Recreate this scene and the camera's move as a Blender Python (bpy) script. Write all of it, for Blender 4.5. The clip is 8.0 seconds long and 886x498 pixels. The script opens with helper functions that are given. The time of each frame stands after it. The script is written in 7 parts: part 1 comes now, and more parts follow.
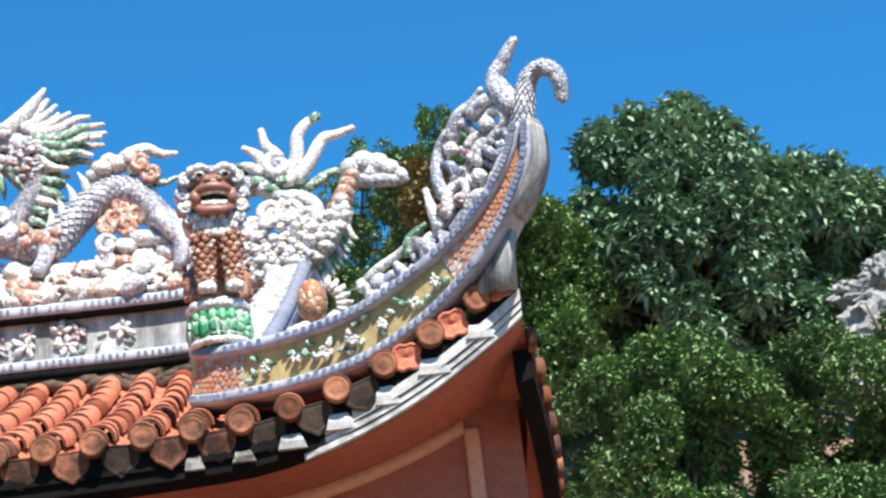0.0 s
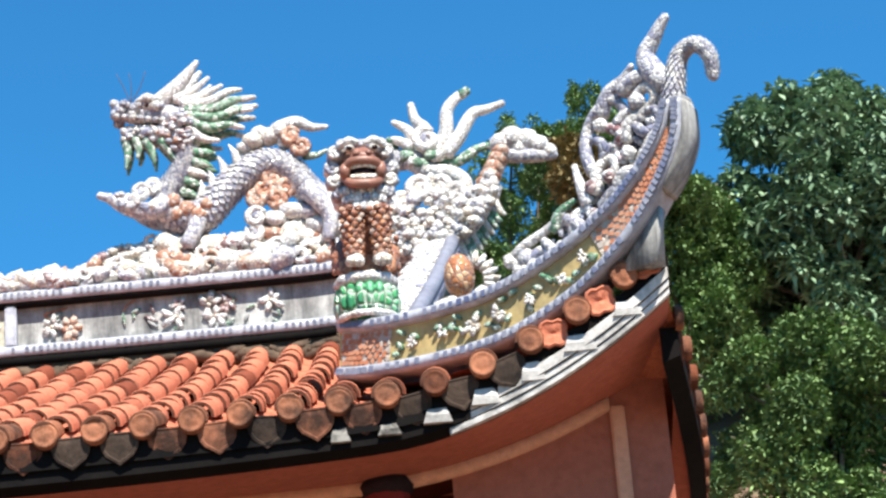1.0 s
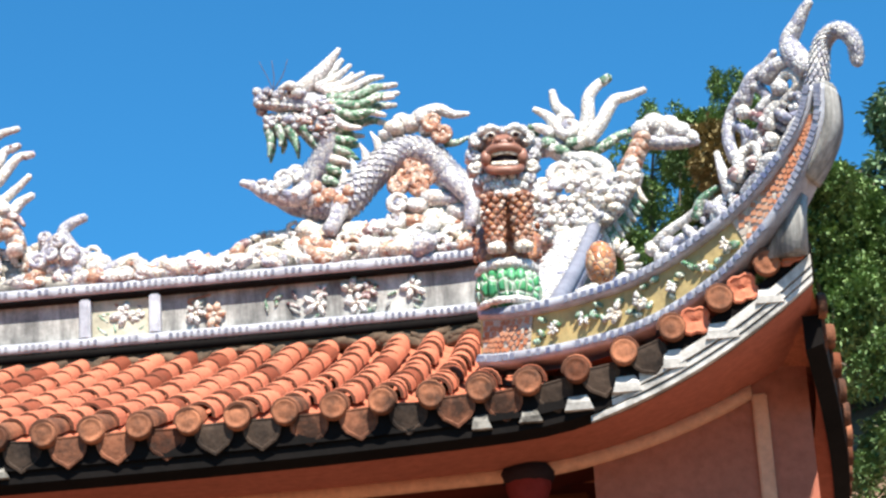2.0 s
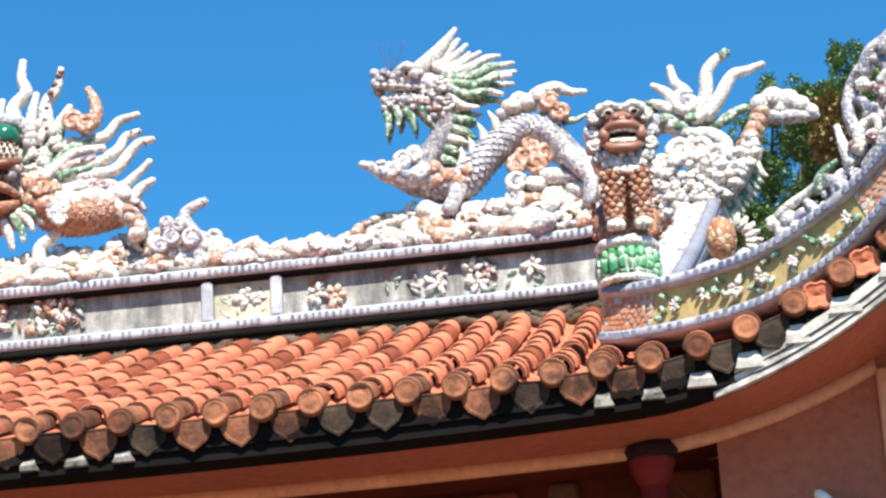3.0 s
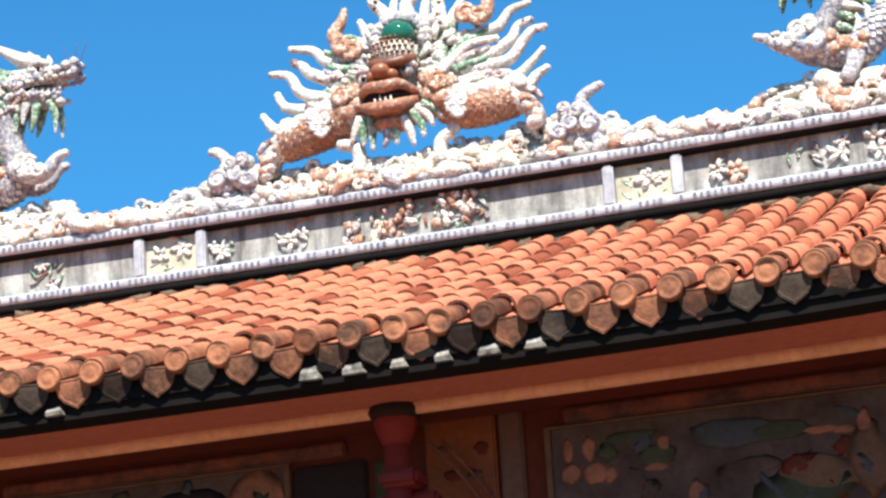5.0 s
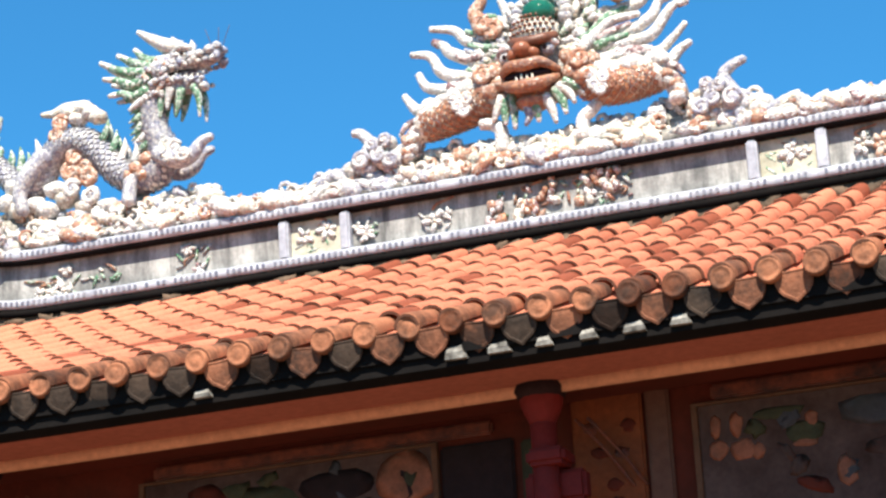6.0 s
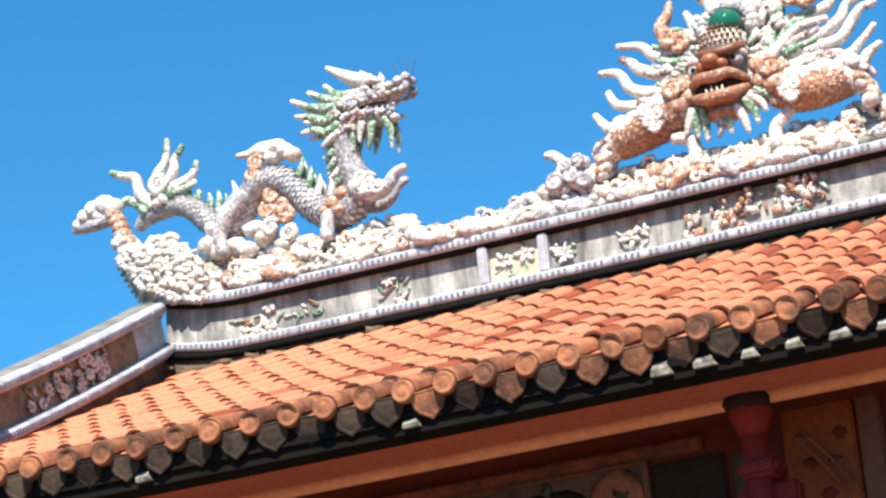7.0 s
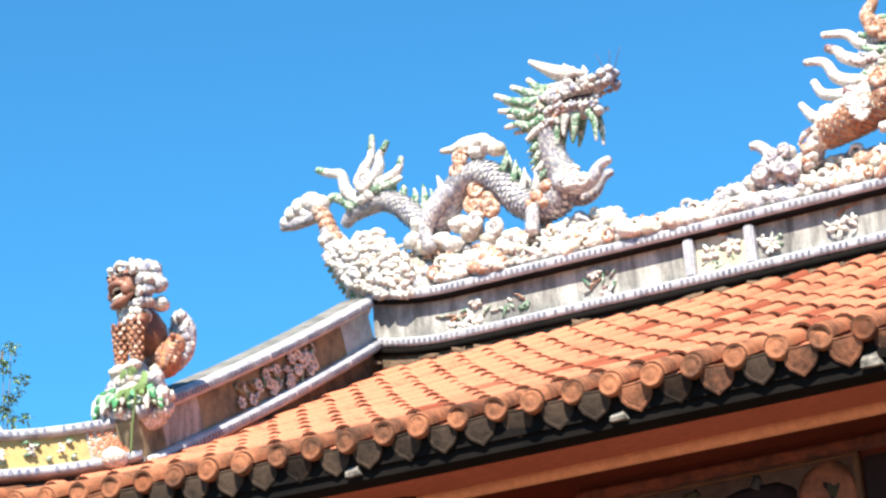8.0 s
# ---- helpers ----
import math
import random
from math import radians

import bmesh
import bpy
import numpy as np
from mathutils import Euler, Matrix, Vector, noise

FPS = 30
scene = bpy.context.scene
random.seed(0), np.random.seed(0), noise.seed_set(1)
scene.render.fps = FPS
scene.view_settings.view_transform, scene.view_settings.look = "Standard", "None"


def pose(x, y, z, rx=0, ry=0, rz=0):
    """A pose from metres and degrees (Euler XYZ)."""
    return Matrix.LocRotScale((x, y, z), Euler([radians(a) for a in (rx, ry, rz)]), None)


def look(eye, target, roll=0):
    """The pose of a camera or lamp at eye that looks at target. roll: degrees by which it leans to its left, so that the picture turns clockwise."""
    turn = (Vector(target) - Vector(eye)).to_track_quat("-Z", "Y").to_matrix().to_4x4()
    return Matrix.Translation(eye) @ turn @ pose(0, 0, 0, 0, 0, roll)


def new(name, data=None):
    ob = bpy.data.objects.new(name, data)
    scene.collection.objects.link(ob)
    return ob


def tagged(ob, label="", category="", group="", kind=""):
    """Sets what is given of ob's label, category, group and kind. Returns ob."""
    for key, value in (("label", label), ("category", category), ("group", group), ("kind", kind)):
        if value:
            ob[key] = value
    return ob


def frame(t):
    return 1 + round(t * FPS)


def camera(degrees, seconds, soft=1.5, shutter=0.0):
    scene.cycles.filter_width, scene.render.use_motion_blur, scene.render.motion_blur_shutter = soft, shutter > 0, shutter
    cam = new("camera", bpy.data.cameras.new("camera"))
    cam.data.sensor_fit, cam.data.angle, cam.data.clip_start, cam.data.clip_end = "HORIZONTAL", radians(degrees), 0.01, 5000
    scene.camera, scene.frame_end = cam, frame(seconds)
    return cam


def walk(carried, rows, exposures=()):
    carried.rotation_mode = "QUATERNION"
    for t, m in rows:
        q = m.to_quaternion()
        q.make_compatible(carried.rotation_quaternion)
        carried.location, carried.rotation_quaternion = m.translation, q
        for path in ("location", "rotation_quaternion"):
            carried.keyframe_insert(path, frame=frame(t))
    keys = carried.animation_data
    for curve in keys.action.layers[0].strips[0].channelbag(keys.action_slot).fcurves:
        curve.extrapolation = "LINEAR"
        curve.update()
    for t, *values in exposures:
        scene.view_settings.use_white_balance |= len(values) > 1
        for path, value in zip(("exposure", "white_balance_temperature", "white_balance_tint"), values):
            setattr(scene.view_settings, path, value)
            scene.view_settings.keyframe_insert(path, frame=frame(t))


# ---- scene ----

# ---------------------------------------------------------------- camera
cam = camera(19.9, 8.0, soft=2.5)
EYE = 1.6
PATH = [
    (0.0, -3.54, 20.609, -6.851), (0.5, -2.302, 21.127, -6.258), (1.0, 0.082, 20.397, -4.779), (1.5, 2.375, 20.611, -3.879),
    (1.7, 2.862, 20.335, -3.633), (2.8, 5.728, 20.432, -3.601), (3.0, 6.429, 20.026, -3.404), (3.5, 8.183, 20.066, -3.072),
    (4.0, 11.043, 19.516, -3.127), (4.5, 13.205, 18.2, -3.185), (5.0, 16.194, 17.881, -3.56), (5.2, 16.583, 17.57, -3.924),
    (6.3, 21.111, 17.865, -4.022), (6.5, 21.967, 18.132, -5.08), (7.0, 24.323, 18.435, -5.15), (7.5, 26.865, 18.675, -4.35),
    (8.0, 29.23, 18.674, -4.328),
]
walk(cam, [(t, pose(0, 0, EYE, 90 + up, 0, turn) @ pose(0, 0, 0, 0, 0, roll)) for t, turn, up, roll in PATH],
     [(0.0, 1.04, 6400, 10), (1.5, 1.1, 6800, 10), (5.2, 1.17, 6950, 10), (7.0, 1.18, 7050, 10), (7.5, 1.18, 7050, 10), (8.0, 1.42, 7250, 10)])

# ---------------------------------------------------------------- light
SUN_UP, SUN_SIDE = 53.0, 164.0          # elevation; compass angle from +y towards +x
world = bpy.data.worlds.new("world")
scene.world = world
world.use_nodes = True
sky = world.node_tree.nodes.new("ShaderNodeTexSky")
sky.sky_type, sky.sun_disc = "NISHITA", False
sky.sun_elevation, sky.sun_rotation = radians(SUN_UP), radians(SUN_SIDE)
sky.air_density, sky.dust_density, sky.ozone_density, sky.altitude = 1.0, 0.0, 1.0, 0
world.node_tree.nodes["Background"].inputs[1].default_value = 0.088
deep = world.node_tree.nodes.new("ShaderNodeMix")
deep.data_type, deep.blend_type = "RGBA", "MULTIPLY"
deep.inputs[0].default_value, deep.inputs[7].default_value = 1.0, (0.17, 0.71, 1.04, 1)
world.node_tree.links.new(sky.outputs[0], deep.inputs[6])
world.node_tree.links.new(deep.outputs[2], world.node_tree.nodes["Background"].inputs[0])
sun = new("sun", bpy.data.lights.new("sun", "SUN"))
sun.data.energy, sun.data.angle, sun.data.color = 5.0, radians(0.5), (1.0, 0.965, 0.91)
sun_from = Vector((math.sin(radians(SUN_SIDE)) * math.cos(radians(SUN_UP)), math.cos(radians(SUN_SIDE)) * math.cos(radians(SUN_UP)),
                   math.sin(radians(SUN_UP))))
sun.matrix_world = look(sun_from * 60, (0, 0, 0))


# ---------------------------------------------------------------- materials
def nodes_of(name, rough=0.6, metal=0.0):
    m = bpy.data.materials.new(name)
    m.use_nodes = True
    tree = m.node_tree
    bsdf = tree.nodes["Principled BSDF"]
    bsdf.inputs["Roughness"].default_value, bsdf.inputs["Metallic"].default_value = rough, metal
    bsdf.inputs["Specular IOR Level"].default_value = 0.12 if rough > 0.6 else 0.4
    return m, tree, bsdf


def node(tree, kind, **values):
    n = tree.nodes.new(kind)
    for key, value in values.items():
        n.inputs[key].default_value = value
    return n


def ramp(tree, fac, stops, smooth=True):
    r = tree.nodes.new("ShaderNodeValToRGB")
    r.color_ramp.interpolation = "LINEAR" if smooth else "CONSTANT"
    while len(r.color_ramp.elements) < len(stops):
        r.color_ramp.elements.new(0.5)
    for e, (at, c) in zip(r.color_ramp.elements, stops):
        e.position, e.color = at, (*c, 1)
    tree.links.new(fac, r.inputs[0])
    return r.outputs[0]


def mixed(tree, fac, a, b, mode="MIX"):
    mx = tree.nodes.new("ShaderNodeMix")
    mx.data_type, mx.blend_type = "RGBA", mode
    for value, socket in ((fac, mx.inputs[0]), (a, mx.inputs[6]), (b, mx.inputs[7])):
        if isinstance(value, (int, float)):
            socket.default_value = value
        elif isinstance(value, tuple):
            socket.default_value = (*value, 1)
        else:
            tree.links.new(value, socket)
    return mx.outputs[2]


def bump(tree, bsdf, height, strength, distance):
    b = node(tree, "ShaderNodeBump", Strength=strength, Distance=distance)
    tree.links.new(height, b.inputs["Height"])
    tree.links.new(b.outputs[0], bsdf.inputs["Normal"])


def coords(tree):
    return tree.nodes.new("ShaderNodeTexCoord").outputs["Object"]


def noisy(tree, where, scale, detail=4.0, rough=0.6):
    n = node(tree, "ShaderNodeTexNoise", Scale=scale, Detail=detail, Roughness=rough)
    tree.links.new(where, n.inputs["Vector"])
    return n.outputs["Fac"]


def worn(name, base, dark, rough=0.7, big=1.5, small=25.0, amount=0.5, bumpy=0.3, random_tint=0.0, depth=0.01):
    """Painted or mineral surface: base colour, stains in the dark colour at a big scale, grain at a small one."""
    m, tree, bsdf = nodes_of(name, rough)
    at = coords(tree)
    stain = ramp(tree, noisy(tree, at, big, 5, 0.65), [(0.38, (0, 0, 0)), (0.72, (1, 1, 1))])
    grain = noisy(tree, at, small, 4, 0.7)
    scaled = tree.nodes.new("ShaderNodeMath")
    scaled.operation = "MULTIPLY"
    tree.links.new(stain, scaled.inputs[0])
    scaled.inputs[1].default_value = amount
    colour = mixed(tree, scaled.outputs[0], base, dark)
    tint = ramp(tree, grain, [(0.3, (0.72, 0.72, 0.72)), (0.7, (1.15, 1.15, 1.15))])
    colour = mixed(tree, 0.7, colour, tint, "MULTIPLY")
    if random_tint:
        info = tree.nodes.new("ShaderNodeObjectInfo")
        low = 1 - random_tint
        shade = ramp(tree, info.outputs["Random"], [(0.0, (low, low, low)), (1.0, (1.1, 1.1, 1.1))])
        colour = mixed(tree, 1.0, colour, shade, "MULTIPLY")
    tree.links.new(colour, bsdf.inputs["Base Color"])
    bump(tree, bsdf, grain, bumpy, depth)
    return m


def mosaic(name, colours, size=0.03, grout=(0.22, 0.2, 0.185), rough=0.3, dirt=0.5):
    """Shards of broken glazed crockery set in mortar."""
    m, tree, bsdf = nodes_of(name, rough)
    at = coords(tree)
    cells = node(tree, "ShaderNodeTexVoronoi", Scale=1 / size)
    edges = node(tree, "ShaderNodeTexVoronoi", Scale=1 / size)
    edges.feature = "DISTANCE_TO_EDGE"
    for v in (cells, edges):
        tree.links.new(at, v.inputs["Vector"])
    split = tree.nodes.new("ShaderNodeSeparateColor")
    tree.links.new(cells.outputs["Color"], split.inputs[0])
    step = 1.0 / len(colours)
    colour = ramp(tree, split.outputs[0], [(i * step, c) for i, c in enumerate(colours)], smooth=False)
    gap = ramp(tree, edges.outputs["Distance"], [(0.0, (0.85, 0.85, 0.85)), (0.09, (0, 0, 0))])
    colour = mixed(tree, gap, colour, grout)
    grime = ramp(tree, noisy(tree, at, 5.0, 6, 0.7), [(0.45, (0, 0, 0)), (0.75, (dirt, dirt, dirt))])
    colour = mixed(tree, grime, colour, (0.16, 0.14, 0.12))
    tree.links.new(colour, bsdf.inputs["Base Color"])
    bump(tree, bsdf, ramp(tree, edges.outputs["Distance"], [(0.0, (0, 0, 0)), (0.2, (1, 1, 1))]), 0.6, size * 0.25)
    return m


def tile_clay(name, fresh, moss, share, rough=0.8):
    """Fired clay with lichen and soot; each tile has its own tone."""
    m, tree, bsdf = nodes_of(name, rough)
    at = coords(tree)
    place = tree.nodes.new("ShaderNodeNewGeometry").outputs["Position"]
    info = tree.nodes.new("ShaderNodeObjectInfo")
    tone = ramp(tree, info.outputs["Random"], [(0.0, (0.4, 0.32, 0.29)), (0.12, (0.5, 0.42, 0.38)), (0.16, (0.86, 0.84, 0.82)), (1.0, (1.12, 1.12, 1.1))])
    colour = mixed(tree, 1.0, fresh, tone, "MULTIPLY")
    soot = ramp(tree, noisy(tree, place, 3.0, 8, 0.75), [(share, (0, 0, 0)), (share + 0.2, (0.9, 0.9, 0.9))])
    colour = mixed(tree, soot, colour, moss)
    fine = noisy(tree, place, 45.0, 5, 0.7)
    colour = mixed(tree, 0.75, colour, ramp(tree, fine, [(0.3, (0.7, 0.68, 0.66)), (0.7, (1.2, 1.2, 1.2))]), "MULTIPLY")
    tree.links.new(colour, bsdf.inputs["Base Color"])
    bump(tree, bsdf, fine, 0.5, 0.008)
    return m


def leafy(name, low, high, rough=0.45):
    m, tree, bsdf = nodes_of(name, rough)
    island = tree.nodes.new("ShaderNodeNewGeometry").outputs["Random Per Island"]
    colour = ramp(tree, island, [(0.0, low), (1.0, high)])
    place = tree.nodes.new("ShaderNodeNewGeometry").outputs["Position"]
    patch = ramp(tree, noisy(tree, place, 0.7, 3), [(0.3, (0.6, 0.65, 0.6)), (0.7, (1.2, 1.22, 1.1))])
    colour = mixed(tree, 1.0, colour, patch, "MULTIPLY")
    tree.links.new(colour, bsdf.inputs["Base Color"])
    return m


WHITE = (0.75, 0.73, 0.68)
M_CLAY = tile_clay("clay_tile", (0.52, 0.172, 0.1), (0.1, 0.045, 0.03), 0.54)
M_CAP = tile_clay("clay_cap", (0.38, 0.15, 0.08), (0.045, 0.027, 0.02), 0.41)
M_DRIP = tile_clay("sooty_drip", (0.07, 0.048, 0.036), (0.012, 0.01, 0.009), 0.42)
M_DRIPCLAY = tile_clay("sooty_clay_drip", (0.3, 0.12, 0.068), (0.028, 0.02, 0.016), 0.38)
# Dark mortar, taken near-black to carry the shade under eaves and trims.
M_SHADE_MORTAR = worn("shade_dark_mortar", (0.008, 0.0065, 0.006), (0.003, 0.003, 0.003), 0.95, 3, 30, 0.8)
M_MOSS = worn("mossy_mortar", (0.16, 0.105, 0.07), (0.035, 0.03, 0.022), 0.95, 7, 30, 1.0)
M_LIME = worn("lime_mortar", (0.38, 0.355, 0.31), (0.012, 0.011, 0.01), 0.9, 8, 34, 1.3)
M_WASH = worn("flaking_whitewash", (0.66, 0.63, 0.58), (0.03, 0.028, 0.025), 0.9, 6, 34, 0.9)
# Joint colour paints both soot and the shadow under each tile's lip.
M_JOINT = worn("soot_and_shade_joint", (0.17, 0.075, 0.048), (0.02, 0.013, 0.01), 0.95, 6, 40, 0.9)
M_CEMENT = worn("weathered_cement", (0.5, 0.5, 0.47), (0.09, 0.09, 0.09), 0.9, 3.2, 18, 0.85)
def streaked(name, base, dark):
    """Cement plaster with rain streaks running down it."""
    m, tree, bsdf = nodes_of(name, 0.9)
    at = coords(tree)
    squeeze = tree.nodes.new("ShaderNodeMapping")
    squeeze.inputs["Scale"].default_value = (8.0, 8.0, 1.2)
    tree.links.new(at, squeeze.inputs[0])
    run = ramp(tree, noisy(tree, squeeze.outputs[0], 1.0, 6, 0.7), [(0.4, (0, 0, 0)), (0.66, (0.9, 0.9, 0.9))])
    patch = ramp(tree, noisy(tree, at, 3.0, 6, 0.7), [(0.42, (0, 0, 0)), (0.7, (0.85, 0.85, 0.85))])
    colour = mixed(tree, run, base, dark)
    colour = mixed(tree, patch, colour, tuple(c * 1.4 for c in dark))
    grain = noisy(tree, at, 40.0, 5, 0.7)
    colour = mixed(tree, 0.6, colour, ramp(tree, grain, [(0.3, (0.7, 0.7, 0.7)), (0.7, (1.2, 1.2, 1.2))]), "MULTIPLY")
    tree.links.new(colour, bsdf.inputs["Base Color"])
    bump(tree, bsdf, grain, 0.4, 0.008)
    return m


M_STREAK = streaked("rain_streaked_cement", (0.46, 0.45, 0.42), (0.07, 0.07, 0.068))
# Ochre plaster again, with stains and the descending ridges' shade in its colour.
M_OCHRE_SHADED = worn("shaded_stained_ochre", (0.28, 0.23, 0.14), (0.075, 0.072, 0.06), 0.9, 5.0, 22, 0.95)
M_COPING = worn("blackened_cement", (0.2, 0.2, 0.19), (0.07, 0.07, 0.065), 0.9, 6, 25, 0.9)
M_ROLL = worn("grey_blue_roll", (0.24, 0.25, 0.3), (0.1, 0.1, 0.13), 0.5, 8, 40, 0.8)
M_CHALK = worn("chalky_white_cement", (0.58, 0.57, 0.55), (0.22, 0.22, 0.22), 0.9, 9, 34, 0.9)
# Dark colour that paints shade into the gaps of the scrollwork.
M_GAP_SHADE = worn("dark_gap_shade", (0.06, 0.06, 0.075), (0.025, 0.025, 0.03), 0.9, 6, 30, 0.8)
M_BLUISH = worn("pale_blue_paint", (0.36, 0.46, 0.5), (0.15, 0.16, 0.15), 0.85, 5, 25, 0.7)
M_PORC = worn("grey_white_porcelain", (0.45, 0.46, 0.5), (0.15, 0.15, 0.18), 0.4, 7, 45, 0.75)
M_GREYDASH = worn("grey_blue_glazed_piece", (0.1, 0.108, 0.15), (0.3, 0.3, 0.31), 0.35, 5, 60, 1.0)
M_DASH = worn("blue_glazed_piece", (0.085, 0.1, 0.175), (0.3, 0.3, 0.33), 0.3, 6, 60, 1.0)
M_MASK = worn("dark_glazed_brown", (0.2, 0.075, 0.04), (0.07, 0.03, 0.02), 0.4, 9, 40, 0.9)
M_NOSE = worn("russet_glaze", (0.3, 0.105, 0.05), (0.16, 0.055, 0.03), 0.35, 12, 45, 0.8)
M_FACE = worn("pinkish_brown_glaze", (0.33, 0.15, 0.1), (0.15, 0.065, 0.045), 0.4, 12, 45, 0.9)
M_WHITE = mosaic("white_mosaic", [WHITE, (0.79, 0.77, 0.73), (0.58, 0.57, 0.56), (0.68, 0.63, 0.55)], 0.026, dirt=0.6)
M_CREAM = mosaic("cream_mosaic", [(0.74, 0.69, 0.57), (0.78, 0.75, 0.68), (0.7, 0.59, 0.46)], 0.025)
M_SCALE = mosaic("blue_grey_mosaic", [(0.57, 0.56, 0.56), (0.42, 0.42, 0.47), (0.66, 0.64, 0.61), (0.28, 0.28, 0.35)], 0.022)
M_BLUE = mosaic("dark_blue_mosaic", [(0.17, 0.18, 0.26), (0.36, 0.37, 0.42), (0.5, 0.5, 0.5), (0.24, 0.25, 0.34)], 0.03)
M_GREEN = mosaic("green_mosaic", [(0.1, 0.26, 0.14), (0.28, 0.42, 0.3), (0.52, 0.58, 0.48), (0.06, 0.18, 0.09)], 0.024)
M_ORANGE = mosaic("orange_mosaic", [(0.45, 0.2, 0.11), (0.54, 0.31, 0.2), (0.64, 0.5, 0.4), (0.37, 0.15, 0.08)], 0.022)
M_BROWN = mosaic("brown_mosaic", [(0.34, 0.12, 0.055), (0.46, 0.2, 0.09), (0.25, 0.09, 0.045)], 0.022)
M_FRUIT = mosaic("glossy_orange_shards", [(0.46, 0.17, 0.06), (0.52, 0.22, 0.08), (0.6, 0.36, 0.2), (0.38, 0.13, 0.05)], 0.03, rough=0.2)
M_DRUM = mosaic("bright_green_mosaic", [(0.05, 0.27, 0.1), (0.1, 0.36, 0.17), (0.035, 0.2, 0.08), (0.3, 0.45, 0.32)], 0.075, (0.55, 0.57, 0.5))
M_PLUM = mosaic("plum_mosaic", [(0.2, 0.1, 0.1), (0.55, 0.42, 0.4), (0.7, 0.68, 0.66)], 0.03)
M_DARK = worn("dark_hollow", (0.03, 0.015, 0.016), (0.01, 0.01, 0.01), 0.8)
M_JEWEL = worn("green_glass_jewel", (0.01, 0.11, 0.07), (0.01, 0.07, 0.05), 0.06, bumpy=0.0)
M_BRICKY = mosaic("red_shard_panel", [(0.46, 0.4, 0.33), (0.5, 0.42, 0.34), (0.42, 0.36, 0.3)], 0.04, (0.4, 0.35, 0.3))
M_SHARD = worn("red_brick_shard", (0.42, 0.15, 0.075), (0.5, 0.3, 0.2), 0.7, 14, 50, 0.8)
M_OCHRE = worn("ochre_plaster", (0.5, 0.37, 0.16), (0.2, 0.18, 0.12), 0.9, 4, 25, 0.6)
M_SOFFIT = worn("terracotta_paint", (0.44, 0.145, 0.098), (0.3, 0.1, 0.06), 0.8, 1.2, 20, 0.5, 0.1)
M_GLAZE = worn("white_glaze", (0.75, 0.73, 0.66), (0.6, 0.56, 0.48), 0.3, 8, 40, 0.4)
M_CORNER = worn("brown_terracotta_paint", (0.4, 0.135, 0.085), (0.27, 0.09, 0.058), 0.8, 1.2, 20, 0.5, 0.1)
M_BAND = worn("pale_terracotta_paint", (0.72, 0.36, 0.22), (0.5, 0.23, 0.14), 0.8, 2, 20, 0.5, 0.1)
M_PALE = worn("pale_cream_plaster", (0.52, 0.49, 0.38), (0.2, 0.19, 0.14), 0.9, 6, 30, 0.7)
M_RUST = worn("rust_orange_paint", (0.24, 0.062, 0.024), (0.12, 0.04, 0.02), 0.7, 5, 30, 0.8)
M_MAROON = worn("maroon_paint", (0.2, 0.022, 0.018), (0.06, 0.01, 0.012), 0.7, 3, 20, 0.6, 0.1)
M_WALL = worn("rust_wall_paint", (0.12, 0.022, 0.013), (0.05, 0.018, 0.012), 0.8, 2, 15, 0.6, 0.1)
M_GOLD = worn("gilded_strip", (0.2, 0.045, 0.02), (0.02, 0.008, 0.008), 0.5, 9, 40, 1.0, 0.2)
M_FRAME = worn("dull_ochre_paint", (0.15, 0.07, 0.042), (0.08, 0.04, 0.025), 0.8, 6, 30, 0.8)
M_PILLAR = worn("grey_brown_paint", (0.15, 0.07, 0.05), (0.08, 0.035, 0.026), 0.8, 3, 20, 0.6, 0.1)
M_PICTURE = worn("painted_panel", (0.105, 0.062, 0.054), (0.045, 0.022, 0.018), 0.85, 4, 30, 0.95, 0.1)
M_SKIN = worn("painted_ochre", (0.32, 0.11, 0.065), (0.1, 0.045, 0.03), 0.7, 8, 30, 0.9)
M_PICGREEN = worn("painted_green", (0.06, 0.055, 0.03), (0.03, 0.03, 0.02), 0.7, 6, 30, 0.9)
M_ROCK = worn("pale_limestone", (0.42, 0.41, 0.39), (0.1, 0.1, 0.09), 0.95, 1.6, 12, 0.9, 0.8, depth=0.1)
M_BARK = worn("bark", (0.2, 0.16, 0.12), (0.07, 0.06, 0.05), 0.95, 2, 20, 0.7, 0.8)
M_SOIL = worn("dry_earth", (0.22, 0.145, 0.1), (0.11, 0.075, 0.055), 1.0, 0.3, 5, 0.8, 0.5)
M_LEAF = leafy("glossy_leaf", (0.08, 0.15, 0.085), (0.3, 0.41, 0.26), 0.5)
M_BUSH = leafy("bush_leaf", (0.075, 0.135, 0.05), (0.24, 0.34, 0.13), 0.6)
M_DRYLEAF = leafy("dry_leaf", (0.16, 0.12, 0.05), (0.34, 0.25, 0.12), 0.6)
M_WIRE = worn("rusty_wire", (0.1, 0.06, 0.05), (0.04, 0.03, 0.03), 0.6)


# ---------------------------------------------------------------- mesh helpers
def ico(level):
    bm = bmesh.new()
    bmesh.ops.create_icosphere(bm, subdivisions=level, radius=1.0)
    out = [tuple(v.co) for v in bm.verts], [tuple(v.index for v in f.verts) for f in bm.faces]
    bm.free()
    return np.array(out[0]), out[1]


ICO1, ICO2 = ico(1), ico(2)


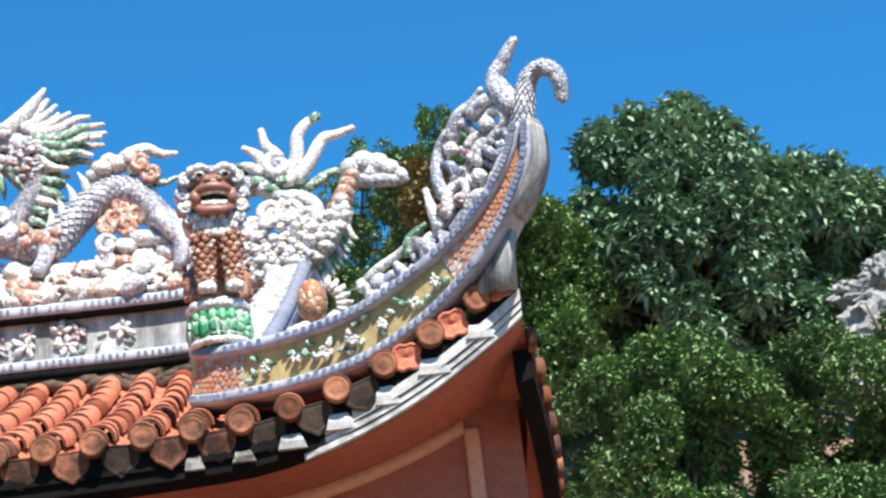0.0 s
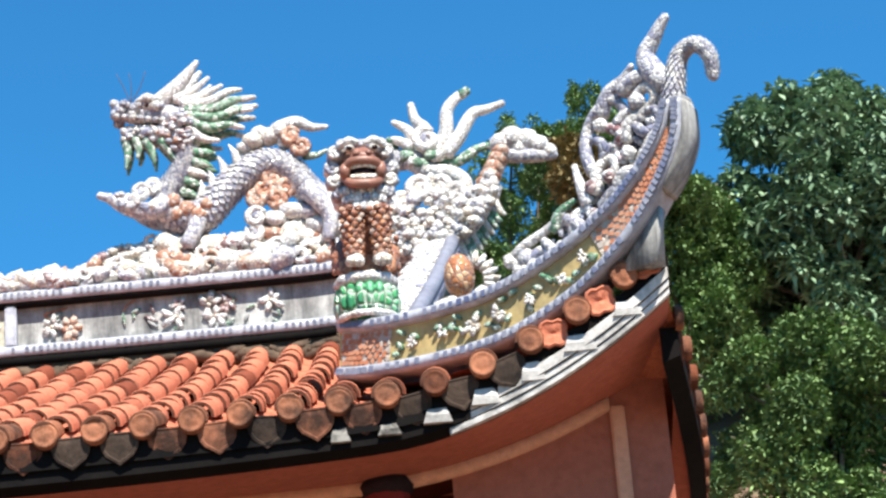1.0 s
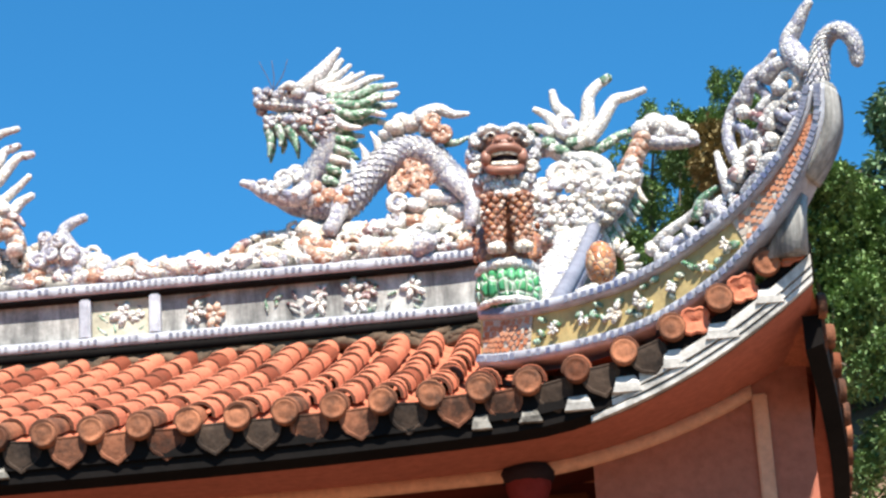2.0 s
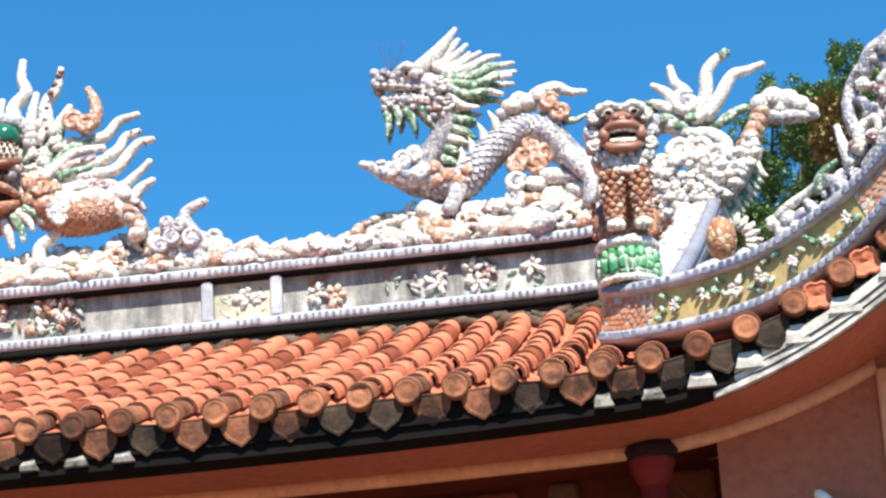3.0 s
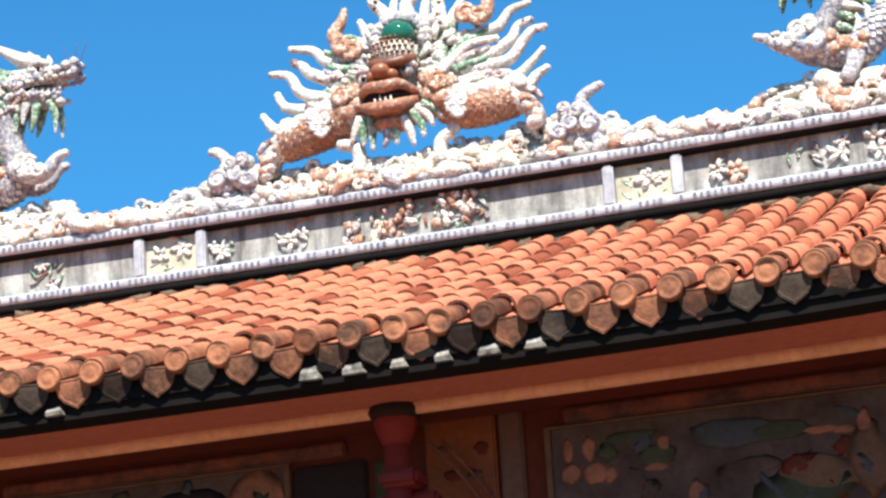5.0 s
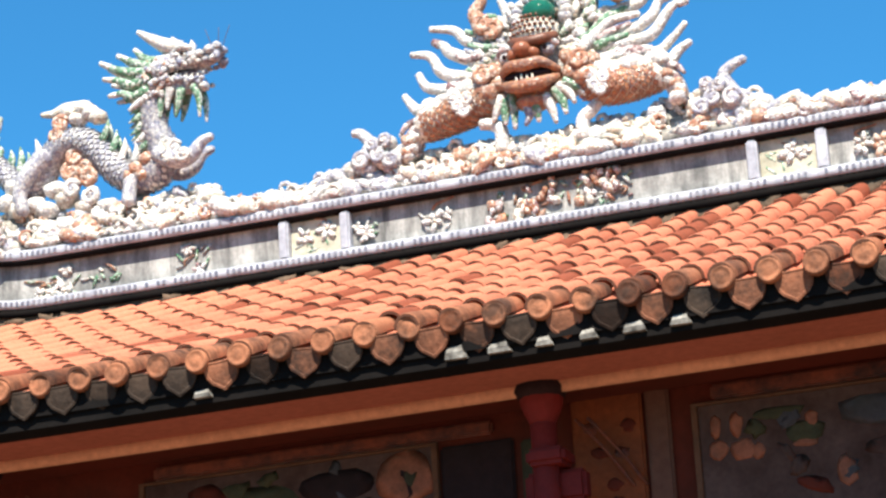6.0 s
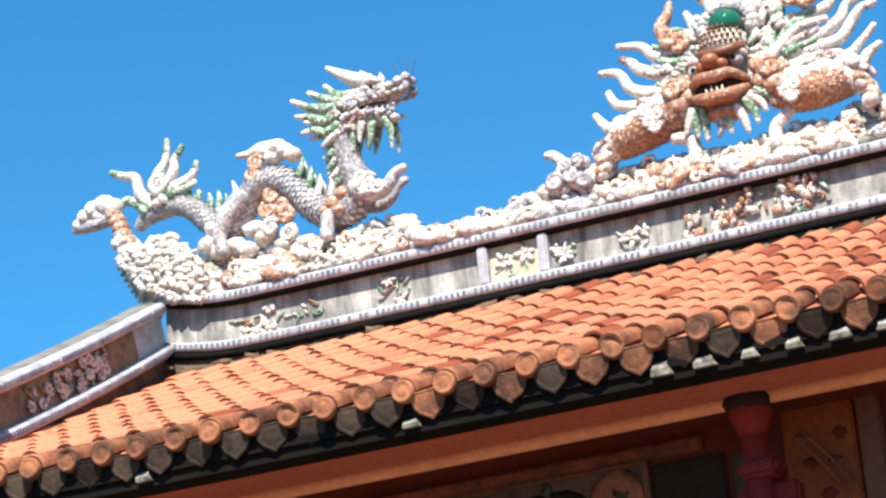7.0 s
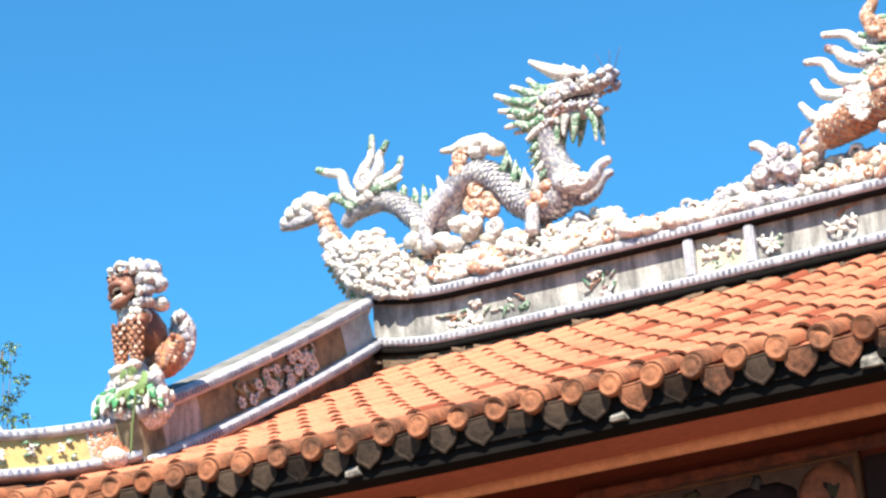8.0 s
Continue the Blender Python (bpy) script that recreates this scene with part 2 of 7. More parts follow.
def smooth_path(points, radii, step=6):
    """Catmull-Rom line through points, with radii along it."""
    pts, rad = [Vector(p) for p in points], list(radii)
    pts = [pts[0] * 2 - pts[1]] + pts + [pts[-1] * 2 - pts[-2]]
    rad = [rad[0]] + rad + [rad[-1]]
    line, sizes = [], []
    for i in range(1, len(pts) - 2):
        for s in range(step):
            u = s / step
            a, b, c, d = pts[i - 1:i + 3]
            line.append(0.5 * (2 * b + (c - a) * u + (2 * a - 5 * b + 4 * c - d) * u * u + (3 * b - a - 3 * c + d) * u ** 3))
            sizes.append(rad[i] * (1 - u) + rad[i + 1] * u)
    return line + [pts[-2]], sizes + [rad[-2]]


class Shape:
    """Collects faces of several materials into one mesh."""

    def __init__(self):
        self.v, self.f, self.m, self.mats, self.flat = [], [], [], [], False

    def slot(self, mat):
        if mat not in self.mats:
            self.mats.append(mat)
        return self.mats.index(mat)

    def add(self, verts, faces, mat):
        n, k = len(self.v), self.slot(mat)
        self.v.extend(tuple(p) for p in verts)
        self.f.extend(tuple(i + n for i in f) for f in faces)
        self.m.extend([k] * len(faces))

    def ball(self, at, size, mat, level=2, turn=(0, 0, 0), rough=0.0):
        base, faces = ICO2 if level == 2 else ICO1
        size = (size,) * 3 if isinstance(size, (int, float)) else size
        m = np.array(Euler([radians(a) for a in turn]).to_matrix())
        v = base.copy()
        if rough:
            seed = Vector((at[0] * 7.1, at[1] * 3.3, at[2] * 5.7))
            v *= np.array([1 + rough * noise.noise(Vector(p) * 1.7 + seed) for p in v])[:, None]
        self.add((v * np.array(size)) @ m.T + np.array(at), faces, mat)

    def tube(self, points, radii, mat, sides=8, step=6, flat=1.0, scales=None):
        line, sizes = smooth_path(points, radii, step)
        side = Vector((0, 1, 0))
        rings, n = [], len(line)
        for i, p in enumerate(line):
            ahead = (line[min(i + 1, n - 1)] - line[max(i - 1, 0)]).normalized()
            up = side.cross(ahead)
            if up.length < 0.1:
                up = Vector((0, 0, 1)).cross(ahead)
            up.normalize()
            out = ahead.cross(up).normalized()
            rings.append([p + (up * math.cos(a) + out * (math.sin(a) * flat)) * sizes[i]
                          for a in (2 * math.pi * j / sides for j in range(sides))])
        verts = [q for r in rings for q in r]
        faces = [(i * sides + j, i * sides + (j + 1) % sides, (i + 1) * sides + (j + 1) % sides, (i + 1) * sides + j)
                 for i in range(n - 1) for j in range(sides)]
        first, last = (line[0] - line[1]).normalized() * sizes[0] * 0.6, (line[-1] - line[-2]).normalized() * sizes[-1] * 0.6
        verts += [line[0] + first, line[-1] + last]
        faces += [(len(verts) - 2, (j + 1) % sides, j) for j in range(sides)]
        faces += [(len(verts) - 1, (n - 1) * sides + j, (n - 1) * sides + (j + 1) % sides) for j in range(sides)]
        self.add(verts, faces, mat)
        if scales:
            for i in range(1, n - 1):
                ahead = (line[i + 1] - line[i - 1]).normalized()
                for j in range(12):
                    a = 2 * math.pi * (j + 0.5 * (i % 2)) / 12
                    up = side.cross(ahead).normalized()
                    out = ahead.cross(up)
                    rad = up * math.cos(a) + out * math.sin(a) * flat
                    tang = -up * math.sin(a) + out * math.cos(a)
                    c, w = line[i] + rad * sizes[i], sizes[i] * 0.27
                    self.add([c + ahead * 0.024, c + tang * w + rad * 0.002, c - ahead * 0.022 + rad * 0.016, c - tang * w + rad * 0.002],
                             [(0, 1, 2), (0, 2, 3)], scales)

    def box(self, lo, hi, mat):
        v = [(x, y, z) for x in (lo[0], hi[0]) for y in (lo[1], hi[1]) for z in (lo[2], hi[2])]
        self.add(v, [(0, 1, 3, 2), (4, 6, 7, 5), (0, 4, 5, 1), (2, 3, 7, 6), (0, 2, 6, 4), (1, 5, 7, 3)], mat)

    def sweep(self, rows, mat, closed=False):
        """A skin through rows of points of the same length; closed: each row is a loop, and the ends are capped."""
        k = len(rows[0])
        verts = [p for r in rows for p in r]
        span = k if closed else k - 1
        faces = [(i * k + j, i * k + (j + 1) % k, (i + 1) * k + (j + 1) % k, (i + 1) * k + j) for i in range(len(rows) - 1) for j in range(span)]
        if closed:
            faces += [tuple(range(k - 1, -1, -1)), tuple(range((len(rows) - 1) * k, len(rows) * k))]
        self.add(verts, faces, mat)

    def ob(self, name, parent=None, label="", smooth=True, origin=(0, 0, 0)):
        mesh = bpy.data.meshes.new(name)
        o = Vector(origin)
        mesh.from_pydata([tuple(Vector(p) - o) for p in self.v], [], self.f)
        for mat in self.mats:
            mesh.materials.append(mat)
        mesh.polygons.foreach_set("material_index", self.m)
        mesh.polygons.foreach_set("use_smooth", [smooth and not self.flat] * len(self.f))
        bm = bmesh.new()
        bm.from_mesh(mesh)
        bmesh.ops.recalc_face_normals(bm, faces=bm.faces)
        bm.to_mesh(mesh)
        bm.free()
        ob = new(name, mesh)
        ob.location = o
        if parent:
            ob.parent = parent
            ob.matrix_parent_inverse = parent.matrix_world.inverted() if parent.location.length == 0 else Matrix.Translation(-parent.location)
        return tagged(ob, label)


def thing(name, at, label, category, group="", kind=""):
    ob = new(name)
    ob.location = at
    ob.empty_display_size = 0.1
    return tagged(ob, label, category, group, kind)


def round_box(lo, hi, mat, soft=0.01):
    """A box with bevelled edges."""
    bm = bmesh.new()
    bmesh.ops.create_cube(bm, size=1)
    for v in bm.verts:
        v.co = Vector([(a + b) / 2 + c * (b - a) for a, b, c in zip(lo, hi, v.co)])
    bmesh.ops.bevel(bm, geom=bm.edges[:], offset=soft, segments=2, affect="EDGES")
    s = Shape()
    s.add([v.co for v in bm.verts], [tuple(v.index for v in f.verts) for f in bm.faces], mat)
    bm.free()
    s.flat = True
    return s


# ---------------------------------------------------------------- plan of the roof
XC = -4.38                       # middle of the facade
EAVE_Y, EAVE_Z = 10.32, 4.727    # middle of the tube ends
TOP_Y, TOP_Z = 14.12, 6.27       # where the tiles run under the ridge
PITCH = 0.21
FIRST = -0.516
RIDGE_Y = 14.17


def eave_rise(x):
    d = abs(x - XC)
    return 0.056 * (d / 3.9) ** 4 + (0.23 * (d - 4.0) ** 2 if d > 4 else 0)


def eave_y(x):
    return EAVE_Y - 0.2 * max(0.0, (abs(x - XC) - 4.1) / 1.15) ** 1.5


def roof_z(x, y):
    """Height of the tube tiles' axis over the plan, front slope."""
    u = (y - eave_y(x)) / (TOP_Y - eave_y(x))
    return EAVE_Z + (TOP_Z - EAVE_Z) * (0.9 * u + 0.1 * u * u) + eave_rise(x) * max(0, 1 - u) ** 2.5


def ridge_rise(x):
    d = abs(x - XC)
    return 0.004 * (d / 1.5) ** 2 + (0.19 * (d - 3.5) ** 2 if d > 3.5 else 0)

# ---------------------------------------------------------------- ground and hill
def ground_z(x, y):
    far = max(0.0, min(1.0, (y - 24) / 40))
    rise = far * far * (3 - 2 * far) * 22.6
    left = 0.5 + 0.5 * math.tanh((x - 0.055 * y + 6) / 8.0)
    near = math.exp(-((x - 12) / 90) ** 2)
    return rise * (0.25 + 0.75 * left) * near * (1 if y < 140 else max(0, 1 - (y - 140) / 200))


g = Shape()
gx = [-3000, -1000, -400, -200, -120, -80] + list(range(-60, 61, 4)) + [80, 120, 200, 400, 1000, 3000]
gy = [-3000, -1000, -300, -100, -40] + list(range(-20, 121, 4)) + [140, 180, 240, 340, 600, 1200, 3000]
g.sweep([[(x, y, ground_z(x, y)) for x in gx] for y in gy], M_SOIL)
tagged(g.ob("ground"), "earth ground rising to a wooded hill behind the temple", "ground", kind="structure")

# ---------------------------------------------------------------- temple walls below the eaves
temple = thing("temple_wall", (XC, 11.7, 0), "rust-painted temple front wall with painted panels under deep eaves", "wall", kind="structure")
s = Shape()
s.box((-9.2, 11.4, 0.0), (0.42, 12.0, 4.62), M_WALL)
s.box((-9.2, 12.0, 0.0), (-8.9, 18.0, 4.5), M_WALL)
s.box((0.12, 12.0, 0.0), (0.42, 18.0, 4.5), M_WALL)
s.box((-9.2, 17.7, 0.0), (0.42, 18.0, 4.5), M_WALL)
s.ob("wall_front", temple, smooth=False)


def inner_z(x):
    """Height where the soffit meets its border moulding."""
    d = abs(x - XC)
    return 4.563 + 0.012 * (d / 3.04) ** 4 + 0.18 * max(0.0, d - 3.9) ** 2


# soffit: from the eave edge back to the beam, and its pale border
def soffit_point(x, v, lift=0.0):
    y = eave_y(x) + 0.12 + (10.96 - eave_y(x)) * v
    zo = EAVE_Z - 0.2 + eave_rise(x)
    return (x, y, zo + (inner_z(x) - zo) * v - lift)


xs = [XC - 5.32 + 10.64 * i / 80 for i in range(81)]
s = Shape()
s.sweep([[soffit_point(x, v) for v in (0, 0.25, 0.5, 0.75, 1.0)] for x in xs], M_SOFFIT)
s.sweep([[(x, 11.7, inner_z(x) + 0.12), (x, 11.08, inner_z(x) + 0.12), (x, 11.08, inner_z(x))] for x in xs], M_SOFFIT)
soffit = tagged(s.ob("soffit"), "terracotta-painted plaster soffit curving up under the eave corner", "soffit", kind="structure")
s = Shape()
xb = [x for x in xs if abs(x - XC) < 5.13]
s.sweep([[(x, 10.965, inner_z(x) + 0.004), (x, 10.95, inner_z(x) - 0.012), (x, 10.955, inner_z(x) - 0.045), (x, 10.975, inner_z(x) - 0.06), (x, 11.0, inner_z(x) - 0.056),
          (x, 11.0, inner_z(x) + 0.05), (x, 10.97, inner_z(x) + 0.05)] for x in xb], M_BAND, closed=True)
s.ob("border_moulding", soffit, "pale terracotta border moulding")
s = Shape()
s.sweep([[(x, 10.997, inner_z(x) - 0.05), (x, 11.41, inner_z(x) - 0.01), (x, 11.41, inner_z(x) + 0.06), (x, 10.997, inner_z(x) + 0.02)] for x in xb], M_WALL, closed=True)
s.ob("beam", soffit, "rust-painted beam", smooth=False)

s = Shape()
xw = [-0.06 + 0.99 * i / 14 for i in range(15)]
s.sweep([[(x, 10.985, 3.0), (x, 10.985, inner_z(x) + 0.03), (x, 11.1, inner_z(x) + 0.03), (x, 11.1, 3.0)] for x in xw], M_CORNER, closed=True)
s.box((-0.06, 11.1, 0.0), (0.06, 11.4, 4.55), M_CORNER)
s.box((0.8, 11.1, 0.0), (0.93, 18.0, 4.78), M_SOFFIT)
s.ob("corner_wall", temple, "terracotta-painted corner wall", False)
round_box((0.672, 10.962, 3.0), (0.742, 10.984, inner_z(0.7) - 0.05), M_BAND, 0.008).ob("border_strip", temple, "pale terracotta upright border")
petals = thing("petal_ornament", (0.434, 10.98, 4.175), "white glazed petal ornament fixed to the corner wall", "wall ornament")
for points in ([(0.434, 10.98, 4.19), (0.405, 10.94, 4.23), (0.376, 10.91, 4.27), (0.353, 10.9, 4.3)], [(0.453, 10.98, 4.165), (0.501, 10.94, 4.19), (0.525, 10.91, 4.22), (0.55, 10.9, 4.24)]):
    s = Shape()
    s.tube(points, [0.034, 0.039, 0.033, 0.018], M_GLAZE, 10, 4)
    s.ob("petal", petals, "white glazed petal")
for x in (-0.357, -3.48, -6.5, -9.5):
    cz = inner_z(x) - 0.045
    col = thing("column", (x, 11.0, 0), "maroon round column with a dark bulbous capital under the beam", "column", "columns under the eaves")
    s = Shape()
    s.tube([(x, 11.0, 0.0), (x, 11.0, 2.0), (x, 11.0, cz - 0.12)], [0.068, 0.066, 0.062], M_MAROON, 20, 3)
    s.ob("shaft", col)
    s = Shape()
    s.tube([(x, 11.0, cz - 0.15), (x, 11.0, cz - 0.1), (x, 11.0, cz - 0.06), (x, 11.0, cz - 0.02)], [0.062, 0.085, 0.1, 0.105], M_MAROON, 18, 4)
    capital = s.ob("capital", col, "dark red bulbous capital")
    s = Shape()
    s.ball((x, 11.0, cz + 0.01), (0.13, 0.13, 0.072), M_DARK, 2)
    s.ob("capital_top", capital, "blackened capital top")
    round_box((x - 0.07, 10.9, cz - 0.36), (x + 0.12, 11.1, cz - 0.28), M_MAROON, 0.02).ob("bracket_block", col, "red bracket block")
    round_box((x - 0.12, 11.02, cz - 0.52), (x + 0.18, 11.12, cz - 0.37), M_MAROON, 0.02).ob("bracket_block", col, "red bracket block")
    for k in (0.1, 0.16):
        s = Shape()
        s.tube([(x + k, 11.2, cz - 0.1), (x + k + 0.12, 11.3, cz - 0.26), (x + k + 0.22, 11.36, cz - 0.42)], [0.008, 0.008, 0.008], M_GOLD, 6, 4)
        s.ob("brace", col, "thin diagonal brace")


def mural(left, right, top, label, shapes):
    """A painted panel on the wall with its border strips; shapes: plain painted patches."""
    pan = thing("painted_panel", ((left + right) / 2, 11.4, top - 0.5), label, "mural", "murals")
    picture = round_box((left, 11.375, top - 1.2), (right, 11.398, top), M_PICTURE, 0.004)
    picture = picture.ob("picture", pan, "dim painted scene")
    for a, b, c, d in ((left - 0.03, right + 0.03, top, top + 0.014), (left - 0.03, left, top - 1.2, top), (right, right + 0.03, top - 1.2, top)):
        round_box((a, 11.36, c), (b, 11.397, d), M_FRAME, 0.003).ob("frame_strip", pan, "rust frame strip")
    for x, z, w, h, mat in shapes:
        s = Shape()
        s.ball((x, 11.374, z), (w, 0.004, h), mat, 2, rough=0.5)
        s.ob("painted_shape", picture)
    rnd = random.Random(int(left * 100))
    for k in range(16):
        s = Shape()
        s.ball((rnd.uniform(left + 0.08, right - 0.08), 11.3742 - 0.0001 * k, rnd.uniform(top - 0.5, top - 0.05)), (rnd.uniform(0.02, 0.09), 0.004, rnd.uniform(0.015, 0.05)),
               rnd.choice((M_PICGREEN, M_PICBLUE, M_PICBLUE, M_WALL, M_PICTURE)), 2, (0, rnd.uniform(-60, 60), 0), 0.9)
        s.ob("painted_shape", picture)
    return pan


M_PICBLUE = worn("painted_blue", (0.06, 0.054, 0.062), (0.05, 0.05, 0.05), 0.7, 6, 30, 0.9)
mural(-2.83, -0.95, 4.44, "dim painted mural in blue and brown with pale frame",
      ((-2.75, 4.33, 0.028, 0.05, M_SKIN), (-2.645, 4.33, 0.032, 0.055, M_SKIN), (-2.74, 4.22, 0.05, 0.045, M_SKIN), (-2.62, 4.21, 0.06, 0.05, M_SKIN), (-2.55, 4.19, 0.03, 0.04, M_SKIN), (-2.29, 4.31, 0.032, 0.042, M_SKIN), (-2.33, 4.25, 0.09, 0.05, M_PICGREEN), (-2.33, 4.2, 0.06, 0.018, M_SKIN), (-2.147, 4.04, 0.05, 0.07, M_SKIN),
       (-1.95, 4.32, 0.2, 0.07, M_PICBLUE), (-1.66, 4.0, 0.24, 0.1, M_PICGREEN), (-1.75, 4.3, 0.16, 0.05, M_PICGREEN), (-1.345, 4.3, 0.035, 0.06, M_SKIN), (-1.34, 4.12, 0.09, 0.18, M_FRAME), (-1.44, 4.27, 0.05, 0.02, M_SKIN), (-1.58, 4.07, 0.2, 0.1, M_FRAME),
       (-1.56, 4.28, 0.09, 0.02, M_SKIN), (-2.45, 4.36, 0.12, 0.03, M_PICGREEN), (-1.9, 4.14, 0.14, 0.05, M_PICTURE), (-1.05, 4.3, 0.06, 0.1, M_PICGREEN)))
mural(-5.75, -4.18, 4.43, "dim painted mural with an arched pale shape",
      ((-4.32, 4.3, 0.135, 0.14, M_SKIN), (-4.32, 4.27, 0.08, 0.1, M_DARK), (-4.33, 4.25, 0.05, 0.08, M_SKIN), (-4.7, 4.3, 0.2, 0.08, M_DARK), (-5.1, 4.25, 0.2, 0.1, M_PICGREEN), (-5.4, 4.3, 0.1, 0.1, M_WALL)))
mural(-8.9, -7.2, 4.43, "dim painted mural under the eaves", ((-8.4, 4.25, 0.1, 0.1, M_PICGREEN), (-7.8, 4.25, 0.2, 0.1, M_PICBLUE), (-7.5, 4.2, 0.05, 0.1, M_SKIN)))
# The first entry is a flat black plate painting an opening's shade.
for left, right, low, high, mat, nm, lab in ((-4.14, -3.76, 3.3, 4.42, M_DARK, "dark_recess", "flat black plate painting the shade of an opening"), (-5.7, -3.86, 4.45, 4.52, M_GOLD, "cartouche", "dark red and gold cartouche strip"),
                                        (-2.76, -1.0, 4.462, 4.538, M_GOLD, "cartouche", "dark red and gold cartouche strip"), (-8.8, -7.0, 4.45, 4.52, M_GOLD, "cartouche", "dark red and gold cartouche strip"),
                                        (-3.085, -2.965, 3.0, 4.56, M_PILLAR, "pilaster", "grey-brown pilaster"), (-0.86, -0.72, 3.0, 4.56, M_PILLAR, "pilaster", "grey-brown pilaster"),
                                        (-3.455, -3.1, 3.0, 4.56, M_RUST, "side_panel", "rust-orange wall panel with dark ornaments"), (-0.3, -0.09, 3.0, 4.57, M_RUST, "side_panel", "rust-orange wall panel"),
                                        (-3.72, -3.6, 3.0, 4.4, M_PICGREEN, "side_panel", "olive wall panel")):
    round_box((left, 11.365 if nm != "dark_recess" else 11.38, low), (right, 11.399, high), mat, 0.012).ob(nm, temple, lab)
rnd = random.Random(3)
for k in range(9):
    s = Shape()
    s.ball((-3.29 + rnd.uniform(-0.12, 0.12), 11.364, 4.4 - 0.13 * (k % 5) + rnd.uniform(-0.03, 0.03)), (0.04, 0.004, 0.03), (M_WALL, M_GOLD)[k % 3 == 0], 2, rough=0.6)
    s.ob("painted_ornament", temple)

# ---------------------------------------------------------------- main ridge
RX0, RX1 = XC - 4.17, XC + 4.17
rxs = [RX0 + (RX1 - RX0) * i / 90 for i in range(91)]
ridge = thing("main_ridge", (XC, RIDGE_Y, 6.4), "weathered grey cement roof ridge with blue-white porcelain trims", "roof ridge", kind="structure")


def dashes(parent, place, n, seed, tall=0.015, wide=0.0095, mat=None, name="porcelain_pieces", label="blue glazed porcelain pieces"):
    """Blue glazed pieces set in a row along a trim; place: 0 to 1 gives centre, up and outward."""
    rnd = random.Random(seed)
    s = Shape()
    for i in range(n):
        if rnd.random() < 0.12:
            continue
        c, up, out = place((i + 0.5) / n)
        c, up, out = Vector(c), Vector(up).normalized(), Vector(out).normalized()
        side = up.cross(out).normalized() * wide * rnd.uniform(0.8, 1.2)
        up = up * tall * rnd.uniform(0.85, 1.1) + side * rnd.uniform(-0.2, 0.2)
        base = [c - side - up - out * 0.012, c + side - up - out * 0.012, c + side + up - out * 0.012, c - side + up - out * 0.012]
        face = [p + out * 0.017 for p in base]
        s.add(base + face, [(4, 5, 6, 7), (0, 1, 5, 4), (1, 2, 6, 5), (2, 3, 7, 6), (3, 0, 4, 7)], mat or M_DASH)
    return tagged(s.ob(name, parent, label, False), kind="stuff")


def along(xs, profile, mat, name, label=""):
    s = Shape()
    s.sweep([[(x, RIDGE_Y + y, z + ridge_rise(x)) for y, z in profile] for x in xs], mat, closed=True)
    return s.ob(name, ridge, label)


def roll(y0, y1, z0, z1, n=8):
    """Rounded front from (y1, z0) round to (y1, z1)."""
    half = (z1 - z0) / 2
    return [(y1, z0)] + [(y0 + half * 0.6 - half * 0.6 * math.sin(math.pi * i / n), z0 + half - half * math.cos(math.pi * i / n)) for i in range(n + 1)] + [(y1, z1)]


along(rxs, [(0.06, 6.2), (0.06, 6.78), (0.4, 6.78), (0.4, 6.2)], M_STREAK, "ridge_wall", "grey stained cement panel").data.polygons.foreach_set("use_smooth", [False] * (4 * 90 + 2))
along(rxs, roll(-0.02, 0.12, 6.41, 6.477), M_PORC, "lower_trim", "blue and white porcelain trim")
along(rxs, roll(-0.03, 0.12, 6.748, 6.818), M_PORC, "upper_trim", "blue and white porcelain trim")
for y, z, seed in ((-0.02, 6.4435, 51), (-0.03, 6.783, 52)):
    dashes(ridge, lambda q, y=y, z=z: ((RX0 + (RX1 - RX0) * q, RIDGE_Y + y, z + ridge_rise(RX0 + (RX1 - RX0) * q)), (0, 0, 1), (0, -1, 0)), 200, seed, 0.016, 0.0095, M_GREYDASH)
# Near-black strip paints the shade under the lower trim.
along(rxs, [(-0.005, 6.36), (-0.005, 6.412), (0.12, 6.412), (0.12, 6.36)], M_SHADE_MORTAR, "drip_edge")
along(rxs, [(0.02, 6.22), (0.02, 6.37), (0.12, 6.37), (0.12, 6.22)], M_MOSS, "mortar_bed")
s, rnd = Shape(), random.Random(61)
for k in range(520):
    x, r = rnd.uniform(RX0, RX1), rnd.uniform(0.018, 0.042)
    s.ball((x, RIDGE_Y + rnd.uniform(-0.06, 0.02), rnd.uniform(6.24, 6.305) + ridge_rise(x)), (r * 2.2, r, r), M_MOSS, 1, (0, rnd.uniform(-30, 30), 0), 0.6)
tagged(s.ob("mortar_crumbs", ridge, "mossy crumbling bedding mortar"), kind="stuff")
# Near-black strip paints the shade cast by the upper trim.
along(rxs, [(-0.01, 6.728), (-0.01, 6.75), (0.12, 6.75), (0.12, 6.728)], M_SHADE_MORTAR, "drip_edge")
along(rxs, [(0.0, 6.81), (0.02, 6.9), (0.36, 6.9), (0.38, 6.81)], M_LIME, "ridge_core")
for x in (XC - 1.757, XC - 1.332, XC + 1.332, XC + 1.757):
    z = ridge_rise(x)
    round_box((x - 0.034, RIDGE_Y - 0.012, 6.47 + z), (x + 0.034, RIDGE_Y + 0.065, 6.73 + z), M_PORC, 0.012).ob("post", ridge, "porcelain post")
for x in (XC - 1.545, XC + 1.545):
    round_box((x - 0.178, RIDGE_Y + 0.045, 6.478), (x + 0.178, RIDGE_Y + 0.063, 6.728), M_PALE, 0.004).ob("inset_panel", ridge, "pale grey-cream panel with flower relief")


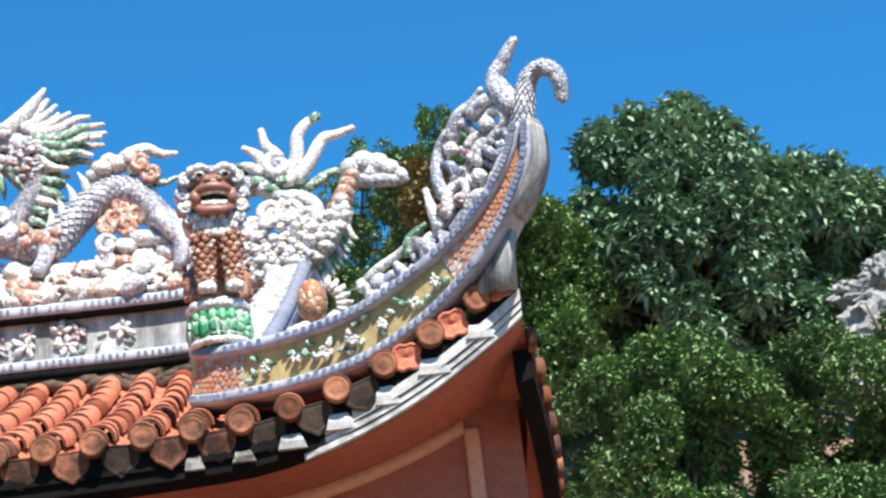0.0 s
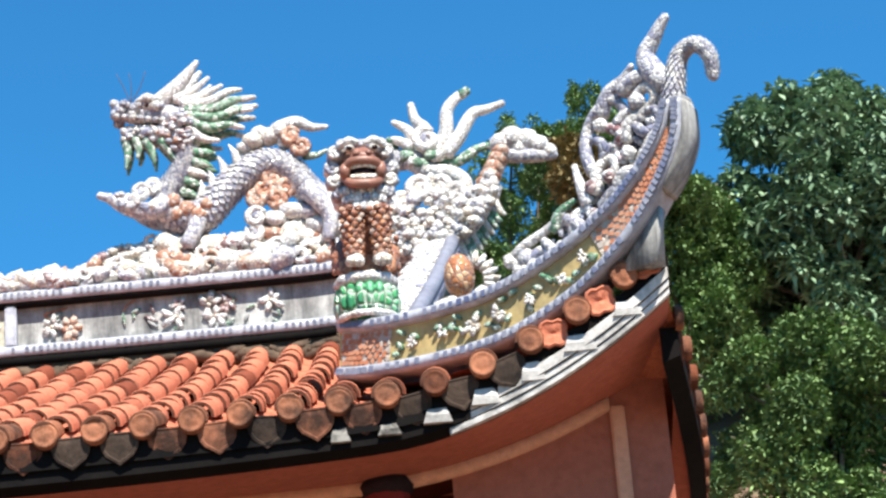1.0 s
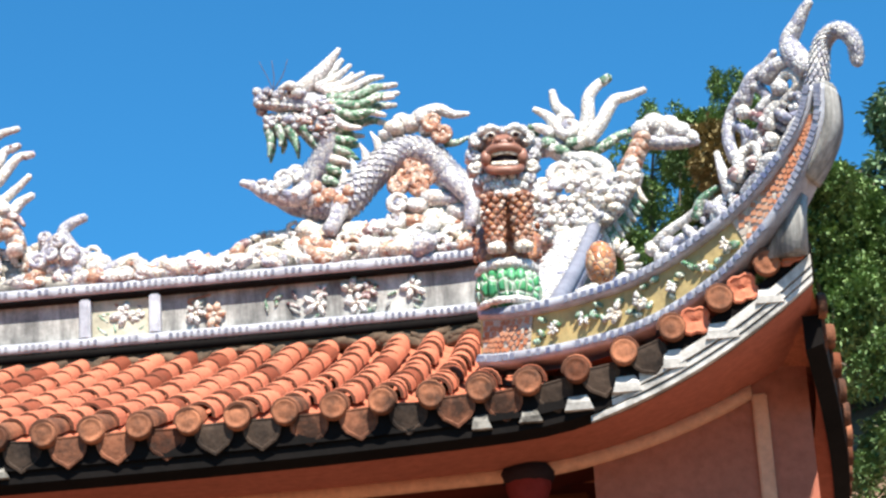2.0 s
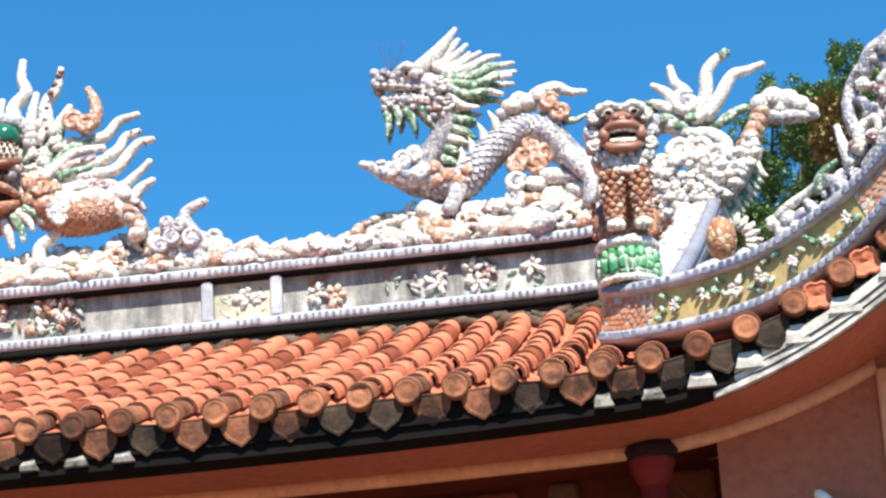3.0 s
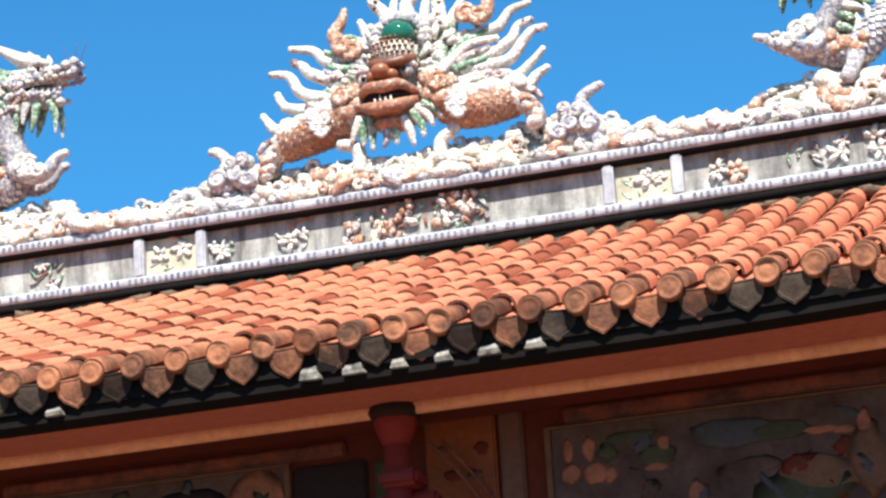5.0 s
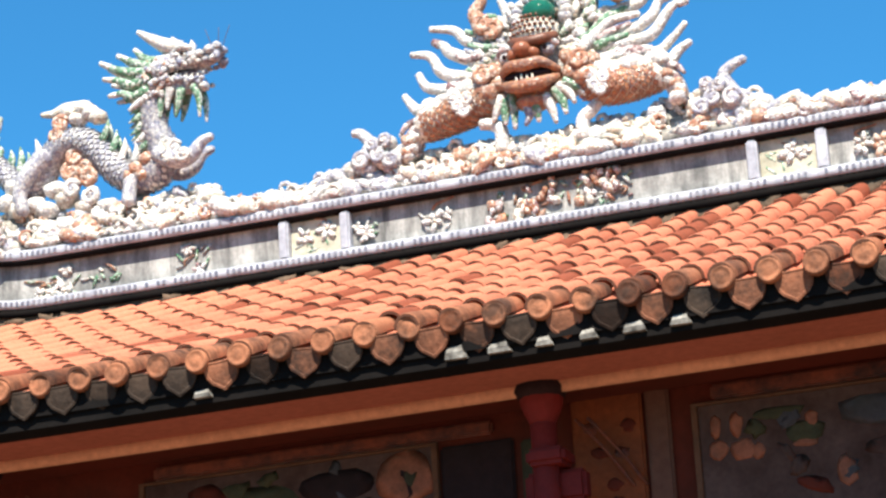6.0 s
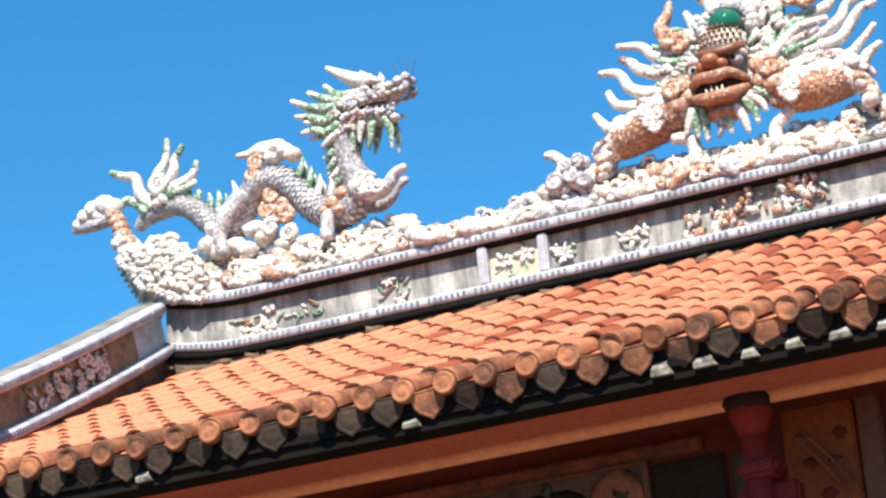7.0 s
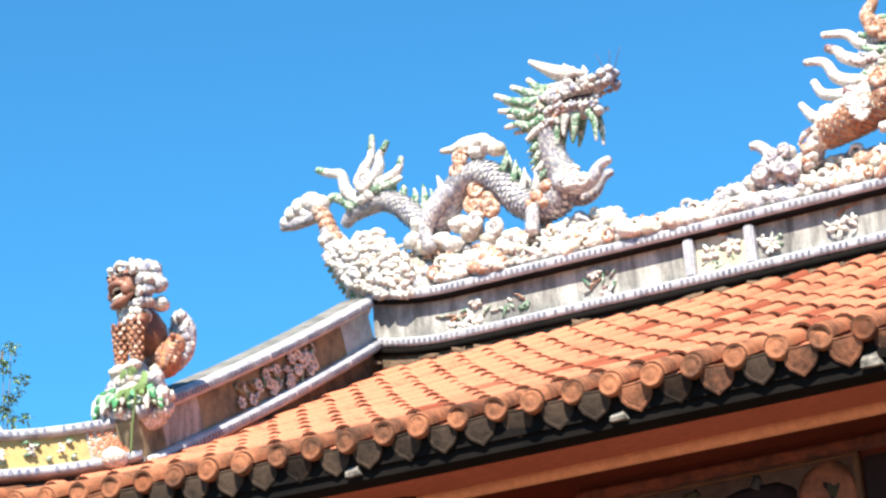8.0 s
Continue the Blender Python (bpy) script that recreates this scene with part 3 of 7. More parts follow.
def blossom(s, at, size, petals, mat, heart, rnd, turn=0.0):
    for k in range(petals):
        a, g = turn + 2 * math.pi * k / petals + rnd.uniform(-0.25, 0.25), rnd.uniform(0.6, 1.3)
        if rnd.random() < 0.12:
            continue
        s.ball((at[0] + math.cos(a) * size * 0.55 * g, at[1] - 0.012 * g, at[2] + math.sin(a) * size * 0.55 * g), (size * 0.5 * g, size * 0.22, size * 0.3), mat, 1,
               (rnd.uniform(-30, 30), -math.degrees(a), 0), 0.4)
    s.ball((at[0], at[1] - size * 0.2, at[2]), size * 0.2, heart, 1)


def sprig(name, parent, cx, cz, w, h, y, seed, mats, label):
    """Ceramic flowers, leaves and stems in relief on a panel."""
    rnd = random.Random(seed)
    s = Shape()
    for k in range(max(2, int(w * 8))):
        x, z = cx + rnd.uniform(-w, w) / 2, cz + rnd.uniform(-h, h) / 2
        if mats[0] is M_BROWN:
            for q in range(7):
                s.ball((x + rnd.uniform(-0.06, 0.06), y - 0.01, z + rnd.uniform(-0.09, 0.09)), (rnd.uniform(0.015, 0.04), 0.03, rnd.uniform(0.02, 0.06)), rnd.choice((M_BROWN, M_PLUM, M_CREAM, M_ORANGE)), 1,
                       (0, rnd.uniform(-50, 50), 0), 0.5)
            continue
        blossom(s, (x, y, z), rnd.uniform(0.05, 0.1), rnd.choice((5, 6, 7)), rnd.choice(mats), M_CREAM, rnd, rnd.random())
    for k in range(int(w * 34)):
        x, z = cx + rnd.uniform(-w, w) / 2, cz + rnd.uniform(-h, h) / 2
        s.ball((x, y, z), (rnd.uniform(0.02, 0.06), 0.014, 0.011), rnd.choice((M_GREEN, M_GREEN, M_CEMENT, rnd.choice(mats))), 1, (0, rnd.uniform(-85, 85), 0), 0.3)
    for k in range(int(w * 5)):
        x, z = cx + rnd.uniform(-w, w) / 2, cz + rnd.uniform(-h, h) / 2
        s.tube([(x, y, z), (x + rnd.uniform(-0.08, 0.08), y - 0.01, z + 0.03), (x + rnd.uniform(-0.15, 0.15), y, z + 0.06)], [0.008, 0.008, 0.006], M_BROWN, 5, 3)
    return s.ob(name, parent, label)


for x, w, mats, seed in ((XC + 3.12, 0.5, (M_WHITE, M_WHITE, M_PLUM), 1), (XC + 2.6, 0.35, (M_WHITE, M_PLUM), 2), (XC + 2.05, 0.2, (M_ORANGE, M_WHITE), 3),
                         (XC + 0.1, 0.9, (M_BROWN, M_ORANGE, M_PLUM), 4), (XC + 1.545, 0.26, (M_WHITE,), 5), (XC - 1.545, 0.26, (M_WHITE,), 6),
                         (XC - 3.3, 0.7, (M_WHITE, M_WHITE), 7), (XC - 2.4, 0.25, (M_WHITE, M_PLUM), 8), (XC - 1.2, 0.14, (M_WHITE, M_ORANGE), 9),
                         (XC - 0.75, 0.2, (M_WHITE,), 10), (XC + 0.42, 0.3, (M_BROWN, M_PLUM), 11)):
    sprig("flower_relief", ridge, x, 6.59, w, 0.18, RIDGE_Y + 0.052, seed, mats, "glazed flower relief on the panel")

# ---------------------------------------------------------------- cloud and rock crest along the ridge
def crest_height(x):
    """Height of the cloud mass over the upper trim."""
    d = abs(x - XC)
    h = 0.13 + 0.2 * math.exp(-((d - 1.0) / 0.38) ** 2) + 0.1 * math.exp(-((d - 0.3) / 0.4) ** 2)
    h += 0.15 * (0.5 + 0.5 * math.tanh((d - 2.28) / 0.06)) * math.exp(-(max(0, d - 2.5) / 1.2) ** 2)
    return h + 0.16 * math.exp(-((d - 3.75) / 0.4) ** 2)


rnd = random.Random(5)
s = Shape()
palette = [M_WHITE] * 10 + [M_CREAM] * 5 + [M_SCALE] * 4 + [M_ORANGE, M_PLUM]
for k in range(1900):
    x = rnd.uniform(RX0 + 0.05, RX1 - 0.05)
    h = crest_height(x) * rnd.uniform(0.0, 1.0) ** 0.8
    r = rnd.uniform(0.02, 0.046) if k % 6 else rnd.uniform(0.05, 0.078)
    y = RIDGE_Y + 0.0 + h * 0.45 + rnd.uniform(-0.02, 0.05)
    z = 6.83 + ridge_rise(x) + max(h - r * 0.5, r * 0.5)
    tone = noise.noise(Vector((x * 2.3, 0, h * 3)))
    mat = M_CREAM if tone > 0.42 else M_SCALE if tone < -0.42 else M_ORANGE if abs(tone - 0.3) < 0.03 else rnd.choice(palette)
    s.ball((x, y, z), (r * rnd.uniform(1, 1.8), r, r * rnd.uniform(0.6, 1.0)), mat, 1 if r < 0.036 else 2, (0, rnd.uniform(-40, 40), 0), 0.45)
for k in range(90):
    x = rnd.uniform(RX0 + 0.1, RX1 - 0.1)
    h = crest_height(x) * rnd.uniform(0.15, 1.0)
    r, hand = rnd.uniform(0.03, 0.055), rnd.choice((-1, 1))
    c = Vector((x, RIDGE_Y - 0.02 + h * 0.45, 6.83 + ridge_rise(x) + h))
    turn = rnd.uniform(0, 6.28)
    s.tube([c + Vector((hand * q * math.cos(turn + a), -0.01, q * math.sin(turn + a))) for q, a in ((r, 0), (r, 1.2), (r * 0.9, 2.4), (r * 0.75, 3.6), (r * 0.5, 4.9), (r * 0.25, 6.2))],
           [0.012, 0.017, 0.019, 0.018, 0.016, 0.012], rnd.choice((M_WHITE, M_WHITE, M_SCALE, M_ORANGE, M_CREAM)), 6, 2)
s.sweep([[(x, RIDGE_Y + 0.03, 6.8 + ridge_rise(x)), (x, RIDGE_Y + 0.1, 6.8 + ridge_rise(x) + crest_height(x) * 0.85),
          (x, RIDGE_Y + 0.25, 6.8 + ridge_rise(x) + crest_height(x) * 0.85), (x, RIDGE_Y + 0.34, 6.8 + ridge_rise(x))] for x in rxs], M_LIME, closed=True)
tagged(s.ob("cloud_crest"), "white and cream mosaic clouds and rocks massed along the ridge top", "ridge ornament", kind="stuff")


# ---------------------------------------------------------------- dragons on the ridge
def strand(s, line, r0, r1, mat, y=0.0, tip=None, sides=8, spread=0.0):
    """A tapering, bending horn, whisker or flame through plan points (x, z)."""
    n = len(line)
    pts = [(x, y + spread * i / (n - 1), z) for i, (x, z) in enumerate(line)]
    s.tube(pts, [r0 + (r1 - r0) * (i / (n - 1)) ** 1.4 for i in range(n)], mat, sides, 5)
    if tip:
        s.tube([Vector(pts[-2]).lerp(Vector(pts[-1]), 0.35), pts[-1]], [r0 * 0.3 + r1 * 0.75, r1 * 1.12], tip, sides, 3)


def curl(s, x, z, r, mat, y=-0.08, thick=0.02, turn=0.0, heart=None):
    """A rolled cloud curl facing the viewer."""
    s.tube([(x + q * r * math.cos(turn + a), y - 0.012 * a / 6, z + q * r * math.sin(turn + a)) for q, a in ((1, 0), (1, 1.1), (0.98, 2.2), (0.92, 3.3), (0.8, 4.4), (0.6, 5.5), (0.35, 6.6))],
           [thick * 0.7, thick, thick * 1.1, thick * 1.1, thick, thick * 0.9, thick * 0.7], mat, 7, 3)
    s.ball((x, y + 0.006, z), (r * 0.95, 0.03, r * 0.95), heart or mat, 2, rough=0.15)


def lumps(s, line, n, r, mats, y, seed, jitter=0.02):
    """Rounded glazed pieces set along a line of plan points."""
    rnd = random.Random(seed)
    path = smooth_path([(x, y, z) for x, z in line], [1] * len(line), 8)[0]
    for i in range(n):
        p = path[int((len(path) - 1) * (i + 0.5) / n)]
        g = r * rnd.uniform(0.75, 1.25)
        s.ball((p.x + rnd.uniform(-jitter, jitter), p.y + rnd.uniform(-0.015, 0.015), p.z + rnd.uniform(-jitter, jitter)), (g * 1.15, g, g * 0.9), mats[i % len(mats)], 2 if g > 0.03 else 1,
               (0, rnd.uniform(-50, 50), 0), 0.35)


def leaf_fin(s, x, z, tx, tz, mat, r=0.03, y=0.0):
    """A short pointed fin on the back."""
    s.tube([(x, y, z), ((x + tx) / 2 + 0.012, y, (z + tz) / 2), (tx, y, tz)], [r, r * 0.85, r * 0.15], mat, 7, 4, 0.7)


def dragon_head(s, snout, jaw, horn, eye, k):
    """Head in profile; k: 1 when it looks towards -x, -1 towards +x."""
    P = lambda line, y=0.0: [(x, y, z) for x, z in line]
    s.tube(P(snout), [0.1, 0.085, 0.068, 0.048], M_SCALE, 12, 6, 1.15)
    s.tube(P(jaw), [0.085, 0.062, 0.05, 0.03], M_SCALE, 11, 6, 1.25)
    middle = [((a[0] + b[0]) / 2, (a[1] + b[1]) / 2) for a, b in zip(snout, jaw)]
    s.tube(P(middle[:3]), [0.07, 0.05, 0.03], M_DARK, 9, 5, 1.1)
    s.tube([(middle[1][0], -0.03, middle[1][1] - 0.01), (middle[2][0], -0.035, middle[2][1] - 0.015), (middle[3][0] + k * 0.02, -0.03, middle[3][1] - 0.02)], [0.02, 0.022, 0.012], M_PLUM, 7, 4)
    nx, nz = snout[3]
    s.ball((nx - k * 0.005, 0, nz + 0.02), (0.05, 0.075, 0.042), M_BLUE, 2, rough=0.2)
    for y in (-0.05, 0.05):
        s.ball((nx - k * 0.02, y, nz + 0.04), (0.034, 0.03, 0.03), M_SCALE, 2, rough=0.2)
        s.ball((nx - k * 0.012, y * 1.2, nz - 0.035), (0.04, 0.032, 0.04), M_BLUE, 2, rough=0.3)
        side = -1 if y < 0 else 1
        ex, ez = eye
        s.ball((ex, side * 0.085, ez), (0.034, 0.02, 0.028), M_CREAM, 2)
        s.ball((ex - k * 0.005, side * 0.1, ez), 0.017, M_DARK, 1)
        s.tube([(ex + k * 0.07, side * 0.075, ez + 0.02), (ex, side * 0.095, ez + 0.05), (ex - k * 0.07, side * 0.085, ez + 0.03)], [0.022, 0.034, 0.018], M_WHITE, 8, 4)
        rings = [(x, side * (0.05 + 0.01 * i), z) for i, (x, z) in enumerate(horn)]
        s.tube(rings, [0.06, 0.052, 0.038, 0.016], M_WHITE, 10, 6)
        line = smooth_path(rings, [0.061, 0.053, 0.039, 0.017], 4)
        for p, r in list(zip(*line))[1:-1]:
            s.ball(p, (r * 1.08, r * 1.1, 0.012), M_SCALE, 1, (0, k * 40, 0), 0.1)
        for i in range(7):
            u = i / 6
            a, b = Vector((snout[1][0], 0, snout[1][1])), Vector((snout[3][0], 0, snout[3][1]))
            p = a.lerp(b, u)
            s.ball((p.x, side * 0.085, p.z - 0.055), (0.026, 0.022, 0.02), (M_WHITE, M_SCALE)[i % 2], 1, rough=0.3)
            a, b = Vector((jaw[1][0], 0, jaw[1][1])), Vector((jaw[3][0], 0, jaw[3][1]))
            p = a.lerp(b, u)
            s.ball((p.x, side * 0.08, p.z + 0.035), (0.022, 0.02, 0.02), (M_SCALE, M_WHITE, M_BLUE)[i % 3], 1, rough=0.3)
            if 1 < i < 6:
                s.tube([(p.x, side * 0.06, p.z + 0.04), (p.x - k * 0.004, side * 0.062, p.z + 0.075)], [0.009, 0.003], M_CREAM, 5, 2)
    lumps(s, [snout[1], snout[2], snout[3]], 16, 0.03, (M_SCALE, M_BLUE, M_SCALE, M_WHITE), -0.075, 21 + k, 0.035)
    lumps(s, [jaw[1], jaw[2], jaw[3]], 12, 0.026, (M_BLUE, M_SCALE, M_WHITE), -0.07, 23 + k, 0.03)
    rnd = random.Random(int(abs(snout[0][0]) * 1000) + k)
    cx, cz = (snout[0][0] + jaw[0][0]) / 2, (snout[0][1] + jaw[0][1]) / 2
    for i in range(44):
        a, q = rnd.uniform(0, 6.28), rnd.uniform(0.3, 1.0)
        s.ball((cx - k * 0.03 + 0.13 * q * math.cos(a), -0.075 - 0.05 * (1 - q), cz + 0.14 * q * math.sin(a)), (0.03, 0.022, 0.022),
               rnd.choice((M_SCALE, M_SCALE, M_WHITE, M_ORANGE, M_PLUM, M_BLUE)), 1, (0, rnd.uniform(-60, 60), 0), 0.4)


def set_dragon(s, x0, z0, label):
    ob = s.ob("dragon_statue")
    ob.location = (x0, RIDGE_Y + 0.12, z0)
    return tagged(ob, label, "statue", "dragons on the ridge")


def dragon_looking_left():
    s = Shape()
    spine = [(0.45, 0.93), (0.44, 0.78), (0.38, 0.66), (0.31, 0.55), (0.36, 0.43), (0.52, 0.42), (0.66, 0.56), (0.79, 0.67), (0.93, 0.73), (1.06, 0.69), (1.14, 0.58), (1.23, 0.48),
             (1.34, 0.41), (1.45, 0.45), (1.55, 0.58), (1.66, 0.67), (1.78, 0.68), (1.88, 0.69)]
    s.tube([(x, 0.0, z) for x, z in spine], [0.075, 0.076, 0.082, 0.098, 0.105, 0.102, 0.098, 0.094, 0.09, 0.088, 0.086, 0.084, 0.08, 0.076, 0.07, 0.064, 0.056, 0.05], M_BLUE, 14, 6, 1.0, M_SCALE)
    dragon_head(s, [(0.44, 1.04), (0.32, 1.1), (0.17, 1.125), (0.04, 1.15)], [(0.45, 0.93), (0.3, 0.955), (0.18, 0.95), (0.08, 0.955)], [(0.29, 1.17), (0.39, 1.25), (0.47, 1.33), (0.545, 1.42)], (0.23, 1.145), 1)
    for y in (-0.07, 0.06):
        strand(s, [(0.4, 1.17), (0.5, 1.22), (0.61, 1.31)], 0.04, 0.014, M_WHITE, y)
        strand(s, [(0.43, 1.15), (0.55, 1.18), (0.69, 1.25)], 0.042, 0.014, M_WHITE, y)
        strand(s, [(0.45, 1.13), (0.6, 1.14), (0.72, 1.2), (0.81, 1.21)], 0.042, 0.013, M_WHITE, y)
        strand(s, [(0.46, 1.1), (0.62, 1.09), (0.76, 1.14), (0.89, 1.15)], 0.044, 0.014, M_GREEN, y, M_WHITE)
        strand(s, [(0.47, 1.06), (0.63, 1.03), (0.76, 1.07), (0.87, 1.07)], 0.044, 0.014, M_GREEN, y, M_WHITE)
        strand(s, [(0.47, 1.02), (0.6, 0.97), (0.72, 0.98), (0.81, 0.95)], 0.042, 0.013, M_GREEN, y, M_WHITE)
        strand(s, [(0.47, 0.97), (0.56, 0.9), (0.66, 0.88)], 0.038, 0.012, M_WHITE, y)
        strand(s, [(0.08, 0.95), (0.09, 0.85), (0.075, 0.75)], 0.036, 0.008, M_GREEN, y * 0.7)
        strand(s, [(0.14, 0.94), (0.16, 0.87), (0.15, 0.81)], 0.032, 0.01, M_GREEN, y * 0.9)
        strand(s, [(0.2, 0.94), (0.24, 0.85), (0.25, 0.76)], 0.036, 0.008, M_GREEN, y * 0.7)
        strand(s, [(0.3, 0.92), (0.34, 0.85), (0.38, 0.78)], 0.036, 0.008, M_GREEN, y * 0.8)
        far = 0.1 if y > 0 else 0.0
        s.tube([(0.31 + far, y, 0.5), (0.23 + far, y * 1.6, 0.44), (0.13 + far, y * 1.7, 0.45), (0.05 + far, y * 1.7, 0.49), (-0.02 + far, y * 1.7, 0.54), (-0.09 + far, y * 1.7, 0.565)], [0.066, 0.06, 0.054, 0.046, 0.034, 0.022], M_SCALE, 10, 5)
        s.tube([(0.5, y, 0.37), (0.48, y * 1.4, 0.29), (0.43, y * 1.5, 0.2)], [0.06, 0.048, 0.05], M_SCALE, 9, 4)
        s.tube([(1.17, y, 0.52), (1.26, y * 1.5, 0.4), (1.31, y * 1.6, 0.3), (1.28, y * 1.6, 0.16)], [0.07, 0.06, 0.05, 0.04], M_SCALE, 9, 4)
    lumps(s, [(0.24, 0.44), (0.12, 0.46), (0.0, 0.53)], 12, 0.026, (M_WHITE, M_SCALE, M_BLUE), -0.165, 3, 0.03)
    curl(s, 0.18, 0.56, 0.05, M_WHITE, -0.12, 0.022, 0.5, M_SCALE)
    curl(s, 0.12, 0.5, 0.04, M_WHITE, -0.17, 0.018, 2.0, M_BLUE)
    curl(s, 0.25, 0.61, 0.045, M_WHITE, -0.08, 0.022, 1.0, M_SCALE)
    for x, z, r in ((0.36, 0.5, 0.05), (0.44, 0.44, 0.055), (0.51, 0.4, 0.05), (0.56, 0.46, 0.04), (0.38, 0.41, 0.04)):
        s.ball((x, -0.09, z), (r, 0.045, r), M_ORANGE, 2, rough=0.35)
    for x, z, tx, tz, m in ((0.5, 0.9, 0.62, 0.86, M_GREEN), (0.5, 0.82, 0.65, 0.79, M_GREEN), (0.49, 0.76, 0.63, 0.7, M_GREEN), (0.46, 0.7, 0.6, 0.64, M_WHITE), (0.43, 0.64, 0.56, 0.57, M_GREEN),
                            (0.41, 0.57, 0.53, 0.51, M_GREEN), (0.52, 0.5, 0.55, 0.62, M_WHITE), (0.6, 0.56, 0.6, 0.68, M_WHITE), (0.68, 0.64, 0.66, 0.77, M_WHITE), (0.76, 0.72, 0.73, 0.84, M_WHITE)):
        leaf_fin(s, x, z, tx, tz, m, 0.038)
        leaf_fin(s, x, z, tx - 0.02, tz + 0.015, m, 0.03, -0.06)
    for x, z, r, m in ((0.86, 0.88, 0.075, M_CREAM), (0.95, 0.9, 0.072, M_CREAM), (0.9, 0.93, 0.06, M_WHITE), (1.02, 0.93, 0.07, M_WHITE), (0.8, 0.84, 0.05, M_WHITE), (1.06, 0.86, 0.06, M_WHITE)):
        s.ball((x, -0.01, z), (r, r * 1.1, r * 0.85), m, 2, rough=0.25)
    strand(s, [(1.02, 0.95), (1.13, 0.98), (1.22, 0.94), (1.32, 0.935)], 0.05, 0.015, M_WHITE, -0.02)
    curl(s, 1.1, 0.87, 0.05, M_ORANGE, -0.07, 0.024, 0.5)
    curl(s, 1.15, 0.8, 0.05, M_ORANGE, -0.07, 0.024, 2.5)
    strand(s, [(1.16, 0.76), (1.24, 0.76), (1.31, 0.79)], 0.03, 0.01, M_GREEN)
    for x, z, t in ((0.97, 0.61, 0.3), (0.92, 0.55, 2.2), (0.87, 0.49, 1.0), (0.98, 0.48, 3.5), (1.04, 0.54, 5.0)):
        curl(s, x, z, 0.052, M_ORANGE, -0.04, 0.026, t)
    curl(s, 0.86, 0.36, 0.055, M_WHITE, -0.07, 0.024, 0.5, M_BLUE)
    curl(s, 0.84, 0.27, 0.05, M_WHITE, -0.06, 0.024, 2.5, M_SCALE)
    for x, z, r, m in ((0.97, 0.35, 0.075, M_WHITE), (1.08, 0.39, 0.08, M_WHITE), (1.18, 0.37, 0.07, M_SCALE), (1.23, 0.29, 0.08, M_WHITE), (1.07, 0.27, 0.07, M_CREAM), (0.95, 0.25, 0.07, M_ORANGE), (1.35, 0.25, 0.08, M_WHITE),
                       (0.75, 0.24, 0.06, M_WHITE), (1.15, 0.22, 0.07, M_CREAM)):
        s.ball((x, -0.02, z), (r * 1.15, r, r * 0.8), m, 2, rough=0.35)
    curl(s, 1.92, 0.78, 0.07, M_WHITE, -0.06, 0.03, 1.0, M_SCALE)
    s.ball((1.9, 0, 0.76), (0.1, 0.08, 0.1), M_WHITE, 2, rough=0.3)
    strand(s, [(1.89, 0.74), (1.92, 0.86), (1.86, 0.94), (1.84, 1.05)], 0.05, 0.022, M_WHITE)
    strand(s, [(1.86, 0.76), (1.81, 0.86), (1.72, 0.925)], 0.046, 0.018, M_WHITE, -0.03)
    strand(s, [(1.82, 0.74), (1.75, 0.785), (1.68, 0.8)], 0.04, 0.018, M_WHITE, -0.05, M_GREEN)
    strand(s, [(1.97, 0.7), (2.04, 0.82), (2.06, 0.97), (2.12, 1.05), (2.2, 1.1)], 0.05, 0.026, M_WHITE, -0.02, M_GREEN)
    strand(s, [(2.03, 0.68), (2.12, 0.79), (2.21, 0.93), (2.3, 0.955), (2.41, 0.99)], 0.05, 0.022, M_WHITE, -0.03)
    strand(s, [(1.93, 0.64), (2.1, 0.65), (2.23, 0.72), (2.36, 0.74)], 0.045, 0.02, M_GREEN, 0.02)
    strand(s, [(1.8, 0.66), (1.92, 0.58), (2.06, 0.55), (2.13, 0.47), (2.05, 0.37)], 0.055, 0.05, M_WHITE, -0.03)
    lumps(s, [(1.78, 0.67), (1.9, 0.63), (2.0, 0.68)], 9, 0.035, (M_GREEN, M_GREEN, M_WHITE), -0.06, 5)
    for x, z, tx, tz in ((1.42, 0.54, 1.34, 0.58), (1.52, 0.64, 1.45, 0.72), (1.62, 0.73, 1.58, 0.81), (1.72, 0.74, 1.7, 0.82)):
        leaf_fin(s, x, z, tx, tz, M_GREEN)
    set_dragon(s, -1.986, 6.835, "white and blue-grey mosaic dragon statue with green mane on the ridge")


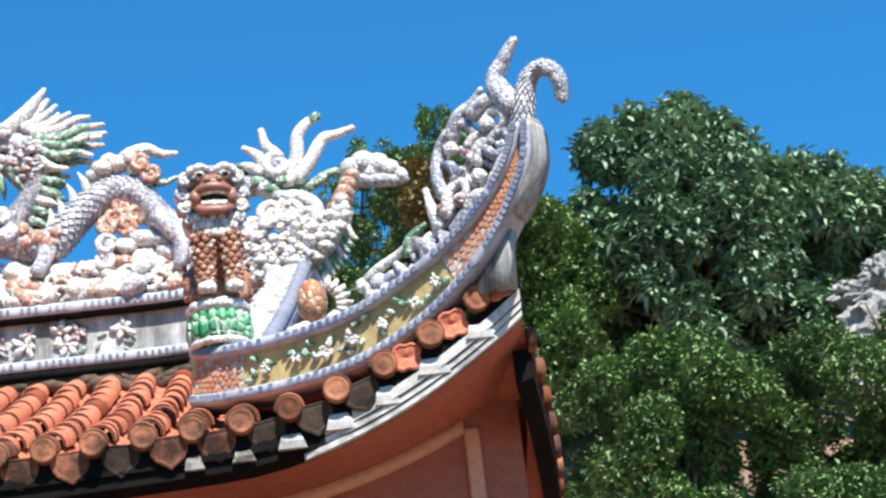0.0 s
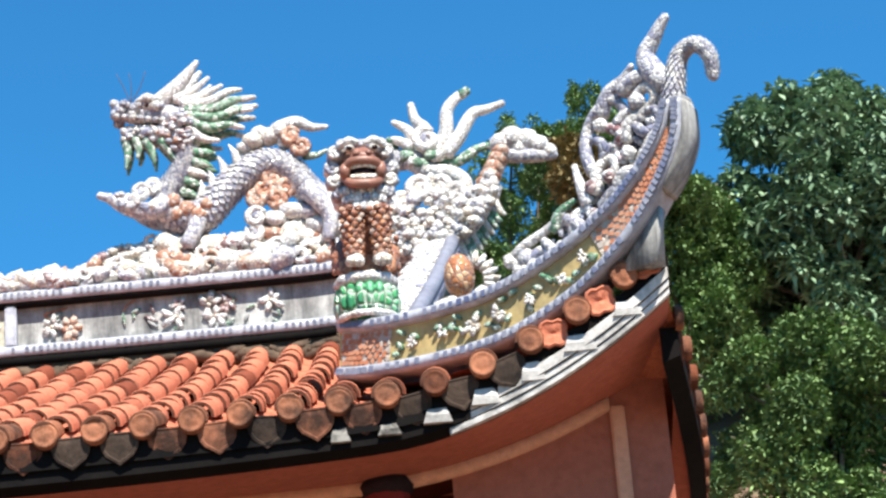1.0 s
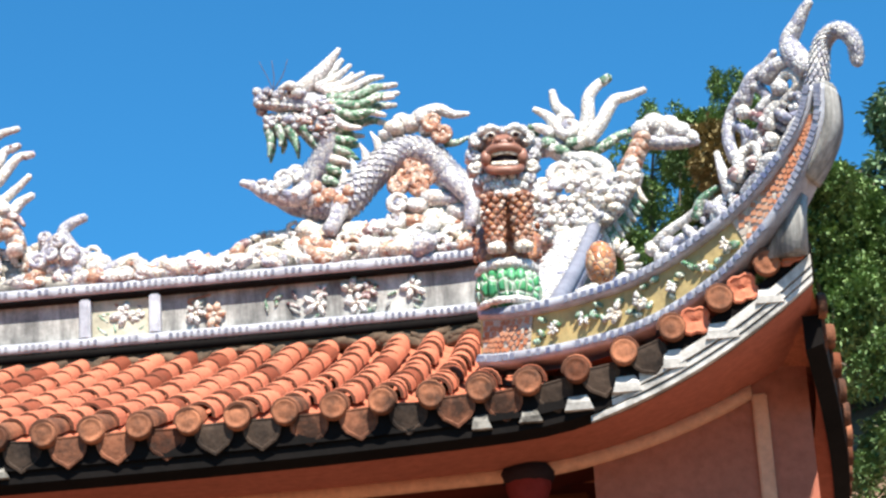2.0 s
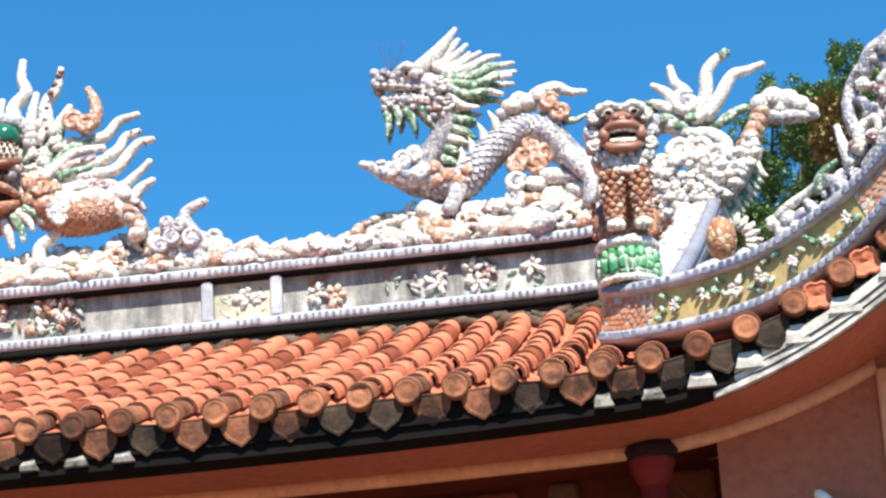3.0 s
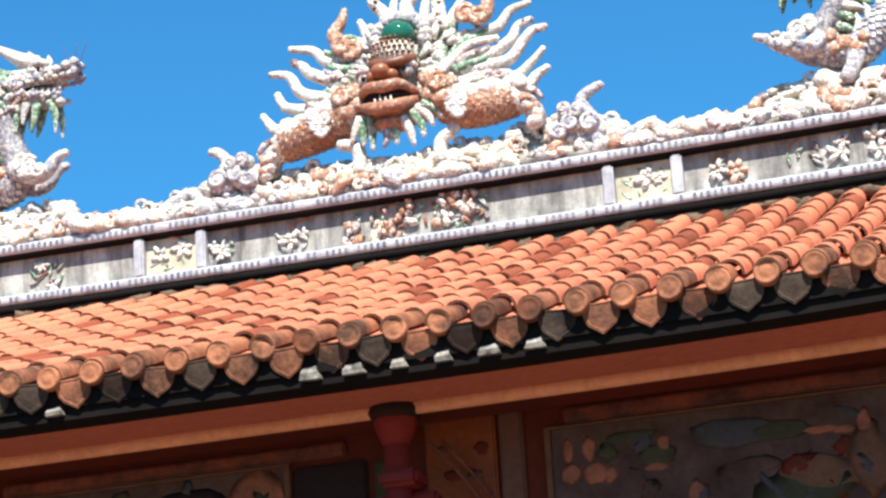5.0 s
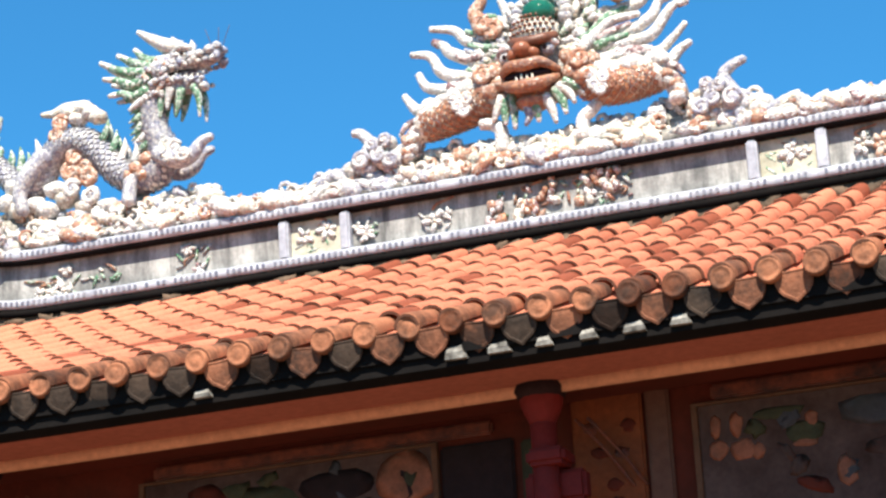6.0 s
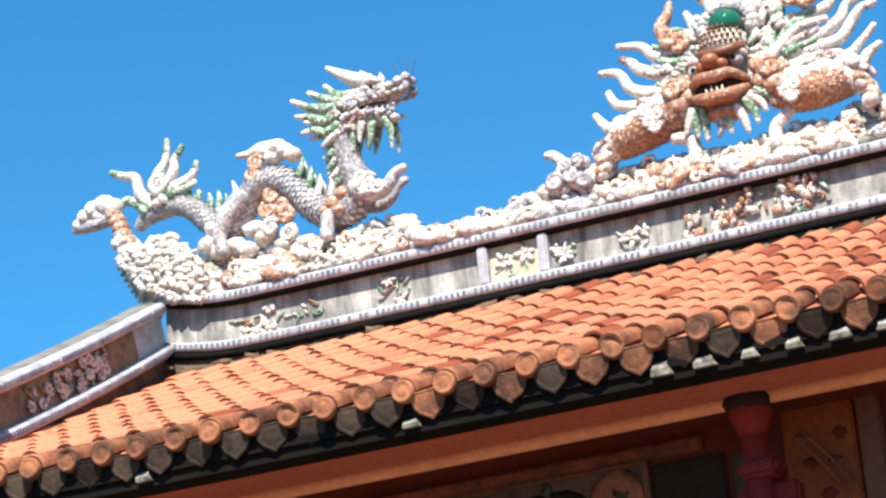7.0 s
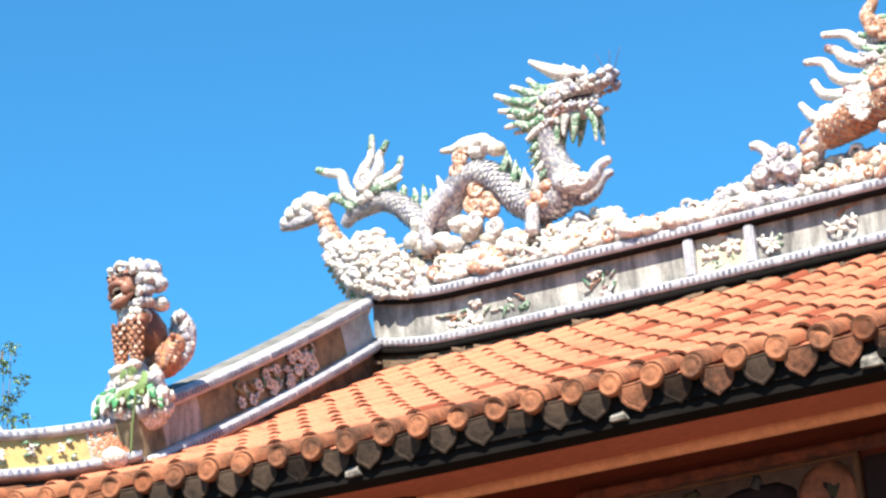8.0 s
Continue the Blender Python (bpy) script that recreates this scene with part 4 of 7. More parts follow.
def dragon_looking_right():
    s = Shape()
    spine = [(-0.53, 1.02), (-0.54, 0.85), (-0.52, 0.71), (-0.46, 0.56), (-0.5, 0.43), (-0.64, 0.4), (-0.79, 0.47), (-0.91, 0.61), (-1.04, 0.73), (-1.18, 0.75), (-1.3, 0.67), (-1.38, 0.54),
             (-1.49, 0.47), (-1.62, 0.56), (-1.74, 0.68), (-1.87, 0.74), (-2.01, 0.73), (-2.13, 0.7), (-2.2, 0.64)]
    s.tube([(x, 0.0, z) for x, z in spine], [0.075, 0.08, 0.088, 0.1, 0.105, 0.105, 0.1, 0.096, 0.094, 0.092, 0.09, 0.088, 0.085, 0.08, 0.076, 0.066, 0.055, 0.045, 0.03], M_BLUE, 14, 6, 1.0, M_SCALE)
    dragon_head(s, [(-0.5, 1.13), (-0.35, 1.17), (-0.19, 1.16), (-0.05, 1.18)], [(-0.51, 1.01), (-0.38, 1.01), (-0.25, 0.985), (-0.13, 0.965)], [(-0.3, 1.25), (-0.4, 1.29), (-0.5, 1.35), (-0.6, 1.42)], (-0.27, 1.19), -1)
    leaf_fin(s, -0.36, 1.27, -0.385, 1.37, M_WHITE, 0.04)
    leaf_fin(s, -0.25, 1.22, -0.24, 1.32, M_WHITE, 0.035)
    for y in (-0.07, 0.06):
        strand(s, [(-0.48, 1.18), (-0.56, 1.22), (-0.63, 1.3)], 0.042, 0.016, M_GREEN, y, M_WHITE)
        strand(s, [(-0.5, 1.15), (-0.63, 1.2), (-0.76, 1.28)], 0.044, 0.016, M_GREEN, y, M_WHITE)
        strand(s, [(-0.51, 1.11), (-0.66, 1.14), (-0.77, 1.18), (-0.89, 1.25)], 0.044, 0.016, M_GREEN, y, M_WHITE)
        strand(s, [(-0.52, 1.06), (-0.66, 1.05), (-0.76, 1.1), (-0.87, 1.13)], 0.044, 0.014, M_GREEN, y, M_WHITE)
        strand(s, [(-0.53, 0.99), (-0.64, 0.96), (-0.73, 1.0), (-0.83, 1.0)], 0.042, 0.014, M_GREEN, y, M_WHITE)
        strand(s, [(-0.54, 0.94), (-0.62, 0.9), (-0.68, 0.87)], 0.036, 0.012, M_WHITE, y)
        strand(s, [(-0.43, 0.97), (-0.45, 0.88), (-0.46, 0.78)], 0.036, 0.01, M_GREEN, y * 0.7)
        strand(s, [(-0.37, 0.97), (-0.39, 0.9), (-0.4, 0.83)], 0.034, 0.01, M_WHITE, y * 0.9)
        strand(s, [(-0.3, 0.96), (-0.32, 0.86), (-0.345, 0.77)], 0.036, 0.01, M_GREEN, y * 0.7)
        strand(s, [(-0.2, 0.96), (-0.17, 0.87), (-0.165, 0.74)], 0.036, 0.01, M_GREEN, y * 0.8, M_WHITE)
        far = -0.1 if y > 0 else 0.0
        s.tube([(-0.46 + far, y, 0.52), (-0.38 + far, y * 1.6, 0.47), (-0.28 + far, y * 1.7, 0.43), (-0.19 + far, y * 1.7, 0.46), (-0.13 + far, y * 1.7, 0.53), (-0.05 + far, y * 1.7, 0.56)], [0.07, 0.064, 0.058, 0.05, 0.038, 0.026], M_SCALE, 10, 5)
        s.tube([(-0.67, y, 0.38), (-0.67, y * 1.4, 0.3), (-0.68, y * 1.5, 0.2)], [0.06, 0.048, 0.05], M_SCALE, 9, 4)
        s.tube([(-1.31, y, 0.66), (-1.42, y * 1.5, 0.54), (-1.49, y * 1.6, 0.4), (-1.46, y * 1.6, 0.26)], [0.075, 0.066, 0.052, 0.045], M_SCALE, 9, 4)
    lumps(s, [(-0.4, 0.48), (-0.28, 0.43), (-0.18, 0.46)], 12, 0.026, (M_WHITE, M_SCALE, M_CREAM), -0.165, 13, 0.03)
    curl(s, -0.32, 0.52, 0.05, M_WHITE, -0.13, 0.022, 0.5, M_SCALE)
    curl(s, -0.39, 0.57, 0.045, M_WHITE, -0.1, 0.02, 2.0, M_CREAM)
    curl(s, -0.24, 0.45, 0.04, M_WHITE, -0.17, 0.018, 3.0, M_SCALE)
    for x, z, r in ((-0.55, 0.5, 0.05), (-0.62, 0.44, 0.055), (-0.58, 0.39, 0.045), (-0.68, 0.4, 0.04)):
        s.ball((x, -0.09, z), (r, 0.045, r), M_ORANGE, 2, rough=0.35)
    for x, z, tx, tz, m in ((-0.6, 0.9, -0.7, 0.83, M_GREEN), (-0.6, 0.82, -0.71, 0.77, M_GREEN), (-0.59, 0.76, -0.7, 0.68, M_GREEN), (-0.57, 0.68, -0.68, 0.62, M_WHITE), (-0.55, 0.62, -0.66, 0.56, M_GREEN),
                            (-0.66, 0.5, -0.66, 0.62, M_WHITE), (-0.75, 0.54, -0.74, 0.67, M_WHITE), (-0.82, 0.61, -0.8, 0.74, M_GREEN), (-0.89, 0.7, -0.86, 0.83, M_GREEN)):
        leaf_fin(s, x, z, tx, tz, m, 0.038)
        leaf_fin(s, x, z, tx + 0.02, tz + 0.015, m, 0.03, -0.06)
    for x, z, r, m in ((-1.15, 0.96, 0.072, M_CREAM), (-1.05, 0.97, 0.072, M_CREAM), (-0.94, 0.89, 0.065, M_CREAM), (-1.0, 0.93, 0.07, M_WHITE), (-1.1, 0.9, 0.07, M_WHITE)):
        s.ball((x, -0.01, z), (r, r * 1.1, r * 0.85), m, 2, rough=0.25)
    strand(s, [(-1.08, 0.98), (-1.18, 0.99), (-1.27, 0.97), (-1.37, 0.98)], 0.052, 0.018, M_CREAM, -0.02)
    curl(s, -1.19, 0.87, 0.05, M_ORANGE, -0.07, 0.024, 0.5)
    curl(s, -1.23, 0.8, 0.045, M_ORANGE, -0.07, 0.024, 2.5)
    for x, z, t in ((-1.1, 0.62, 0.3), (-1.04, 0.54, 2.2), (-1.14, 0.53, 1.0), (-1.01, 0.47, 3.5), (-1.1, 0.47, 5.0)):
        curl(s, x, z, 0.054, M_ORANGE, -0.04, 0.026, t)
    curl(s, -1.11, 0.39, 0.055, M_WHITE, -0.07, 0.024, 0.5, M_BLUE)
    curl(s, -0.98, 0.33, 0.055, M_WHITE, -0.06, 0.024, 2.5, M_BLUE)
    for x, z, r, m in ((-1.26, 0.42, 0.08, M_WHITE), (-1.18, 0.34, 0.08, M_CREAM), (-1.57, 0.48, 0.075, M_WHITE), (-1.63, 0.38, 0.08, M_WHITE), (-1.42, 0.33, 0.08, M_WHITE), (-1.53, 0.32, 0.08, M_CREAM),
                       (-1.32, 0.28, 0.08, M_WHITE), (-1.04, 0.26, 0.07, M_CREAM), (-0.88, 0.24, 0.07, M_WHITE)):
        s.ball((x, -0.02, z), (r * 1.15, r, r * 0.8), m, 2, rough=0.35)
    for x, z, tx, tz, m in ((-1.4, 0.66, -1.43, 0.82, M_WHITE), (-1.47, 0.57, -1.49, 0.74, M_GREEN), (-1.55, 0.6, -1.55, 0.79, M_GREEN), (-1.63, 0.64, -1.62, 0.78, M_GREEN), (-1.72, 0.74, -1.71, 0.83, M_GREEN), (-1.8, 0.78, -1.79, 0.86, M_GREEN),
                            (-1.27, 0.78, -1.31, 0.85, M_WHITE)):
        leaf_fin(s, x, z, tx, tz, m, 0.036)
    s.ball((-1.97, 0, 0.86), (0.1, 0.08, 0.11), M_WHITE, 2, rough=0.3)
    curl(s, -1.97, 0.9, 0.065, M_WHITE, -0.07, 0.028, 1.0, M_SCALE)
    strand(s, [(-2.0, 0.88), (-2.02, 1.0), (-1.95, 1.09), (-1.93, 1.25)], 0.05, 0.018, M_WHITE, 0.0, M_GREEN)
    strand(s, [(-1.93, 0.9), (-1.87, 0.99), (-1.86, 1.07), (-1.79, 1.16)], 0.046, 0.018, M_WHITE, -0.03, M_GREEN)
    strand(s, [(-1.89, 0.87), (-1.78, 0.9), (-1.72, 0.94), (-1.69, 1.02)], 0.044, 0.018, M_WHITE, -0.02, M_GREEN)
    strand(s, [(-1.86, 0.84), (-1.78, 0.84), (-1.7, 0.87)], 0.036, 0.016, M_GREEN, -0.03, M_WHITE)
    strand(s, [(-2.08, 0.8), (-2.16, 0.89), (-2.19, 1.01), (-2.29, 1.05), (-2.39, 1.1)], 0.05, 0.022, M_WHITE, -0.02, M_GREEN)
    strand(s, [(-2.1, 0.73), (-2.2, 0.83), (-2.3, 0.87), (-2.39, 0.8)], 0.045, 0.024, M_GREEN, 0.0, M_WHITE)
    lumps(s, [(-2.1, 0.76), (-2.0, 0.77), (-1.88, 0.82)], 9, 0.032, (M_GREEN, M_WHITE, M_GREEN), -0.06, 15)
    set_dragon(s, -6.57, 6.85, "blue-grey mosaic dragon statue with raised head on the ridge")


dragon_looking_left()
dragon_looking_right()


# upswept ends of the main ridge
def ridge_end(mirror, x0):
    """White neck of the ridge rising to a cloud-like tip; the left one stands steeper."""
    k = -1 if mirror else 1
    end = thing("ridge_end", (x0, RIDGE_Y + 0.1, 6.8), "white upswept ridge end with orange knuckles and blue-white edge", "ridge ornament", "upswept ridge ends")

    def at(x, z, y=0.1):
        steep = 0.13 * min(1.0, max(0.0, (x - 1.9) / 0.45)) ** 1.5 if mirror else 0.0
        return (x0 + k * x, RIDGE_Y + y, 6.87 + z + steep)

    T = lambda pts, y=0.1: [at(x, z, y) for x, z in pts]
    s = Shape()
    s.tube(T([(1.66, 0.06), (1.86, 0.13), (2.06, 0.2), (2.2, 0.3), (2.3, 0.44)]), [0.13, 0.16, 0.15, 0.11, 0.07], M_WHITE, 12, 6, 0.8)
    s.ob("neck", end)
    rnd = random.Random(77 + k)
    s = Shape()
    for j in range(480):
        q, v = rnd.random(), rnd.random()
        x = 1.62 + 0.68 * q
        low, high = -0.06 + 0.06 * q + 0.28 * q ** 3, 0.2 + 0.18 * math.sin(math.pi * min(1, q * 1.15)) + 0.28 * q ** 4
        g = rnd.uniform(0.016, 0.036)
        s.ball(at(x, low + (high - low) * v, rnd.uniform(-0.06, 0.0)), (g * 1.3, g, g), rnd.choice((M_WHITE, M_WHITE, M_WHITE, M_CREAM, M_SCALE)), 1 if g < 0.035 else 2, (0, rnd.uniform(-60, 20) * k, 0), 0.4)
    tagged(s.ob("pebble_skin", end, "white and cream mosaic pebbles"), kind="stuff")
    for x, z, g, t in ((1.86, 0.38, 0.07, 0.5), (1.97, 0.4, 0.075, 2.0), (2.06, 0.33, 0.06, 4.0), (1.76, 0.3, 0.06, 1.0)):
        s = Shape()
        c = at(x, z, -0.04)
        curl(s, c[0], c[2], g, M_WHITE, c[1], 0.03, t, M_CREAM)
        s.ob("cloud_curl", end)
    for i in range(7):
        q = i / 6
        s = Shape()
        s.ball(at(2.215 + 0.15 * q, 0.32 + 0.29 * q, 0.06), (0.078 - 0.016 * q, 0.08, 0.062), M_ORANGE if i > 1 else M_CREAM, 2, rough=0.2)
        s.ob("knuckle", end, "orange knuckle")
    for x, z, g in ((2.37, 0.67, 0.075), (2.44, 0.7, 0.082), (2.53, 0.685, 0.075), (2.6, 0.645, 0.066), (2.66, 0.6, 0.05), (2.48, 0.63, 0.06)):
        s = Shape()
        s.ball(at(x, z, 0.06), g, M_WHITE, 2, rough=0.15)
        s.ob("cloud_knob", end, "white cloud knob")
    s = Shape()
    s.tube(T([(2.36, 0.6), (2.48, 0.585), (2.6, 0.575), (2.7, 0.57)], 0.06), [0.05, 0.05, 0.045, 0.025], M_SCALE, 9, 4)
    s.ob("tip", end, "grey-white tip")
    s = Shape()
    s.tube(T([(1.5, -0.03), (1.75, -0.02), (1.98, 0.03), (2.16, 0.13), (2.27, 0.28), (2.32, 0.42)], 0.03), [0.04, 0.04, 0.036, 0.032, 0.028, 0.02], M_SCALE, 9, 5)
    s.ob("edge_trim", end, "blue-white edge trim")
    for i in range(13):
        q = i / 12
        s = Shape()
        x, z = 2.0 + 0.3 * q, 0.03 + 0.08 * q + 0.2 * q * q
        s.tube(T([(x - 0.01, z + 0.02), (x + 0.02, z - 0.07), (x + 0.04 + 0.02 * q, z - 0.15 + 0.05 * q)], 0.06), [0.028, 0.03, 0.01], M_GREEN if i % 3 else M_CREAM, 6, 3)
        s.ob("fringe_leaf", end, "green glazed leaf")


ridge_end(False, -1.986)
ridge_end(True, -6.56)

# ---------------------------------------------------------------- flaming face in the middle
Y0 = RIDGE_Y + 0.06
FX, FZ = XC - 0.05, 6.865


def flaming_face():
    s = Shape()
    Q = lambda x, z, y=0.0: (FX + x, Y0 + y, FZ + z)

    def ray(line, mat, r0=0.05, r1=0.02, y=0.06, tip=None, spots=None):
        strand(s, [(FX + x, FZ + z) for x, z in line], r0, r1, mat, Y0 + y, tip)
        if spots:
            lumps(s, [(FX + x, FZ + z) for x, z in line], 9, 0.018, (spots,), Y0 + y - r0 * 0.7, int(line[0][0] * 100) + 7, 0.022)

    # halo behind the head
    s.ball(Q(0.08, 0.74, 0.12), (0.46, 0.1, 0.34), M_WHITE, 2, rough=0.15)
    rnd = random.Random(14)
    for j in range(190):
        a, q = rnd.uniform(0, 6.28), rnd.uniform(0.35, 1.0)
        x, z = 0.08 + 0.5 * q * math.cos(a), 0.74 + 0.36 * q * math.sin(a)
        if (abs(x - 0.05) < 0.2 and z < 0.95) or z < 0.5:
            continue
        m = rnd.choice((M_WHITE, M_WHITE, M_WHITE, M_GREEN, M_PLUM, M_SCALE, M_CREAM, M_CREAM))
        s.ball(Q(x, z, 0.03 - 0.05 * (1 - q)), (0.062, 0.04, 0.028), m, 1, (0, -math.degrees(a) + rnd.uniform(-25, 25), 0), 0.4)
    # rays towards +x
    ray([(0.5, 0.9), (0.62, 0.92), (0.74, 0.95), (0.82, 1.04), (0.95, 1.075)], M_WHITE)
    ray([(0.52, 0.74), (0.67, 0.76), (0.81, 0.83), (0.87, 0.92), (0.96, 0.95)], M_WHITE, 0.05, 0.02, 0.04, M_PLUM)
    ray([(0.48, 0.68), (0.64, 0.68), (0.8, 0.7), (0.9, 0.81), (0.96, 0.87), (1.05, 0.88)], M_WHITE, 0.05, 0.02, 0.03, M_PLUM)
    ray([(0.36, 0.68), (0.46, 0.76), (0.56, 0.83), (0.74, 0.845)], M_WHITE, 0.046, 0.024, 0.0)
    ray([(0.4, 0.74), (0.52, 0.86), (0.66, 0.91)], M_GREEN, 0.045, 0.02, 0.02)
    ray([(0.46, 0.72), (0.56, 0.76), (0.68, 0.79)], M_PLUM, 0.036, 0.02, 0.0)
    ray([(0.45, 0.68), (0.55, 0.7), (0.66, 0.72)], M_GREEN, 0.034, 0.016, -0.01)
    ray([(0.4, 0.57), (0.55, 0.6), (0.68, 0.6), (0.84, 0.58), (0.94, 0.65), (1.03, 0.735)], M_WHITE, 0.05, 0.02, 0.02)
    ray([(0.58, 0.6), (0.68, 0.6), (0.8, 0.585)], M_PLUM, 0.056, 0.044, 0.015)
    ray([(0.62, 0.48), (0.78, 0.47), (0.9, 0.49), (0.97, 0.56), (1.05, 0.605)], M_WHITE, 0.06, 0.022, 0.02)
    # rays upwards
    ray([(-0.04, 1.0), (0.0, 1.14), (-0.09, 1.27), (-0.07, 1.42)], M_WHITE, 0.055, 0.024, 0.06, None, M_MASK)
    ray([(0.06, 1.02), (0.045, 1.16), (0.065, 1.27)], M_WHITE, 0.045, 0.022)
    ray([(0.15, 1.04), (0.14, 1.2), (0.22, 1.3), (0.19, 1.4), (0.2, 1.53)], M_WHITE, 0.055, 0.024)
    ray([(0.25, 1.04), (0.26, 1.16), (0.29, 1.29)], M_WHITE, 0.045, 0.022)
    ray([(0.36, 1.0), (0.35, 1.2), (0.42, 1.31), (0.45, 1.45)], M_WHITE, 0.052, 0.02, 0.06, None, M_MASK)
    ray([(0.41, 0.98), (0.45, 1.08), (0.51, 1.18)], M_WHITE, 0.05, 0.022)
    ray([(0.57, 1.02), (0.66, 1.06), (0.67, 1.18), (0.62, 1.29)], M_ORANGE, 0.06, 0.022)
    ray([(-0.29, 0.97), (-0.36, 1.08), (-0.31, 1.16), (-0.28, 1.25)], M_ORANGE, 0.06, 0.022)
    ray([(-0.12, 0.97), (-0.14, 1.05), (-0.185, 1.15)], M_WHITE, 0.05, 0.022)
    for x, z, t in ((0.55, 1.04, 0.5), (0.63, 1.02, 2.0), (-0.28, 0.97, 1.0), (-0.22, 0.93, 3.0)):
        curl(s, FX + x, FZ + z, 0.055, M_ORANGE, Y0 - 0.02, 0.026, t)
    # rays towards -x
    ray([(-0.12, 0.86), (-0.28, 0.87), (-0.42, 0.91), (-0.51, 1.0), (-0.67, 1.04)], M_WHITE, 0.052, 0.022)
    ray([(-0.14, 0.74), (-0.35, 0.755), (-0.53, 0.84), (-0.58, 0.9), (-0.65, 0.94)], M_WHITE, 0.052, 0.022, 0.04, M_PLUM)
    ray([(-0.2, 0.84), (-0.3, 0.9), (-0.42, 0.97)], M_GREEN, 0.04, 0.014, 0.03)
    ray([(-0.2, 0.8), (-0.3, 0.82), (-0.4, 0.86)], M_GREEN, 0.04, 0.014, 0.01)
    ray([(-0.2, 0.68), (-0.32, 0.66), (-0.42, 0.69)], M_GREEN, 0.04, 0.014, 0.0)
    ray([(-0.35, 0.64), (-0.48, 0.66), (-0.6, 0.72), (-0.67, 0.84), (-0.8, 0.875)], M_WHITE, 0.052, 0.022, 0.03)
    ray([(-0.3, 0.76), (-0.4, 0.76), (-0.48, 0.79)], M_PLUM, 0.036, 0.02, 0.0)
    ray([(-0.33, 0.56), (-0.45, 0.57), (-0.58, 0.59), (-0.7, 0.63), (-0.755, 0.73)], M_WHITE, 0.054, 0.024, 0.02)
    ray([(-0.4, 0.565), (-0.47, 0.575), (-0.55, 0.585)], M_PLUM, 0.06, 0.054, 0.015)
    ray([(-0.55, 0.44), (-0.68, 0.45), (-0.78, 0.49), (-0.86, 0.6)], M_WHITE, 0.06, 0.022, 0.02)
    # face: cheeks, lips, teeth, nose, knotted brow, jewel
    s.ball(Q(0.03, 0.5, -0.02), (0.2, 0.14, 0.17), M_BROWN, 2, rough=0.08)
    s.tube([Q(-0.17, 0.545, -0.08), Q(-0.08, 0.58, -0.17), Q(0.03, 0.565, -0.2), Q(0.13, 0.58, -0.17), Q(0.22, 0.54, -0.08)], [0.024, 0.036, 0.042, 0.036, 0.024], M_BROWN, 10, 6)
    s.tube([Q(-0.16, 0.5, -0.08), Q(-0.07, 0.445, -0.17), Q(0.03, 0.432, -0.19), Q(0.13, 0.445, -0.17), Q(0.21, 0.5, -0.08)], [0.024, 0.04, 0.046, 0.04, 0.024], M_BROWN, 10, 6)
    s.tube([Q(-0.12, 0.53, -0.11), Q(0.03, 0.51, -0.165), Q(0.17, 0.53, -0.11)], [0.02, 0.034, 0.02], M_DARK, 9, 5)
    for x, h in ((-0.03, 0.025), (0.005, 0.035), (0.04, 0.035), (0.075, 0.028)):
        s.tube([Q(x, 0.455, -0.185), Q(x, 0.455 + 1.7 * h, -0.19)], [0.014, 0.005], M_CREAM, 6, 3)
    s.ball(Q(0.03, 0.36, -0.06), (0.12, 0.1, 0.06), M_BROWN, 2, rough=0.15)
    s.ball(Q(0.02, 0.675, -0.16), (0.075, 0.1, 0.06), M_NOSE, 2, rough=0.1)
    for x in (-0.045, 0.085):
        s.ball(Q(x, 0.65, -0.17), (0.045, 0.05, 0.036), M_NOSE, 2, rough=0.15)
    for x, z in ((-0.11, 0.66), (0.16, 0.68)):
        s.ball(Q(x, z, -0.11), (0.05, 0.05, 0.045), M_SCALE, 2, rough=0.1)
        s.ball(Q(x, z, -0.155), 0.018, M_DARK, 1)
        s.tube([Q(x - 0.07, z + 0.01, -0.1), Q(x, z + 0.06, -0.14), Q(x + 0.07, z + 0.03, -0.1)], [0.02, 0.028, 0.02], M_PLUM, 8, 4)
    s.ball(Q(0.07, 0.82, -0.05), (0.16, 0.13, 0.12), M_CREAM, 2)
    for j in range(54):
        row, col = j // 9, j % 9
        u, v = -0.95 + 1.9 * (col + 0.5 * (row % 2)) / 8.5, -0.9 + 1.8 * row / 5
        if u * u + v * v < 1.05:
            s.ball(Q(0.07 + 0.15 * u, 0.82 + 0.11 * v, -0.05 - 0.132 * math.sqrt(max(0.05, 1 - 0.8 * u * u - 0.6 * v * v))), (0.016, 0.012, 0.0125), M_MASK, 1)
    s.tube([Q(-0.08, 0.77, -0.1), Q(-0.02, 0.735, -0.17), Q(0.07, 0.72, -0.19), Q(0.16, 0.735, -0.17), Q(0.22, 0.77, -0.1)], [0.025, 0.034, 0.036, 0.034, 0.025], M_MASK, 8, 5)
    s.ball(Q(0.105, 0.955, -0.06), (0.115, 0.1, 0.092), M_JEWEL, 2)
    for k in range(13):
        a = math.radians(-15 + 17.5 * k)
        s.ball(Q(0.105 + 0.16 * math.cos(a), 0.96 + 0.14 * math.sin(a), 0.0), (0.05, 0.05, 0.045), M_WHITE if k % 2 else M_SCALE, 2, rough=0.25)
